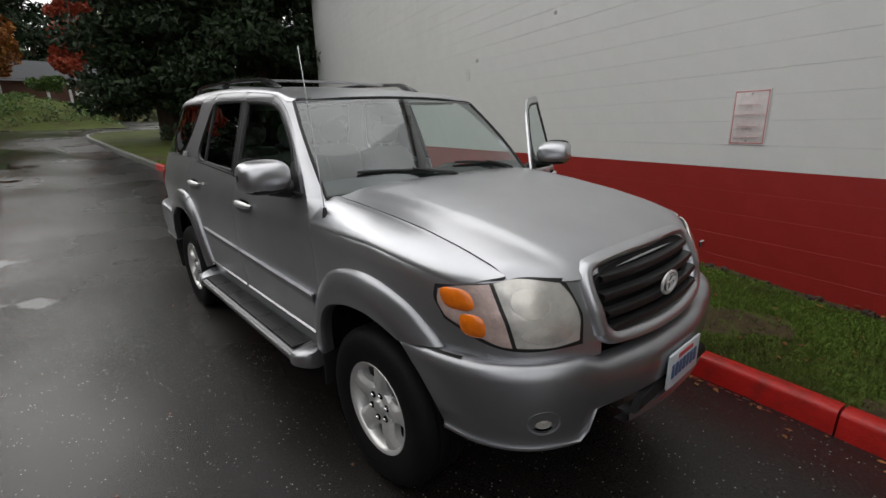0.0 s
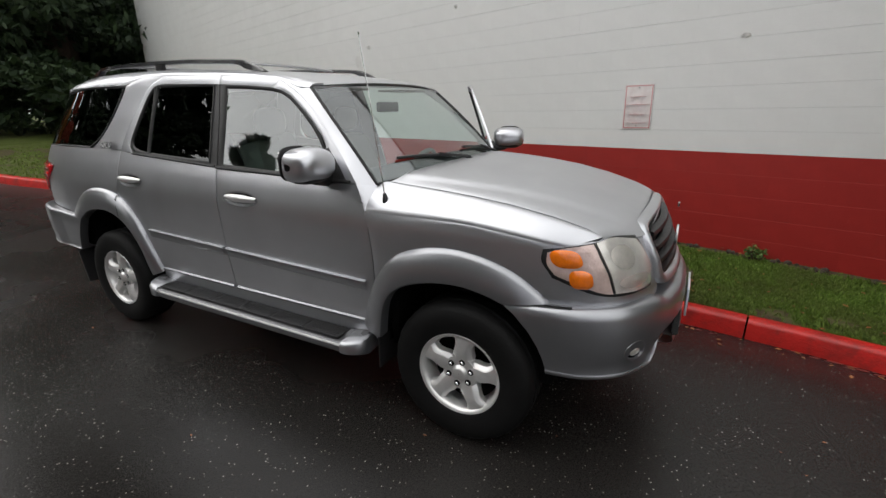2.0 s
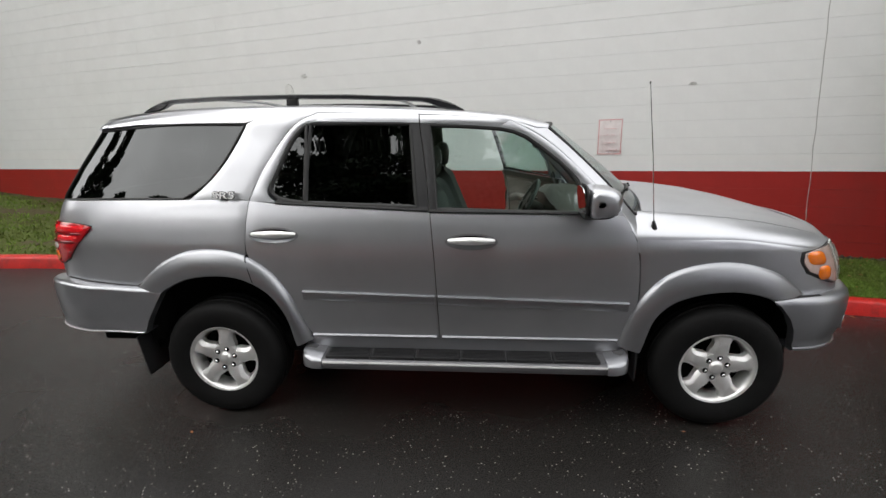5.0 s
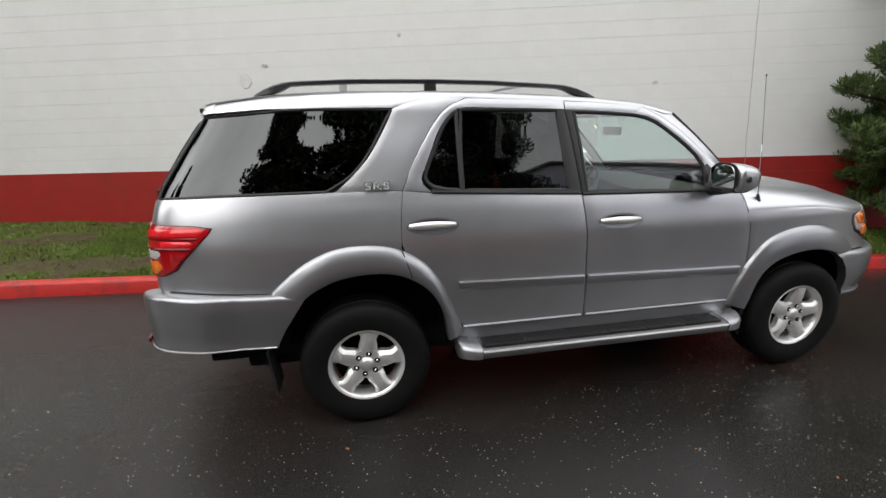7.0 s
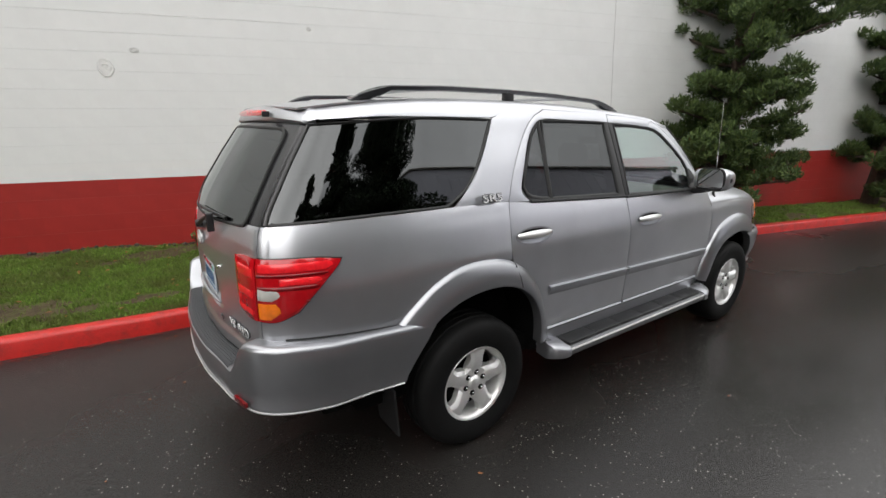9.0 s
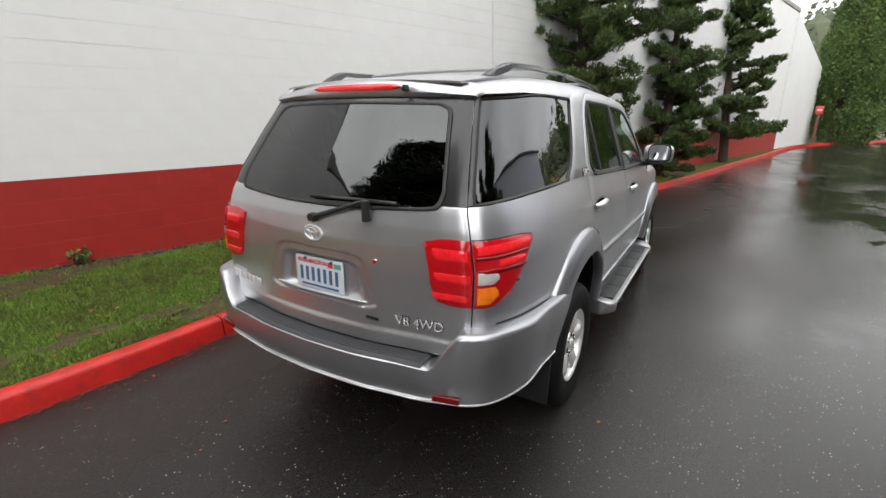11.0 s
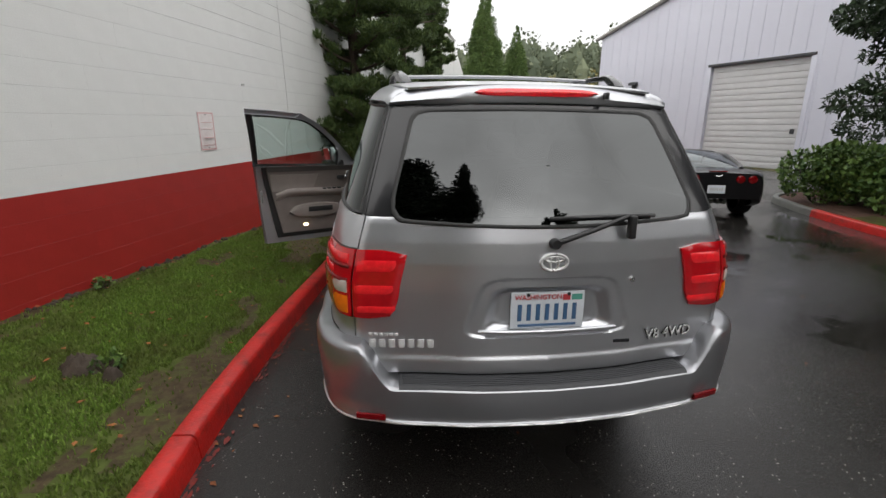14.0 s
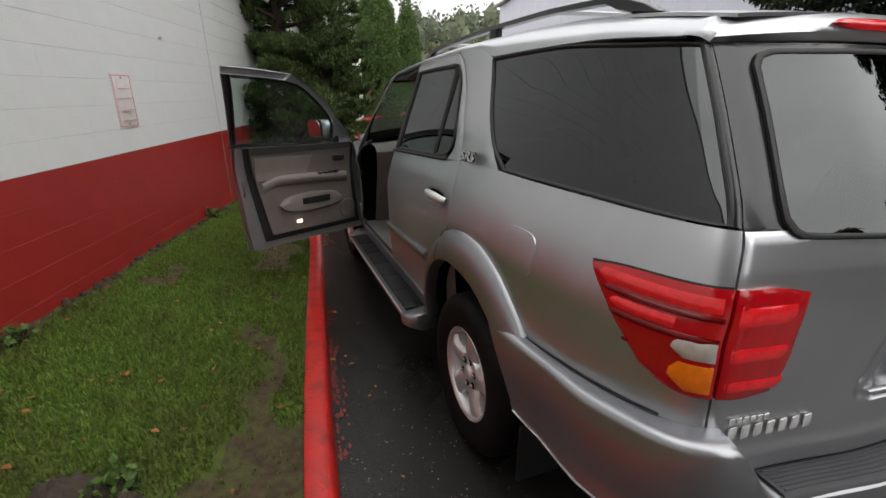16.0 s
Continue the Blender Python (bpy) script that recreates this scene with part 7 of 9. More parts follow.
    def bump_at(a, s):
        x = abs(skin(a, 0.8, s).x)
        rise = min(1, max(0, (x - 0.625) / 0.11))
        z_top = 0.692 + 0.163 * (0.6 * rise + 0.4 * rise * rise * (3 - 2 * rise)) if a > 4.0 else 0.855 - 0.035 * min(1, (4.0 - a) / 0.5)
        z_low = 0.522 + 0.010 * min(1, max(0, (x - 0.5) / 0.3)) if a > 4.1 else 0.532 - 0.010 * min(1, max(0, (4.1 - a) / 0.55))
        reach = (0.30 + 0.70 * min(1, max(0, (a - 3.50) / 0.35))) * (1 - 0.30 * min(1, max(0, (x - 0.60) / 0.2)))
        return z_top, z_low, reach
    for s, lst in ((-1, al), (1, list(reversed(al))[1:])):
        for a in lst:
            z_top, z_low, reach = bump_at(a, s)
            row = []
            for v, off in prof_r:
                zz = z_top + (z_low - z_top) * v
                fwd = max(0.0, 1 - (a - ar0) / 0.16) * (tab(ARCH_R, zz) - ar0)
                row.append(skin(a + fwd, zz, s, (off * max(reach, 0.45) + 0.014) if off > 0 else off))
            rows.append(row)
    for k, s in ((0, -1), (-1, 1)):
        turned = [p - Vector((s * 0.06, 0, 0)) for p in rows[k]]
        rows = [turned] + rows if k == 0 else rows + [turned]
    bm = bmesh.new()
    add_grid(bm, rows)
    rbp = part("rear_bumper", bm, M_CLAD, suv, "silver rear bumper with black step pad", smooth=40)
    rows = []
    for i in range(31):
        x = (i / 30 * 2 - 1) * 0.60
        p = gate_pt(x, 0.78)
        rows.append([(x, p.y - 0.045, 0.698), (x, p.y + 0.014, 0.7005), (x, p.y + 0.078, 0.6965), (x, p.y + 0.090, 0.690), (x, p.y + 0.095, 0.682)])
    bm = bmesh.new()
    add_grid(bm, rows)
    pad = part("step_pad", bm, M_PAD, rbp, "dark grey ribbed step pad", smooth=50)
    for k in range(6):
        bm = bmesh.new()
        add_tube(bm, [((i / 12 * 2 - 1) * 0.585, gate_pt((i / 12 * 2 - 1) * 0.585, 0.78).y + 0.012 + 0.0120 * k, 0.7012 - 0.0007 * k) for i in range(13)], 0.0026, 5)
        part("pad_rib", bm, M_PAD, pad)
    for s in (-1, 1):
        al_, ah_ = a_of_x(0.755), a_of_x(0.655)
        panel("rear_reflector", rbp, M_REDDARK, [(al_, 0.556), (ah_, 0.548)], [(ah_, 0.548), (ah_, 0.570)], [(al_, 0.578), (ah_, 0.570)], [(al_, 0.556), (al_, 0.578)], s, off=0.102, nu=6, nv=3, deep=0.015, label="small red reflector")
    bm = bmesh.new()
    bead = []
    for s, lst in ((-1, al), (1, list(reversed(al))[1:])):
        for a in lst:
            z_top, z_low, reach = bump_at(a, s)
            bead.append(skin(a, z_low + 0.012, s, 0.084 * max(reach, 0.45) + 0.016))
    add_tube(bm, bead, 0.0035, 6)
    part("bumper_bead", bm, M_ALLOY, rbp, smooth=60)
    # the shadow gap over the bumper, drawn as a thin dark strip
    for s in (-1, 1):
        bm = bmesh.new()
        grid = []
        for k in range(16):
            a = 3.50 + 0.53 * k / 15
            z = bump_at(a, s)[0] + 0.004
            grid.append([skin(a, z - 0.004, s, 0.002), skin(a, z, s, 0.0045), skin(a, z + 0.004, s, 0.0015)])
        add_grid(bm, grid)
        part("shut_line", bm, M_RUBBER, suv, smooth=0)
    # mudflaps
    for s in (-1, 1):
        bm = prism([(0.72, 0.22), (0.93, 0.22), (0.945, 0.50), (0.72, 0.50)], 0.012, 0.003)
        bmesh.ops.transform(bm, matrix=pose(0, 3.50, 0, -6, 0, 0) if s > 0 else Matrix.Diagonal((-1, 1, 1, 1)) @ pose(0, 3.50, 0, -6, 0, 0), verts=bm.verts)
        part("mudflap", bm, M_BLACK, suv, "black rubber mudflap")
        bm = prism([(0.74, 0.26), (0.93, 0.26), (0.93, 0.46), (0.74, 0.46)], 0.012, 0.003)
        bmesh.ops.transform(bm, matrix=pose(0, 0.47, 0, 0, 0, 0) if s > 0 else Matrix.Diagonal((-1, 1, 1, 1)) @ pose(0, 0.47, 0, 0, 0, 0), verts=bm.verts)
        part("mudflap", bm, M_BLACK, suv)
    # roof rack: rails with swept feet and cross bars
    for s in (-1, 1):
        rows = []
        for k in range(41):
            u = k / 40
            y = 1.50 + 2.04 * u
            e = min(1.0, min(u / 0.11, (1 - u) / 0.10))
            rz = tab(ROOF_EDGE, y) + 0.026
            zt = rz + 0.006 + 0.058 * (math.sin(min(1, e) * math.pi / 2) ** 0.8)
            th = 0.030 if e > 0.98 else 0.030 + (zt - rz - 0.03) * (1 - max(0, (e - 0.6) / 0.4))
            hw = 0.021 + 0.006 * (1 - e)
            x = 0.575 - 0.045 * max(0, (y - 3.0) / 0.5) ** 2
            rows.append([Vector((s * (x + hw * c), y, zt - th * d)) for c, d in ((-1, 0.85), (-0.85, 0.2), (0, 0.0), (0.85, 0.2), (1, 0.85), (0, 1))])
        bm = bmesh.new()
        vs = add_grid(bm, rows, closed=True)
        rack = part("roof_rail", bm, M_GLOSSBLACK, suv, "dark roof rail with swept ends", smooth=55)
        for y in (2.55,):
            z = tab(ROOF_EDGE, y) + 0.026
            part("rail_foot", box(s * 0.575 - 0.018, y - 0.035, z - 0.01, s * 0.575 + 0.018, y + 0.035, z + 0.048, 0.008), M_BLACK, rack)
    for y in (1.95, 3.05):
        z = tab(ROOF_EDGE, y) + 0.072
        bm = bmesh.new()
        add_grid(bm, [[(-0.57 + 1.14 * k / 16, y + dy, z + dz + 0.012 * (1 - (k / 8 - 1) ** 2)) for dy, dz in ((-0.025, 0), (0, 0.010), (0.025, 0), (0, -0.010))] for k in range(17)], closed=True)
        part("rack_cross_bar", bm, M_CLAD, suv, "silver roof cross bar", smooth=60)
    # aerial on the passenger's wing
    b = Vector((-0.868, 0.43, 1.185))
    ant = part("aerial_base", tube([b + Vector((0, 0, -0.03)), b + Vector((0, 0, 0.005)), b + Vector((0, 0.006, 0.045))], [0.020, 0.017, 0.008], 10), M_BLACK, suv, "black aerial base")
    part("aerial_rod", tube([b + Vector((0, 0.006, 0.045)), b + Vector((-0.006, 0.05, 0.42)), b + Vector((-0.012, 0.10, 0.77))], [0.0032, 0.0026, 0.0018], 6), M_CHROME, ant)
    part("aerial_tip", tube([b + Vector((-0.012, 0.10, 0.77)), b + Vector((-0.012, 0.1005, 0.78))], [0.005, 0.004], 8), M_CHROME, ant)
    # filler flap
    bm = bmesh.new()
    rows = []
    for r, o in ((1.0, 0.0), (0.985, 0.0035), (0.9, 0.004), (0.5, 0.004), (0.02, 0.004)):
        rows.append([skin(3.42 + 0.10 * r * (abs(math.cos(t)) ** 0.5) * (1 if math.cos(t) > 0 else -1), 1.12 + 0.075 * r * (abs(math.sin(t)) ** 0.5) * (1 if math.sin(t) > 0 else -1), 1, o) for t in [k * math.tau / 32 for k in range(33)]])
    add_grid(bm, rows)
    part("filler_flap", bm, M_PAINT, suv, smooth=60)
    # wheels
    wheel("front_wheel", (-0.805, 0.0, 0.352), -1, suv)
    wheel("rear_wheel", (-0.805, 3.02, 0.340), -1, suv)
    wheel("front_wheel", (0.805, 0.0, 0.378), 1, suv)
    wheel("rear_wheel", (0.805, 3.02, 0.382), 1, suv)
    # underside and cabin
    part("underbody", box(-0.80, -0.45, 0.34, 0.80, 3.70, 0.47, 0.04), M_UNDER, suv)
    part("engine_bay", box(-0.62, -0.70, 0.50, 0.62, 0.38, 1.02, 0.05), M_UNDER, suv)
    part("bulkhead", box(-0.84, 0.40, 0.47, 0.84, 0.46, 1.20), M_UNDER, suv)
    part("cabin_floor", box(-0.86, 0.46, 0.47, 0.86, 2.40, 0.52), M_LEATHER, suv)
    part("load_floor", box(-0.63, 2.40, 0.47, 0.63, 3.9, 0.52), M_LEATHER, suv)
    for s in (-1, 1):
        part("wheel_tub", box(min(s * 0.645, s * 0.662), 2.42, 0.34, max(s * 0.645, s * 0.662), 3.60, 1.02), M_UNDER, suv)
    bm = bmesh.new()
    add_grid(bm, [[((i / 10 * 2 - 1) * 0.60, 1.10 + 2.55 * j / 20, tab(ROOF_EDGE, 1.10 + 2.55 * j / 20) - 0.005) for i in range(11)] for j in range(21)])
    part("headlining", bm, M_TRIMLIGHT, suv)
    for s in (-1, 1):
        bm = bmesh.new()
        add_grid(bm, [[Vector((s * (tab(WIDE, z) - 0.05), 1.70 + 0.12 * k / 4 + 0.06 * (z - 1.3), z)) for k in range(5)] for z in (0.5, 0.9, 1.3, 1.55, 1.78)])
        part("centre_post", bm, M_TRIM, suv)
        if s < 0:
            continue
        panel("rear_inner_trim", suv, M_TRIM, [(1.75, 0.52), (2.7, 0.52)], [(2.7, 0.52), (2.7, 1.29)], [(1.75, 1.28), (2.7, 1.29)], [(1.75, 0.52), (1.75, 1.28)], s, off=-0.07, nu=8, nv=6, deep=0)
    rows = []
    for k in range(13):
        x = -0.80 + 1.6 * k / 12
        f = 1 - (x / 0.8) ** 2
        hood = 0.04 * math.exp(-((x - 0.38) / 0.17) ** 2)
        rows.append([(x, 0.48 - 0.11 * f, 1.225), (x, 0.60 - 0.05 * f, 1.245 + hood * 0.6), (x, 0.80, 1.235 + hood), (x, 0.865, 1.19 + hood * 0.6), (x, 0.86, 1.02), (x, 0.78, 0.80), (x, 0.70, 0.55)])
    bm = bmesh.new()
    add_grid(bm, rows)
    part("dashboard", bm, M_TRIM, suv, "grey dashboard", smooth=45)
    part("console", box(-0.13, 0.75, 0.5, 0.13, 1.5, 0.86, 0.04), M_TRIM, suv)
    m = Matrix.Translation((0.40, 1.00, 1.145)) @ pose(0, 0, 0, -62, 0, 0)
    bm = bmesh.new()
    add_tube(bm, [m @ Vector((0.19 * math.cos(t), 0.19 * math.sin(t), 0)) for t in [k * math.tau / 40 for k in range(41)]], 0.016, 8, False)
    sw = part("steering_wheel", bm, M_LEATHER, suv, "grey steering wheel", smooth=70)
    bm = bmesh.new()
    for a in (0.2, math.pi - 0.2, -math.pi / 2):
        add_tube(bm, [m @ Vector((0.05 * math.cos(a), 0.05 * math.sin(a), -0.01)), m @ Vector((0.185 * math.cos(a), 0.185 * math.sin(a), 0))], [0.022, 0.014], 6)
    add_tube(bm, [m @ Vector((0, 0, 0.012)), m @ Vector((0, 0, -0.02))], [0.075, 0.085], 20)
    add_tube(bm, [m @ Vector((0, 0, -0.02)), m @ Vector((0, 0, -0.28))], [0.04, 0.04], 10)
    part("steering_hub", bm, M_TRIM, sw, smooth=50)

    def seat(x, y, wide, name):
        bm = bmesh.new()
        rows = []
        for k in range(9):
            u = k / 8
            yy = y - 0.46 + 0.50 * u
            rows.append([(x + wide * q, yy, 0.80 + hz - 0.06 * u + (-0.05 if k == 0 else 0)) for q, hz in ((-0.52, -0.20), (-0.52, 0.01), (-0.44, 0.045), (-0.30, 0.015), (0, 0.005), (0.30, 0.015), (0.44, 0.045), (0.52, 0.01), (0.52, -0.20))])
        vs = add_grid(bm, rows)
        bm.faces.new(vs[0])
        ob = part(name, bm, M_LEATHER, suv, "grey leather seat with head restraint", smooth=60)
        bm = bmesh.new()
        rows = []
        for k in range(11):
            u = k / 10
            yy, zz = y + 0.02 + 0.26 * u, 0.76 + 0.66 * u
            w = wide * (1 - 0.22 * u ** 2)
            rows.append([(x + w * q, yy + dy, zz + (-0.03 if k == 10 and abs(q) > 0.4 else 0)) for q, dy in ((-0.50, 0.10), (-0.52, 0.0), (-0.44, -0.055), (-0.28, -0.02), (0, -0.012), (0.28, -0.02), (0.44, -0.055), (0.52, 0.0), (0.50, 0.10), (0, 0.13))])
        vs = add_grid(bm, rows, closed=True)
        bm.faces.new(vs[-1])
        part("seat_back", bm, M_LEATHER, ob, smooth=60)
        bm = bmesh.new()
        rows = []
        for k in range(9):
            t = k / 8 * math.pi
            rows.append([(x + 0.135 * math.sin(t) ** 0.5 * cx, y + 0.285 + 0.055 * math.sin(t) ** 0.5 * cy, 1.54 - 0.095 * math.cos(t)) for cx, cy in [(math.cos(q), math.sin(q)) for q in [i * math.tau / 14 for i in range(14)]]])
        add_grid(bm, rows, closed=True)
        part("head_restraint", bm, M_LEATHER, ob, smooth=70)
        part("restraint_stem", tube([(x - 0.05, y + 0.28, 1.38), (x - 0.05, y + 0.285, 1.48)], 0.007, 6), M_CHROME, ob)
        part("restraint_stem", tube([(x + 0.05, y + 0.28, 1.38), (x + 0.05, y + 0.285, 1.48)], 0.007, 6), M_CHROME, ob)
    for sx in (-0.40, 0.40):
        seat(sx, 1.42, 0.52, "front_seat")
        seat(sx, 2.32, 0.56, "rear_seat")
        seat(sx * 0.9, 3.15, 0.46, "third_row_seat")
    part("rear_mirror", box(-0.12, 0.985, 1.60, 0.12, 1.01, 1.665, 0.012), M_BLACK, suv, "interior mirror")
    for x in (-0.36, 0.36):
        part("sun_visor", box(x - 0.19, 1.02, 1.735, x + 0.19, 1.20, 1.75, 0.006), M_TRIMLIGHT, suv)
    return suv


suv_car()


# ---------------------------------------------------------------- on the wall and the verge
M_SIGN = material("faded_sign_white", (0.76, 0.71, 0.70), 0.45, vary=0.05, scale=8, stain=(0.55, 0.46, 0.45), stain_scale=5, stain_amount=0.6)
M_SIGNRED = material("faded_sign_red", (0.60, 0.24, 0.24), 0.5, vary=0.15, scale=20)
M_STEEL = material("galvanised_steel", (0.42, 0.42, 0.42), 0.4, 0.7, vary=0.1)
M_PATCH = material("cement_patch", (0.70, 0.70, 0.68), 0.7, vary=0.06, scale=9, bump=0.8, bump_scale=18)
M_CRACK = material("open_joint", (0.38, 0.37, 0.35), 0.8, vary=0.3, scale=15)
M_DEADLEAF = leafy("dead_leaves", (0.16, 0.055, 0.02), (0.34, 0.13, 0.04), 0.6)
M_ORANGE = material("cone_orange", (0.75, 0.13, 0.03), 0.45, vary=0.1)


def on_wall(y):
    """Distance along the wall for a place beside the parked car."""
    return (y * math.sqrt(1 + 0.275 ** 2))


def wall_sign():
    """A faded plate with its border and lettering, held by two bolts."""
    a = empty("wall_sign")
    a.matrix_basis = WALL_M @ Matrix.Translation((on_wall(-0.325), 0.002, 1.595)) @ pose(0, 0, 0, 0, 0, 180)
    tagged(a, "faded white fire lane sign with pale red letters on the wall", "sign")
    # local x to the reader's right, y into the wall
    plate = part("plate", box(-0.152, -0.006, -0.229, 0.152, -0.001, 0.229, 0.002), M_SIGN, a)
    for x0, z0, x1, z1 in ((-0.142, 0.211, 0.142, 0.219), (-0.142, -0.219, 0.142, -0.211), (-0.142, -0.211, -0.134, 0.211), (0.134, -0.211, 0.142, 0.211)):
        part("border", box(x0, -0.0075, z0, x1, -0.0055, z1), M_SIGNRED, plate)
    for word, size, z in (("NO", 0.105, 0.105), ("PARKING", 0.060, 0.025), ("FIRE", 0.085, -0.075), ("LANE", 0.085, -0.165)):
        bm = text_bm(word, size, 0.0012)
        xs = [v.co.x for v in bm.verts]
        zs = [v.co.y for v in bm.verts]
        mid = (min(xs) + max(xs)) / 2
        fit = min(1.0, 0.24 / (max(xs) - min(xs)))
        bmesh.ops.transform(bm, matrix=Matrix.Translation((0, -0.0068, z)) @ Matrix.Rotation(math.pi / 2, 4, "X") @ Matrix.Diagonal((fit, 1, 1, 1)) @ Matrix.Translation((-mid, 0, 0)), verts=bm.verts)
        part("lettering", bm, M_SIGNRED, plate)
    for z in (-0.195, 0.195):
        part("bolt", tube([(0, -0.005, z), (0, -0.012, z), (0, -0.013, z)], [0.008, 0.007, 0.003], 8), M_STEEL, plate)
    return a


wall_sign()


def wall_marks():
    """The open joint up the wall, cement patches and the drip stains' small lumps."""
    s0 = on_wall(-2.46)
    rnd = random.Random(8)
    pts = [(s0 + 0.05 * (z - 1.4) + rnd.uniform(-0.006, 0.006), 0.0022, z) for z in [0.2 + 0.205 * k for k in range(29)]]
    bm = bmesh.new()
    add_grid(bm, [[(x - w, y - 0.002, z), (x - w * 0.5, y, z), (x + w * 0.5, y, z), (x + w, y - 0.002, z)] for x, y, z in pts for w in [0.004]])
    crack = tagged(part("wall_joint", bm, M_CRACK), "dark open joint running up the block wall", "joint", kind="structure")
    crack.matrix_basis = WALL_M
    for x, z, w, h, sd in ((on_wall(4.4), 2.42, 0.085, 0.10, 1), (on_wall(4.1), 2.62, 0.05, 0.03, 2), (on_wall(2.2), 2.95, 0.03, 0.025, 3), (on_wall(-1.2), 2.2, 0.04, 0.02, 4)):
        bm = bmesh.new()
        rows = []
        for r, off in ((1.0, 0.001), (0.88, 0.010), (0.7, 0.006), (0.5, 0.013), (0.3, 0.007), (0.05, 0.012)):
            rows.append([(x + w * r * math.cos(t) * (1 + 0.25 * noise.noise(Vector((math.cos(t) * 1.5, math.sin(t) * 1.5, sd)))), off * (1 + 0.6 * noise.noise(Vector((r * 3 * math.cos(t), r * 3 * math.sin(t), sd)))), z + h * r * math.sin(t) * (1 + 0.25 * noise.noise(Vector((math.cos(t) * 2, math.sin(t) * 2, sd + 5))))) for t in [k * math.tau / 20 for k in range(21)]])
        add_grid(bm, rows)
        p = tagged(part("cement_patch", bm, M_PATCH), "small pale cement patch on the white wall", "patch", kind="structure")
        p.matrix_basis = WALL_M


wall_marks()


def clod(at, r, seed):
    """A heap of dark crumbled soil."""
    bm = bmesh.new()
    rows = []
    for q in range(13):
        u = q / 12
        row = []
        for k in range(33):
            t = k % 32 * math.tau / 32
            rr = r * u * (1 + 0.3 * noise.noise(Vector((math.cos(t) * 1.4, math.sin(t) * 1.4, seed))))
            px, py = rr * math.cos(t), rr * math.sin(t) * 0.75
            crumb = abs(noise.noise(Vector((px * 18, py * 18, seed)))) * 0.06 + abs(noise.noise(Vector((px * 50, py * 50, seed)))) * 0.035
            row.append((px, py, (0.075 + crumb) * (1 - u ** 2.0) - 0.012 * u))
        rows.append(row)
    add_grid(bm, rows)
    x, y = at
    # a plain clump of soil, with no sign of a mole
    ob = part("molehill", bm, M_EARTH, None, smooth=80)
    ob.location = (x, y, lawn_z(x, y))
    tagged(ob, "low dark heap of crumbled soil on the grass", "molehill")


clod((2.52, 2.98), 0.15, 4)
clod((2.30, 3.10), 0.07, 5)


def dead_leaves():
    """Fallen leaves and twigs lying on the grass, the gutter and the road."""
    rnd = np.random.RandomState(12)
    verts, faces = [], []
    for k in range(380):
        y = rnd.uniform(-4.5, 6.0)
        if k < 260:
            kx = kerb_x(y) + KERB_W
            x = kx + rnd.rand() * (wall_x(y) - kx)
            z = lawn_z(x, y) + 0.022
        elif k < 340:
            x = kerb_x(y) - rnd.rand() ** 2 * 0.35 - 0.02
            z = road_z(x, y) + 0.004
        else:
            x, y = rnd.uniform(-4.6, 0.9), rnd.uniform(-4, 7)
            z = road_z(x, y) + 0.004
        s = rnd.uniform(0.010, 0.030) if k < 340 else rnd.uniform(0.006, 0.016)
        a = rnd.uniform(0, math.tau)
        c, q = math.cos(a), math.sin(a)
        i = len(verts)
        for u, w, h in ((-1, 0, 0.0), (-0.2, 0.55, 0.12), (1.0, 0, 0.05), (-0.2, -0.55, 0.1), (0.1, 0, 0.3)):
            verts.append((x + s * (u * c - w * q), y + s * (u * q + w * c), z + s * h * rnd.uniform(0.4, 1.2)))
        faces += [(i, i + 1, i + 4), (i + 1, i + 2, i + 4), (i + 2, i + 3, i + 4), (i + 3, i, i + 4)]
    me = bpy.data.meshes.new("fallen_leaves")
    me.from_pydata(verts, [], faces)
    me.materials.append(M_DEADLEAF)
    tagged(new("fallen_leaves", me), "scattered brown fallen leaves on verge and road", "leaves", kind="stuff")


dead_leaves()


def wall_foot():
    """Stones and crumbled soil along the foot of the wall, with small weeds."""
    rnd = random.Random(21)
    bm = bmesh.new()
    for k in range(150):
        y = rnd.uniform(-3.5, 5.5)
        x = wall_x(y) - rnd.uniform(0.02, 0.10)
        t = bmesh.new()
        bmesh.ops.create_icosphere(t, subdivisions=1, radius=rnd.uniform(0.012, 0.035))
        for v in t.verts:
            v.co *= 1 + 0.3 * noise.noise(v.co * 40 + Vector((k, 0, 0)))
        bmesh.ops.translate(t, vec=(x, y, lawn_z(x, y) + 0.005), verts=t.verts)
        merge(bm, t)
    tagged(part("wall_foot_stones", bm, M_EARTH, None, smooth=60), "dark stones and soil along the wall's foot", "stones", kind="stuff")
    shrub((2.36, 3.02, lawn_z(2.36, 3.02)), 0.10, 0.09, 0.12, 84, "small green weed growing beside the soil heap", count=140, size=0.045)
    for k, (y, out, h) in enumerate(((3.75, 0.12, 0.16), (1.55, 0.10, 0.12), (-1.55, 0.10, 0.13))):
        x = wall_x(y) - out
        shrub((x, y, lawn_z(x, y)), 0.10, 0.10, h, 80 + k, "small green weed at the wall's foot", count=110, size=0.045, group="weeds along the wall")


wall_foot()


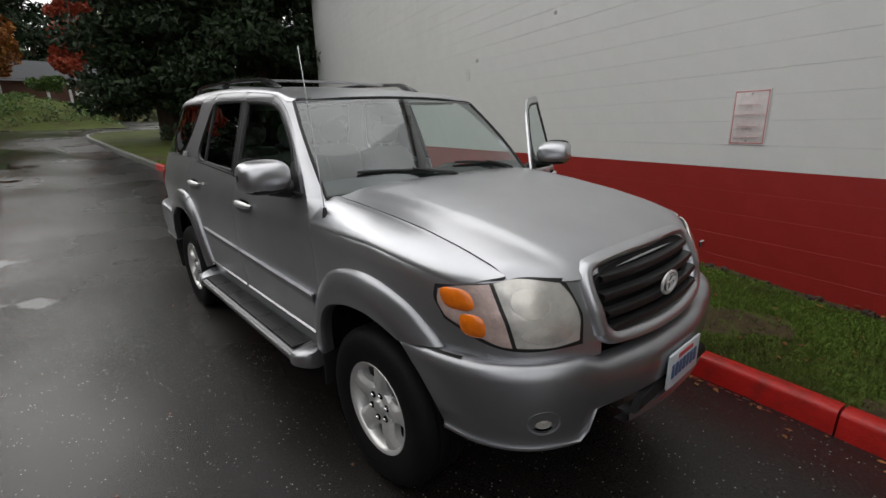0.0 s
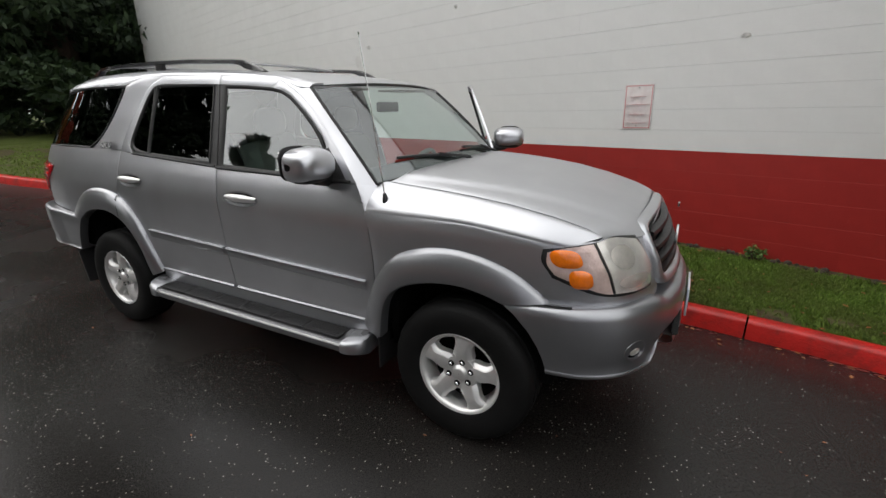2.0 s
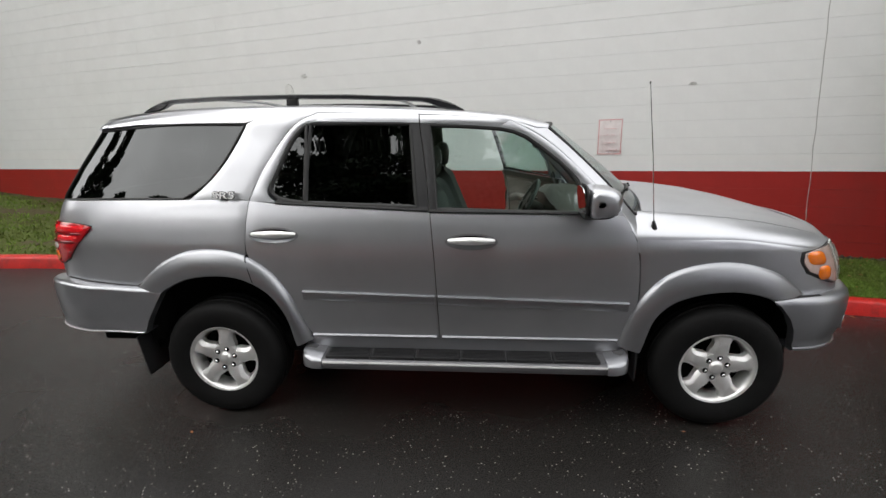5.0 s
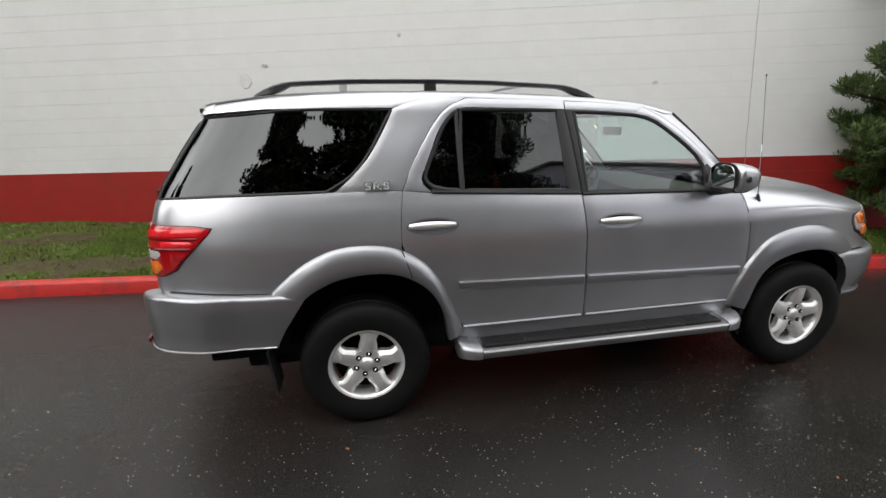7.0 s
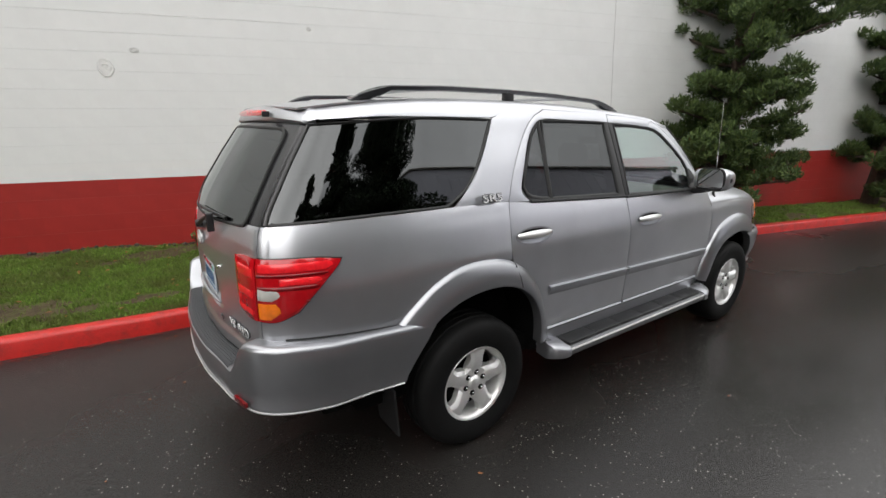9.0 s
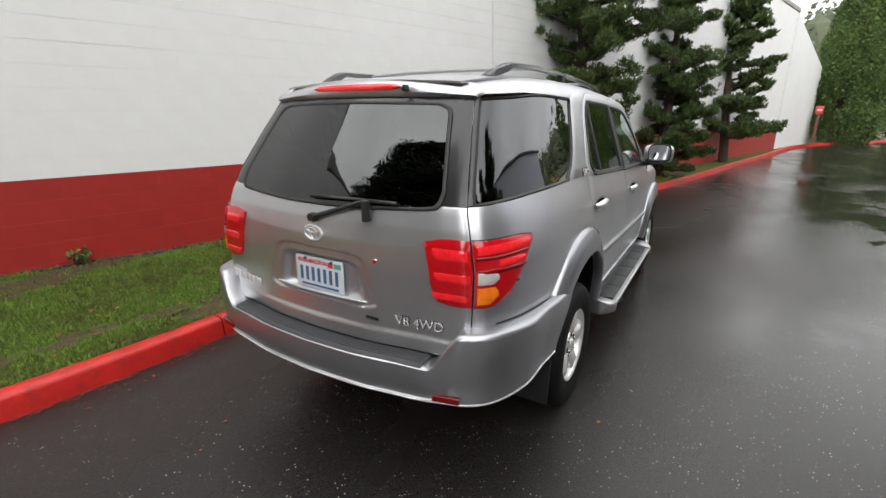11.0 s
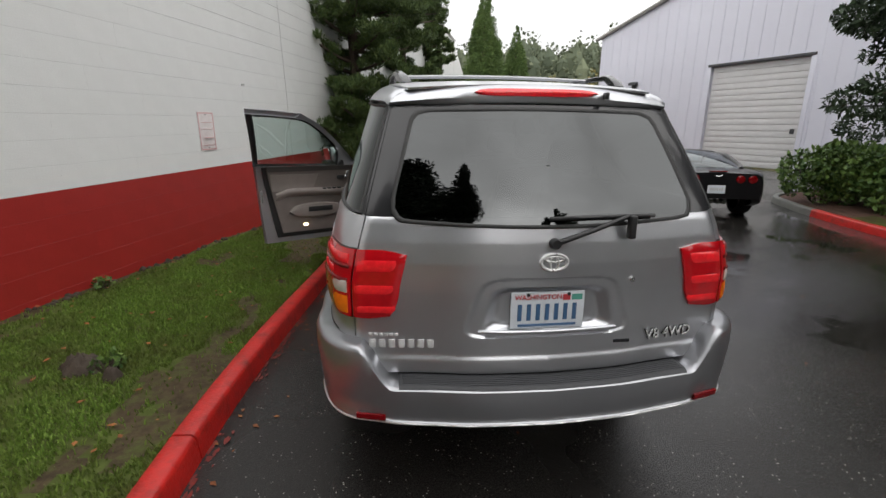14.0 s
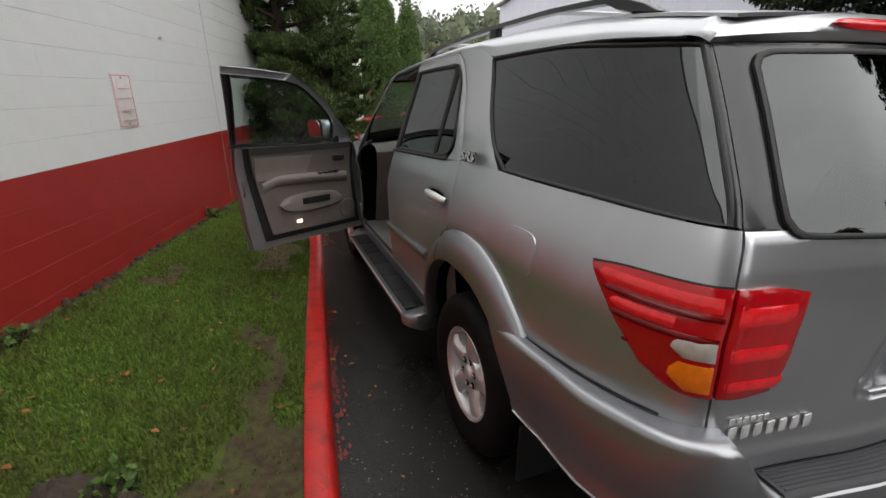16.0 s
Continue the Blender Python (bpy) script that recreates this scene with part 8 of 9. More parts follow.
def traffic_cone(at):
    """Orange road cone on its square foot."""
    c = tagged(empty("traffic_cone", at), "orange plastic traffic cone", "cone")
    part("foot", box(-0.18, -0.18, 0.0, 0.18, 0.18, 0.035, 0.01), M_ORANGE, c)
    part("cone", tube([(0, 0, 0.03), (0, 0, 0.35), (0, 0, 0.70), (0, 0, 0.71)], [0.13, 0.085, 0.032, 0.01], 16), M_ORANGE, c)
    part("collar", tube([(0, 0, 0.40), (0, 0, 0.52)], [0.082, 0.063], 16), M_PALEBOARD, c, "white reflective collar")


traffic_cone((-11.9, -25.3, road_z(-11.9, -25.3)))


def fire_post():
    """A red post with a small sign by the bend."""
    c = tagged(empty("sign_post", (-6.2, -31.4, 0.38)), "red-brown post with a small red and white sign", "sign")
    part("post", box(-0.08, -0.08, -0.3, 0.08, 0.08, 2.1, 0.02), M_TIMBER, c)
    b = part("board", box(-0.20, 0.082, 1.72, 0.20, 0.11, 2.18, 0.01), M_PLATERED, c, "red board")
    part("plain_bar", box(-0.13, 0.112, 1.90, 0.13, 0.12, 2.0), M_PALEBOARD, b)


fire_post()

# low island in front of the workshop's corner
ISLAND = [(-12.6, -24.9), (-11.6, -24.3), (-10.6, -22.4), (-9.6, -18.6), (-9.15, -15.8), (-9.5, -14.4), (-10.8, -14.0), (-13.2, -14.6)]
isl = tagged(empty("kerb_island"), "grey concrete kerb round the low island", "kerb", kind="structure")
i_pts = along(ISLAND, 0.35)
kerb_piece(i_pts, lambda x, y: road_z(-6, y), M_KERB_GREY, isl, side=-1)
bm = bmesh.new()
add_grid(bm, [[(x - 0.12, y, 0.10 + road_z(-6, y)), (0.5 * (x - 0.12 + wx), y, 0.17 + road_z(-6, y)), (wx, y, 0.16 + road_z(-6, y))] for x, y in i_pts for wx in [min(x - 0.15, -12.25 - 0.3225 * (y + 22.0) + 0.05)]])
tagged(part("island_bed", bm, M_MULCH), "dark mulch on the low island", "bed", kind="structure")
for k, (x, y, r, h) in enumerate(((-10.9, -19.6, 0.75, 0.75), (-10.3, -17.4, 0.7, 0.7), (-11.6, -21.4, 0.7, 0.65), (-11.9, -17.4, 0.6, 0.6))):
    shrub((x, y, 0.15 + road_z(-6, y)), r, r, h, 90 + k, "low rounded green shrub on the island", count=3000, size=0.12, group="shrubs on the island")


# ---------------------------------------------------------------- other vehicles
M_BLACKPAINT = material("black_paint", (0.005, 0.005, 0.006), 0.3, coat=0.25, vary=0.1, spec=0.3)
M_SILVER2 = material("light_silver_paint", (0.55, 0.55, 0.55), 0.3, 0.4, coat=0.8, vary=0.05)
M_BLUEPAINT = material("dark_blue_paint", (0.02, 0.03, 0.045), 0.3, coat=0.8, vary=0.1)
M_WHITEBOX = material("white_box_body", (0.74, 0.74, 0.72), 0.5, vary=0.05, scale=1.5)
M_PALEGLASS = glassy("hatch_glass", (0.30, 0.38, 0.40), 0.05)


def low_wheel(parent, at, r, w, side, alloy):
    """Road wheel with spokes; local y is the axle."""
    wh = empty("wheel", at, -90 if side < 0 else 90)
    wh.parent = parent
    prof = [(r * 0.70, -w * 0.46), (r * 0.80, -w * 0.52), (r * 0.94, -w * 0.48), (r, -w * 0.36), (r, w * 0.36), (r * 0.94, w * 0.48), (r * 0.7, w * 0.46)]
    bm = bmesh.new()
    add_grid(bm, [[(q * math.cos(k * math.tau / 36), y, q * math.sin(k * math.tau / 36)) for q, y in prof] for k in range(37)])
    part("tyre", bm, M_TYRE, wh)
    bm = bmesh.new()
    add_grid(bm, [[(q * math.cos(k * math.tau / 36), y, q * math.sin(k * math.tau / 36)) for q, y in [(r * 0.71, -w * 0.46), (r * 0.68, -w * 0.50), (r * 0.64, -w * 0.45), (r * 0.62, w * 0.1), (0.02, w * 0.12)]] for k in range(37)])
    for k in range(5):
        t = bmesh.new()
        add_grid(t, [[(h * q, y + b, z) for q, b in ((-1, 0.04), (-0.8, 0), (0.8, 0), (1, 0.04))] for h, y, z in ((0.035, -w * 0.36, 0.0), (0.03, -w * 0.40, r * 0.35), (0.045, -w * 0.45, r * 0.68))])
        bmesh.ops.transform(t, matrix=Matrix.Rotation(k * math.tau / 5, 4, "Y"), verts=t.verts)
        merge(bm, t)
    part("rim", bm, alloy, wh)
    return wh


def body_loft(rows_of, ys, deep=None):
    """Closed body shell through cross sections, right half mirrored."""
    bm = bmesh.new()
    rows = []
    for y in ys:
        half = rows_of(y)
        rows.append([(x, y, z) for x, z in half] + [(-x, y, z) for x, z in reversed(half[:-1])])
    vs = add_grid(bm, rows)
    bm.faces.new(list(reversed(vs[0])))
    bm.faces.new(vs[-1])
    bmesh.ops.recalc_face_normals(bm, faces=bm.faces)
    return bm


def black_coupe():
    """Low two-seat coupe. Local y runs from the tail to the nose."""
    car = tagged(empty("sports_coupe", (-5.21, -2.05, 0.0), 0), "low black sports coupe with round red tail lights, wet", "car")
    car.matrix_basis = pose(-5.62, -2.2, 0.0, 0, 0, math.degrees(math.atan2(-0.96, -0.28)) - 90)
    TOP = [(0, 0.88), (0.10, 0.915), (0.6, 0.93), (1.2, 0.93), (2.0, 0.88), (2.7, 0.88), (3.3, 0.85), (3.9, 0.72), (4.25, 0.58), (4.42, 0.46)]
    BOT = [(0, 0.40), (0.12, 0.30), (0.5, 0.20), (3.9, 0.17), (4.42, 0.24)]
    WID = [(0, 0.80), (0.08, 0.86), (0.35, 0.915), (0.9, 0.925), (1.8, 0.875), (2.5, 0.87), (3.2, 0.905), (3.8, 0.87), (4.2, 0.74), (4.42, 0.52)]
    arch = lambda y, c: max(0.0, 1 - ((y - c) / 0.40) ** 2) ** 0.5 * 0.40

    def section(y):
        w, t, b = tab(WID, y), tab(TOP, y), tab(BOT, y)
        lift = max(arch(y, 0.82), arch(y, 3.42))
        bb = max(b, 0.34 + lift - 0.02) if lift > 0.02 else b
        bb = min(bb, t - 0.16)
        h = t - bb
        return [(w * 0.80, bb + 0.0), (w * 0.98, bb + 0.01), (w, bb + h * 0.30), (w * 0.985, bb + h * 0.65), (w * 0.95, t - 0.05), (w * 0.86, t - 0.008), (w * 0.6, t + 0.004), (0, t + 0.012)]
    ys = sorted(set([0, 0.03, 0.08, 0.15, 0.25, 0.35] + [0.42 + 0.05 * k for k in range(17)] + [1.4, 1.7, 2.0, 2.3, 2.6, 2.9] + [3.02 + 0.05 * k for k in range(17)] + [3.9, 4.05, 4.18, 4.28, 4.36, 4.42]))
    part("body", body_loft(section, ys), M_BLACKPAINT, car, "black painted body", smooth=40)
    CAB = [(0.62, 0.935, 0.64, 0.62), (0.95, 1.06, 0.71, 0.60), (1.3, 1.165, 0.74, 0.57), (1.65, 1.225, 0.75, 0.55), (1.95, 1.235, 0.75, 0.54), (2.25, 1.195, 0.74, 0.54), (2.55, 1.06, 0.72, 0.56), (2.82, 0.90, 0.68, 0.60)]

    def ring(k, grow=0.0):
        y, z, wb, wt = CAB[k]
        zb = tab(TOP, y) - 0.02
        return [(wb + grow, y, zb), (wb * 0.97 + wt * 0.03 + grow, y, zb + (z - zb) * 0.4), (wt * 0.75 + wb * 0.25 + grow, y, zb + (z - zb) * 0.85), (wt * 0.9, y, z - 0.01 + grow), (0, y, z + 0.018 + grow)]

    def full(k, grow=0.0):
        r = ring(k, grow)
        return r + [(-x, y, z) for x, y, z in reversed(r[:-1])]
    bm = bmesh.new()
    add_grid(bm, [full(k) for k in range(4)])
    part("hatch_glass", bm, M_PALEGLASS, car, "wide curved rear glass", smooth=60).visible_shadow = False
    bm = bmesh.new()
    add_grid(bm, [full(k) for k in range(3, 8)])
    part("cabin_glass", bm, M_PALEGLASS, car, "side and front glass", smooth=60).visible_shadow = False
    bm = bmesh.new()
    add_grid(bm, [[p for p in full(k, 0.006)][2:7] for k in (3, 4, 5)])
    part("roof", bm, M_BLACKPAINT, car, smooth=60)
    for sgn in (-1, 1):
        part("roof_pillar", tube([(sgn * x, y, z) for x, y, z in [ring(0, 0.008)[1], ring(1, 0.008)[1], ring(2, 0.008)[2], ring(3, 0.008)[2]]], [0.05, 0.06, 0.06, 0.03], 8), M_BLACKPAINT, car, smooth=60)
        part("screen_pillar", tube([(sgn * x, y, z) for x, y, z in [ring(7, 0.006)[1], ring(6, 0.006)[2], ring(5, 0.006)[2], ring(3, 0.006)[2]]], [0.03, 0.03, 0.025, 0.03], 8), M_BLACKPAINT, car, smooth=60)
        for yc in (0.82, 3.42):
            low_wheel(car, (sgn * 0.80, yc, 0.335), 0.335, 0.26, sgn, M_CHROME)
        part("door_mirror", box(sgn * 0.98 - 0.09, 2.42, 0.93, sgn * 0.98 + 0.09, 2.52, 1.04, 0.03), M_BLACKPAINT, car)
        for x in (0.40, 0.61):
            bm = bmesh.new()
            add_grid(bm, [[(sgn * x + r * math.cos(t), yo, 0.775 + r * 0.92 * math.sin(t)) for t in [k * math.tau / 24 for k in range(25)]] for r, yo in ((0.082, 0.012), (0.078, -0.012), (0.060, -0.018), (0.03, -0.020), (0.002, -0.020))])
            part("tail_lamp", bm, M_REDDARK, car, "round red tail lamp", smooth=50)
        for x in (0.06, 0.17):
            part("exhaust", tube([(sgn * x, 0.2, 0.34), (sgn * x, 0.0, 0.34), (sgn * x, -0.015, 0.34)], [0.042, 0.045, 0.040], 12), M_CHROME, car)
    plate = part("rear_plate", box(-0.155, -0.012, 0.50, 0.155, 0.004, 0.655, 0.003), M_PLATE, car, "white number plate")
    for k in range(6):
        part("plate_bar", box(-0.115 + 0.04 * k, -0.0155, 0.55, -0.115 + 0.04 * k + 0.026, -0.0115, 0.61), M_PALEBOARD, plate)
    bm = bmesh.new()
    add_tube(bm, [(-0.07, -0.008, 0.845), (0, -0.010, 0.82), (0.07, -0.008, 0.845)], 0.008, 6)
    part("badge", bm, M_CHROME, car)
    part("stop_lamp", box(-0.16, 0.02, 0.905, 0.16, 0.05, 0.922, 0.004), M_REDDARK, car)
    return car


black_coupe()


def far_car(name, label, at, rz, paint, length, high, wide, hood, deck, category="car"):
    """A plain road car with body, cabin glass, roof and wheels. Local y runs from tail to nose."""
    car = tagged(empty(name), label, category)
    car.matrix_basis = pose(*at, 0, 0, rz)
    belt = high * 0.58

    def section(y):
        e = min(1.0, min(y, length - y) / 0.35 + 0.25)
        w = wide / 2 * (0.86 + 0.14 * min(1.0, min(y, length - y) / 0.3))
        t = belt * (0.80 + 0.20 * e) if y > length - 0.6 else belt * (0.9 + 0.1 * e)
        b = 0.30
        for c in (0.8, length - 0.85):
            b = max(b, 0.28 + 0.40 * max(0.0, 1 - ((y - c) / 0.42) ** 2) ** 0.5)
        b = min(b, t - 0.12)
        return [(w * 0.9, b), (w, b + 0.05), (w, t * 0.7 + b * 0.3), (w * 0.97, t - 0.04), (w * 0.9, t), (0, t + 0.02)]
    ys = [length * k / 40 for k in range(41)]
    part("body", body_loft(section, ys), paint, car, smooth=40)
    c0, c1 = deck, length - hood
    sec = [(c0, belt, 0.86), (c0 + 0.28, high - 0.06, 0.74), (c0 + 0.7, high, 0.72), (c1 - 1.0, high, 0.72), (c1 - 0.65, high - 0.05, 0.73), (c1, belt, 0.84)]
    bm = bmesh.new()
    add_grid(bm, [[(wide / 2 * 0.92, y, belt - 0.01), (wide / 2 * w, y, z - 0.02), (0, y, z + 0.02), (-wide / 2 * w, y, z - 0.02), (-wide / 2 * 0.92, y, belt - 0.01)] for y, z, w in sec])
    part("cabin_glass", bm, M_GLOSSBLACK, car, "dark windows", smooth=50)
    bm = bmesh.new()
    add_grid(bm, [[(wide / 2 * w * q, y, z + 0.012 + 0.02 * (1 - q * q)) for q in (-1.02, -0.9, 0, 0.9, 1.02)] for y, z, w in sec[1:5]])
    part("roof", bm, paint, car, smooth=50)
    for sgn in (-1, 1):
        for y0, y1 in ((c0 + 0.05, c0 + 0.3), (c0 + 1.0, c0 + 1.0), (c1 - 0.05, c1 - 0.75)):
            part("roof_pillar", tube([(sgn * wide / 2 * 0.925, y0, belt), (sgn * wide / 2 * 0.735, y1, high - 0.03)], 0.035, 6), paint, car)
        for yc in (0.8, length - 0.85):
            low_wheel(car, (sgn * (wide / 2 - 0.12), yc, 0.32), 0.32, 0.22, sgn, M_ALLOY)
        part("tail_lamp", box(sgn * (wide / 2 - 0.16) - 0.09, -0.012, belt - 0.24, sgn * (wide / 2 - 0.16) + 0.09, 0.03, belt - 0.06, 0.01), M_REDLENS, car)
        part("head_lamp", box(sgn * (wide / 2 - 0.3) - 0.14, length - 0.03, belt * 0.72, sgn * (wide / 2 - 0.3) + 0.14, length + 0.012, belt * 0.72 + 0.14, 0.01), M_CLEARLENS, car)
    part("bumper", box(-wide / 2 * 0.86, -0.06, 0.36, wide / 2 * 0.86, 0.05, 0.55, 0.03), M_BLACK, car)
    part("bumper", box(-wide / 2 * 0.86, length - 0.05, 0.34, wide / 2 * 0.86, length + 0.06, 0.52, 0.03), M_BLACK, car)
    return car


far_car("estate_car", "light silver estate car parked by the garage opening", (-15.2, -45.3, road_z(-17, -45)), 71, M_SILVER2, 4.4, 1.55, 1.75, 1.25, 0.25)
far_car("estate_car", "dark blue car parked beside the delivery truck", (-17.6, -37.0, road_z(-18, -38)), 160, M_BLUEPAINT, 4.6, 1.6, 1.8, 1.2, 0.2)
far_car("estate_car", "dark car parked in the far yard", (-15.3, -34.4, road_z(-16, -35)), 165, M_BLUEPAINT, 4.5, 1.5, 1.8, 1.2, 0.2)


def box_truck():
    """Delivery truck seen from its white box body."""
    c = tagged(empty("delivery_truck", (-22.0, -47.5, road_z(-22, -47)), 20), "white box delivery truck in the far yard", "truck")
    part("box_body", box(-1.2, -2.6, 0.9, 1.2, 2.6, 3.2, 0.05), M_WHITEBOX, c)
    part("chassis", box(-0.9, -2.5, 0.5, 0.9, 4.2, 0.85, 0.03), M_UNDER, c)
    part("cab", prism([(-1.0, 0.6), (1.0, 0.6), (1.0, 1.6), (0.85, 2.4), (-0.85, 2.4), (-1.0, 1.6)], 1.5, 0.06), M_WHITEBOX, c).location = (0, 2.7, 0)
    for sgn in (-1, 1):
        for yc in (-1.6, 3.4):
            low_wheel(c, (sgn * 0.95, yc, 0.42), 0.42, 0.28, sgn, M_STEEL)


box_truck()


# ---------------------------------------------------------------- far buildings and woods
def cream_garage():
    """Gabled shed with a dark open bay."""
    b = tagged(empty("garage_building", (-21.7, -55.0, 0.5), 0), "cream gabled garage with a dark open bay", "building")
    # local x toward the gable's middle
    out = [(0, -0.6), (1.6, -0.6), (1.6, 3.1), (5.6, 3.1), (5.6, -0.6), (10.5, -0.6), (10.5, 4.5), (5.2, 6.3), (0, 4.5)]
    part("wall", prism(out, 0.25), M_CREAM, b)
    part("open_bay", box(1.5, 0.05 - 3.0, -0.6, 5.7, -2.9, 3.2), M_DARKHOLE, b, "dark open bay")
    part("bay_floor", box(1.5, -2.95, -0.1, 5.7, -0.02, 0.0), M_DARKHOLE, b)
    part("bay_ceiling", box(1.5, -2.95, 3.1, 5.7, -0.3, 3.2), M_DARKHOLE, b)
    part("door_edge", box(2.0, -0.35, 2.2, 4.2, -0.32, 2.32), M_PALEBOARD, b)
    part("side_wall", box(-0.0, -12, -0.6, 0.25, -0.01, 4.5), M_CREAM, b)
    r = prism([(-0.3, 4.45), (5.2, 6.35), (10.8, 4.45), (10.8, 4.62), (5.2, 6.52), (-0.3, 4.62)], 12.4)
    bmesh.ops.translate(r, vec=(0, -12, 0), verts=r.verts)
    part("roof", r, M_ROOF, b, "grey roof")
    part("verge_board", tube([(-0.3, 0.3, 4.55), (5.2, 0.3, 6.42), (10.8, 0.3, 4.55)], 0.09, 5), M_CREAM, b)


cream_garage()


def low_house():
    """Single-storey house with a wide dark roof, dark walls, white posts."""
    b = tagged(empty("low_house", (-6.0, 52.0, 3.2), 0), "low house with a dark shingle roof and white posts", "house")
    part("wall", box(-6, 0, -1.5, 10.4, 6, 2.2), M_TIMBER, b, "dark brown timber walls")
    r = prism([(-0.8, 2.0), (7.2, 2.0), (5.2, 3.8), (1.4, 3.8)], 18.5)
    bmesh.ops.transform(r, matrix=Matrix.Translation((-7, 7.0, 0)) @ Matrix.Rotation(-math.pi / 2, 4, "Z") , verts=r.verts)
    part("roof", r, M_ROOF, b, "dark grey shingle roof")
    for x in (-5.5, -2.5, 0.5, 3.5, 6.5, 8.0, 10.0):
        part("post", box(x - 0.10, -0.65, -1.5, x + 0.10, -0.5, 2.0, 0.01), M_WHITEBOX, b, "white post")
    for x in (-4.5, -1.2, 2.0):
        w = part("window", box(x, -0.05, 0.3, x + 1.6, 0.02, 1.6, 0.01), M_WHITEBOX, b)
        part("pane", box(x + 0.1, -0.065, 0.4, x + 1.5, -0.045, 1.5), M_GLOSSBLACK, w)
    part("door", box(8.4, -0.05, -1.0, 9.6, 0.02, 1.3, 0.01), M_WHITEBOX, b)


low_house()


def mound():
    """Grassy bank with ivy in front of the house."""
    bm = bmesh.new()
    rows = []
    for j in range(14):
        v = j / 13
        y = 34.5 + 11.5 * v
        rows.append([(x, y + 0.05 * (x + 6), road_z(-2, 34) + 0.02 + 2.2 * math.sin(min(1, v * 1.5) * math.pi / 2) ** 1.3 * min(1, max(0, (3.6 + 0.05 * j - x) / 5.0)) ** 0.5 + 0.12 * noise.noise(Vector((x * 0.6, y * 0.6, 0)))) for x in [-16 + 0.6 * k for k in range(34)]])
    add_grid(bm, rows)
    tagged(part("bank", bm, M_SOIL, smooth=80), "green planted bank across the road", "bank", kind="structure")
    rnd = random.Random(2)
    cs = [(rnd.uniform(-15, 3.0), rnd.uniform(35.5, 45), 0) for _ in range(160)]
    cs = [(x, y, road_z(-2, 34) + 0.1 + 2.2 * math.sin(min(1, (y - 34.5) / 11.5 * 1.5) * math.pi / 2) ** 1.3 * min(1, max(0, (3.6 - x) / 5.0)) ** 0.5) for x, y, _ in cs]
    ob = leaf_cloud("ivy", M_SHRUB, None, cs, [rnd.uniform(0.4, 0.8) for _ in cs], 16000, 0.16, 3, flat=0.35)
    tagged(ob, "leafy ground cover over the bank", "ground cover", kind="stuff")
    shrub((0.6, 45.5, 4.0), 1.6, 1.2, 1.1, 99, "rounded green shrub on the bank", count=2500, size=0.2)


mound()


def broadleaf(at, height, wide, seed, label, mat, count=9000, size=0.35):
    """A street tree: slim trunk forking into limbs, loose uneven crown."""
    rnd = random.Random(seed)
    tree = tagged(empty("street_tree", at), label, "tree")
    bm = bmesh.new()
    add_tube(bm, [(0, 0, -0.3), (0.05, 0, height * 0.3), (0, 0.1, height * 0.75)], [0.16, 0.12, 0.03], 8)
    cs, rs = [], []
    for k in range(34):
        u = rnd.uniform(0.3, 1.0)
        a = rnd.uniform(0, math.tau)
        r = wide / 2 * math.sin(min(1, (1.12 - u) / 0.7) * math.pi / 2) * rnd.uniform(0.3, 1.0)
        c = Vector((math.cos(a) * r, math.sin(a) * r, height * u))
        add_tube(bm, [(0, 0, height * u * 0.7), c], [0.05, 0.01], 4, False)
        cs.append(tuple(c))
        rs.append(rnd.uniform(0.10, 0.2) * wide)
    part("trunk", bm, M_BARK, tree)
    leaf_cloud("crown", mat, tree, cs, rs, count, size, seed, flat=0.8, aspect=1.6)
    return tree


M_ORANGELEAF = leafy("orange_leaves", (0.26, 0.085, 0.02), (0.42, 0.20, 0.04))
M_REDLEAF = leafy("red_leaves", (0.25, 0.035, 0.02), (0.42, 0.09, 0.04))
broadleaf((-3.2, 47.5, 3.2), 8.5, 6.2, 71, "autumn tree with orange and yellow leaves", M_ORANGELEAF)
broadleaf((2.6, 46.5, 2.2), 11.5, 3.6, 72, "slim autumn tree with red leaves", M_REDLEAF, 6000)
broadleaf((-9.5, 46.5, 3.2), 9.0, 6.0, 73, "autumn tree with red and orange leaves", M_REDLEAF)


def fill_crowns(me, centres, radii, seed):
    """Adds a lumpy heart inside each crown of a leaf cloud, so that little sky shows through."""
    t = bmesh.new()
    bmesh.ops.create_icosphere(t, subdivisions=1, radius=1.0)
    t.verts.index_update()
    ball = np.array([v.co[:] for v in t.verts])
    tris = np.array([[v.index for v in f.verts] for f in t.faces])
    t.free()
    rnd = np.random.RandomState(seed)
    verts = [v.co[:] for v in me.vertices]
    faces = [tuple(f.vertices) for f in me.polygons]
    mats = list(me.materials)
    for c, r in zip(centres, radii):
        lump = 0.55 + 0.28 * rnd.rand(len(ball), 1)
        faces += (tris + len(verts)).tolist()
        verts += (np.array(c) + ball * np.array(r) * lump).tolist()
    me.clear_geometry()
    me.from_pydata(verts, [], faces)
    if not me.materials:
        for m in mats:
            me.materials.append(m)


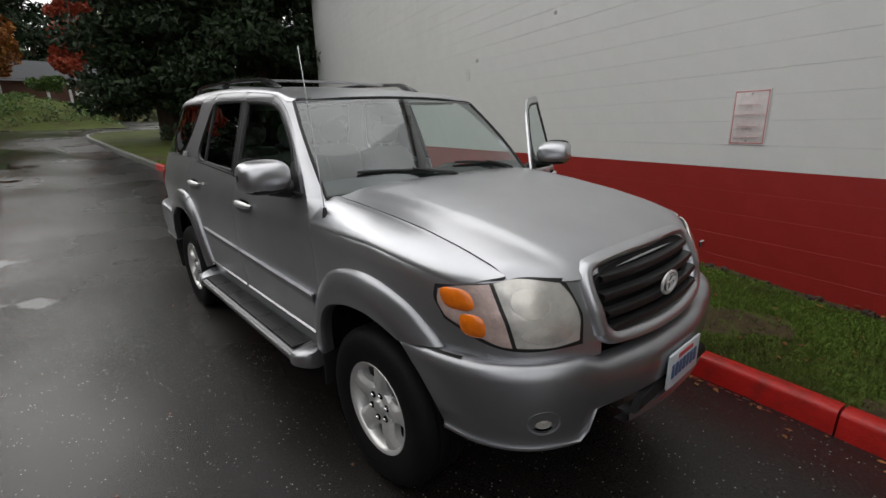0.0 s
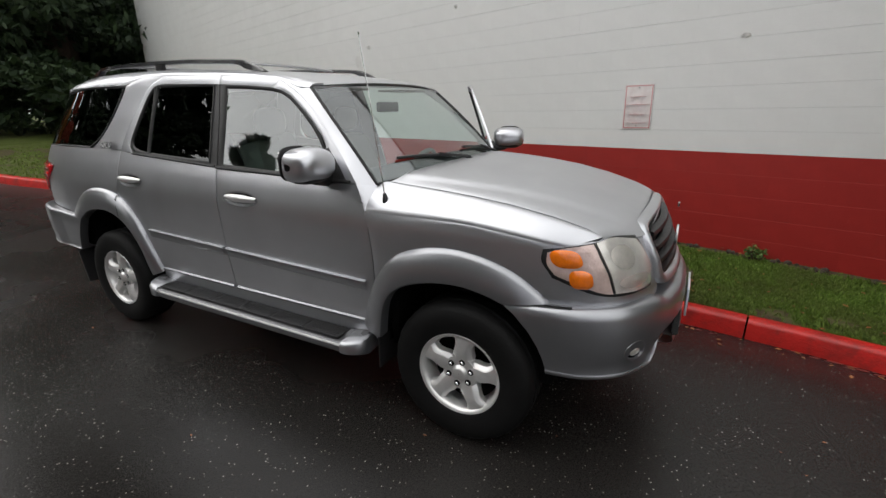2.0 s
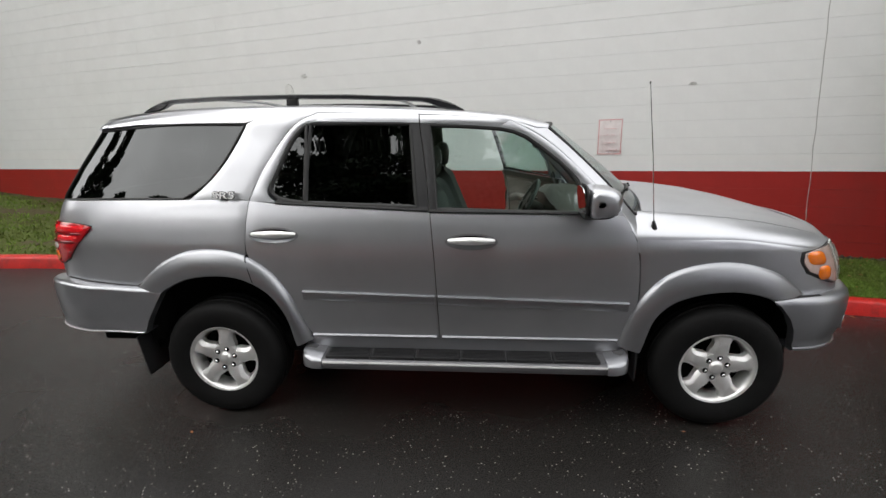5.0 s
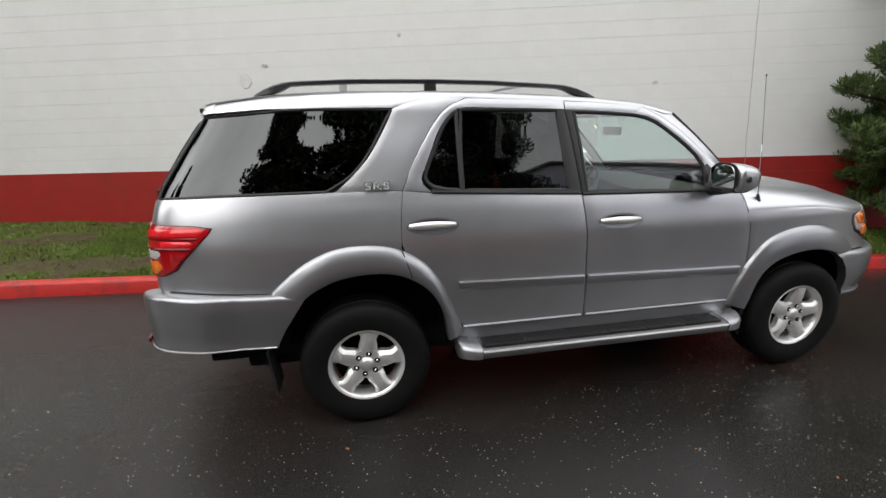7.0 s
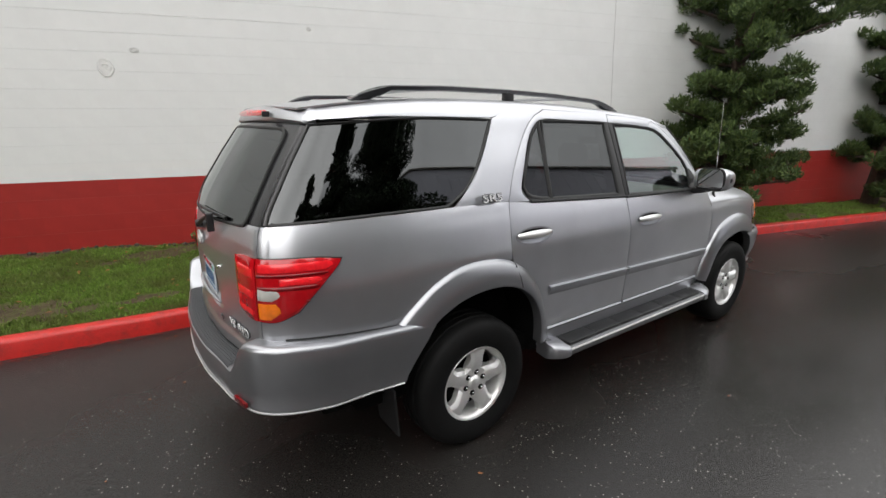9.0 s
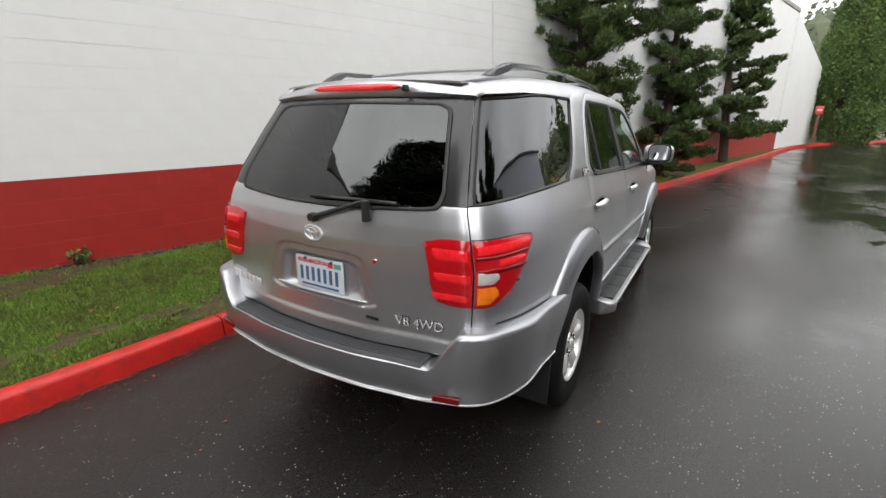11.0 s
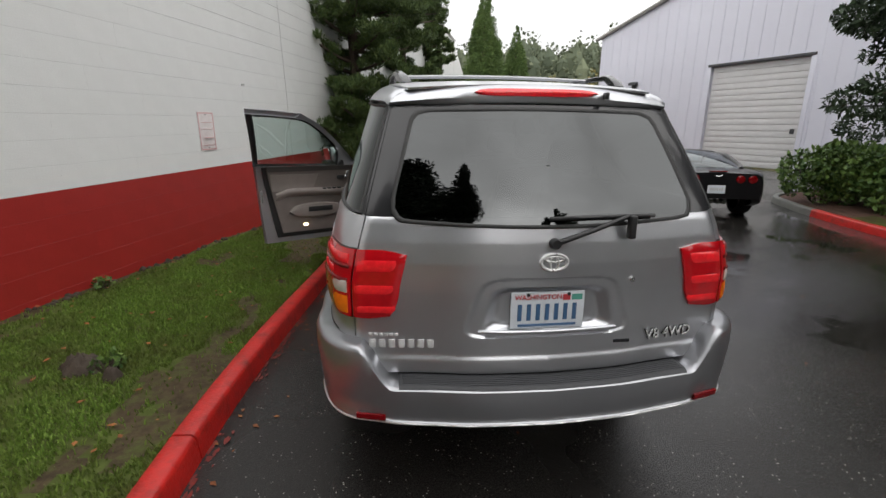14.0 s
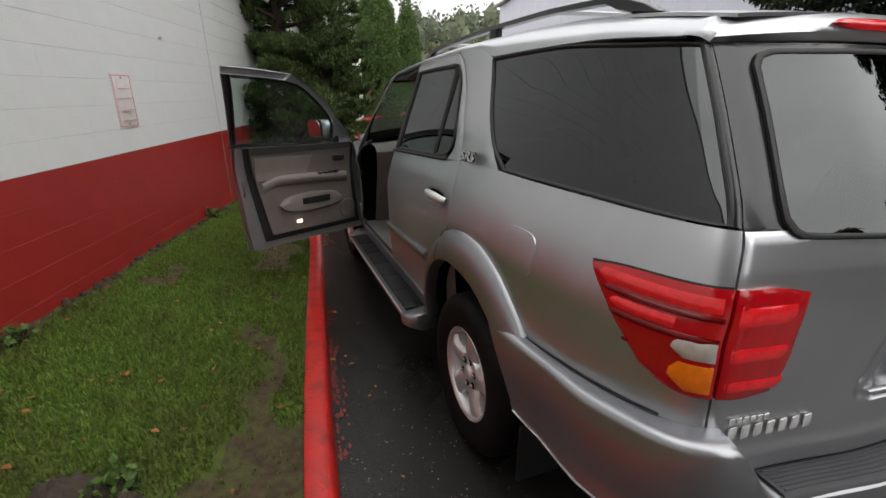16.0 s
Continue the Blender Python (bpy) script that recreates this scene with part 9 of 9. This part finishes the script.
def woods():
    """Wooded slopes all round, far off: crowns heaped over a rising bank."""
    # green and dark leaf colours are lightened to carry the haze of distance
    kinds = [("far_woods_green", leafy("far_green_hazed", (0.16, 0.175, 0.09), (0.26, 0.26, 0.13), 0.9, 0.1), "green wooded slope, distance haze mixed into its leaf colour", 31),
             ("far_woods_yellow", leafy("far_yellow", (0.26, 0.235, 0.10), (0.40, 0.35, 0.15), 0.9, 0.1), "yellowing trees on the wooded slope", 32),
             ("far_woods_dark", leafy("far_dark_hazed", (0.095, 0.115, 0.08), (0.16, 0.18, 0.115), 0.9, 0.1), "dark conifers on the wooded slope, haze mixed into their colour", 33)]
    for name, mat, label, seed in kinds:
        rnd = random.Random(seed)
        cs, rs = [], []
        for k in range(330):
            a = rnd.uniform(3.95, 5.15) if k % 8 < 4 else rnd.uniform(1.25, 2.1) if k % 8 < 6 else rnd.uniform(2.1, 3.95)
            ca, sa = math.cos(a), math.sin(a)
            back = rnd.random()
            rad = 82 + 60 * back
            # high hill toward -y, lower toward -x, woods behind the house toward +y
            rise = 9.5 * max(0.0, -sa) ** 1.5 + 8 * max(0.0, sa) + 4
            h = rise * back ** 0.8 + rnd.uniform(2, 6)
            if name == "far_woods_yellow" and back > 0.45:
                continue
            if name == "far_woods_dark":
                h += rnd.uniform(2, 7)
            r = rnd.uniform(2.6, 4.6)
            cs.append((ca * rad - 5, sa * rad, h))
            rs.append((r * 0.7, r * 0.7, r * 1.5) if name == "far_woods_dark" else (r, r, r * 0.85))
            if h > 6:
                cs.append((ca * rad - 5, sa * rad, h - 4))
                rs.append((r * 1.2, r * 1.2, r * 1.2))
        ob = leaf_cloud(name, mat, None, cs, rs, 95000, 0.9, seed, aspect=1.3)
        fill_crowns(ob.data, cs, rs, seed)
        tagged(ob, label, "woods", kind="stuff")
    bm = bmesh.new()
    rows = []
    for k in range(73):
        a = k * math.tau / 72
        rise = 9.5 * max(0.0, -math.sin(a)) ** 1.5 + 8 * max(0.0, math.sin(a)) + 4
        rows.append([(math.cos(a) * r - 5, math.sin(a) * r, z) for r, z in ((80, -0.5), (90, rise * 0.3 + 2), (115, rise * 0.7 + 3), (145, rise + 3), (220, rise * 0.6), (400, -3))])
    add_grid(bm, rows)
    tagged(part("far_slope", bm, M_HILLSOIL, smooth=80), "dark green wooded slope in the distance", "hill", kind="structure")


M_HILLSOIL = material("hill_ground", (0.055, 0.065, 0.04), 0.9, vary=0.3, scale=0.2, stain=(0.09, 0.08, 0.04), stain_scale=0.05)
woods()


lay_blocks()
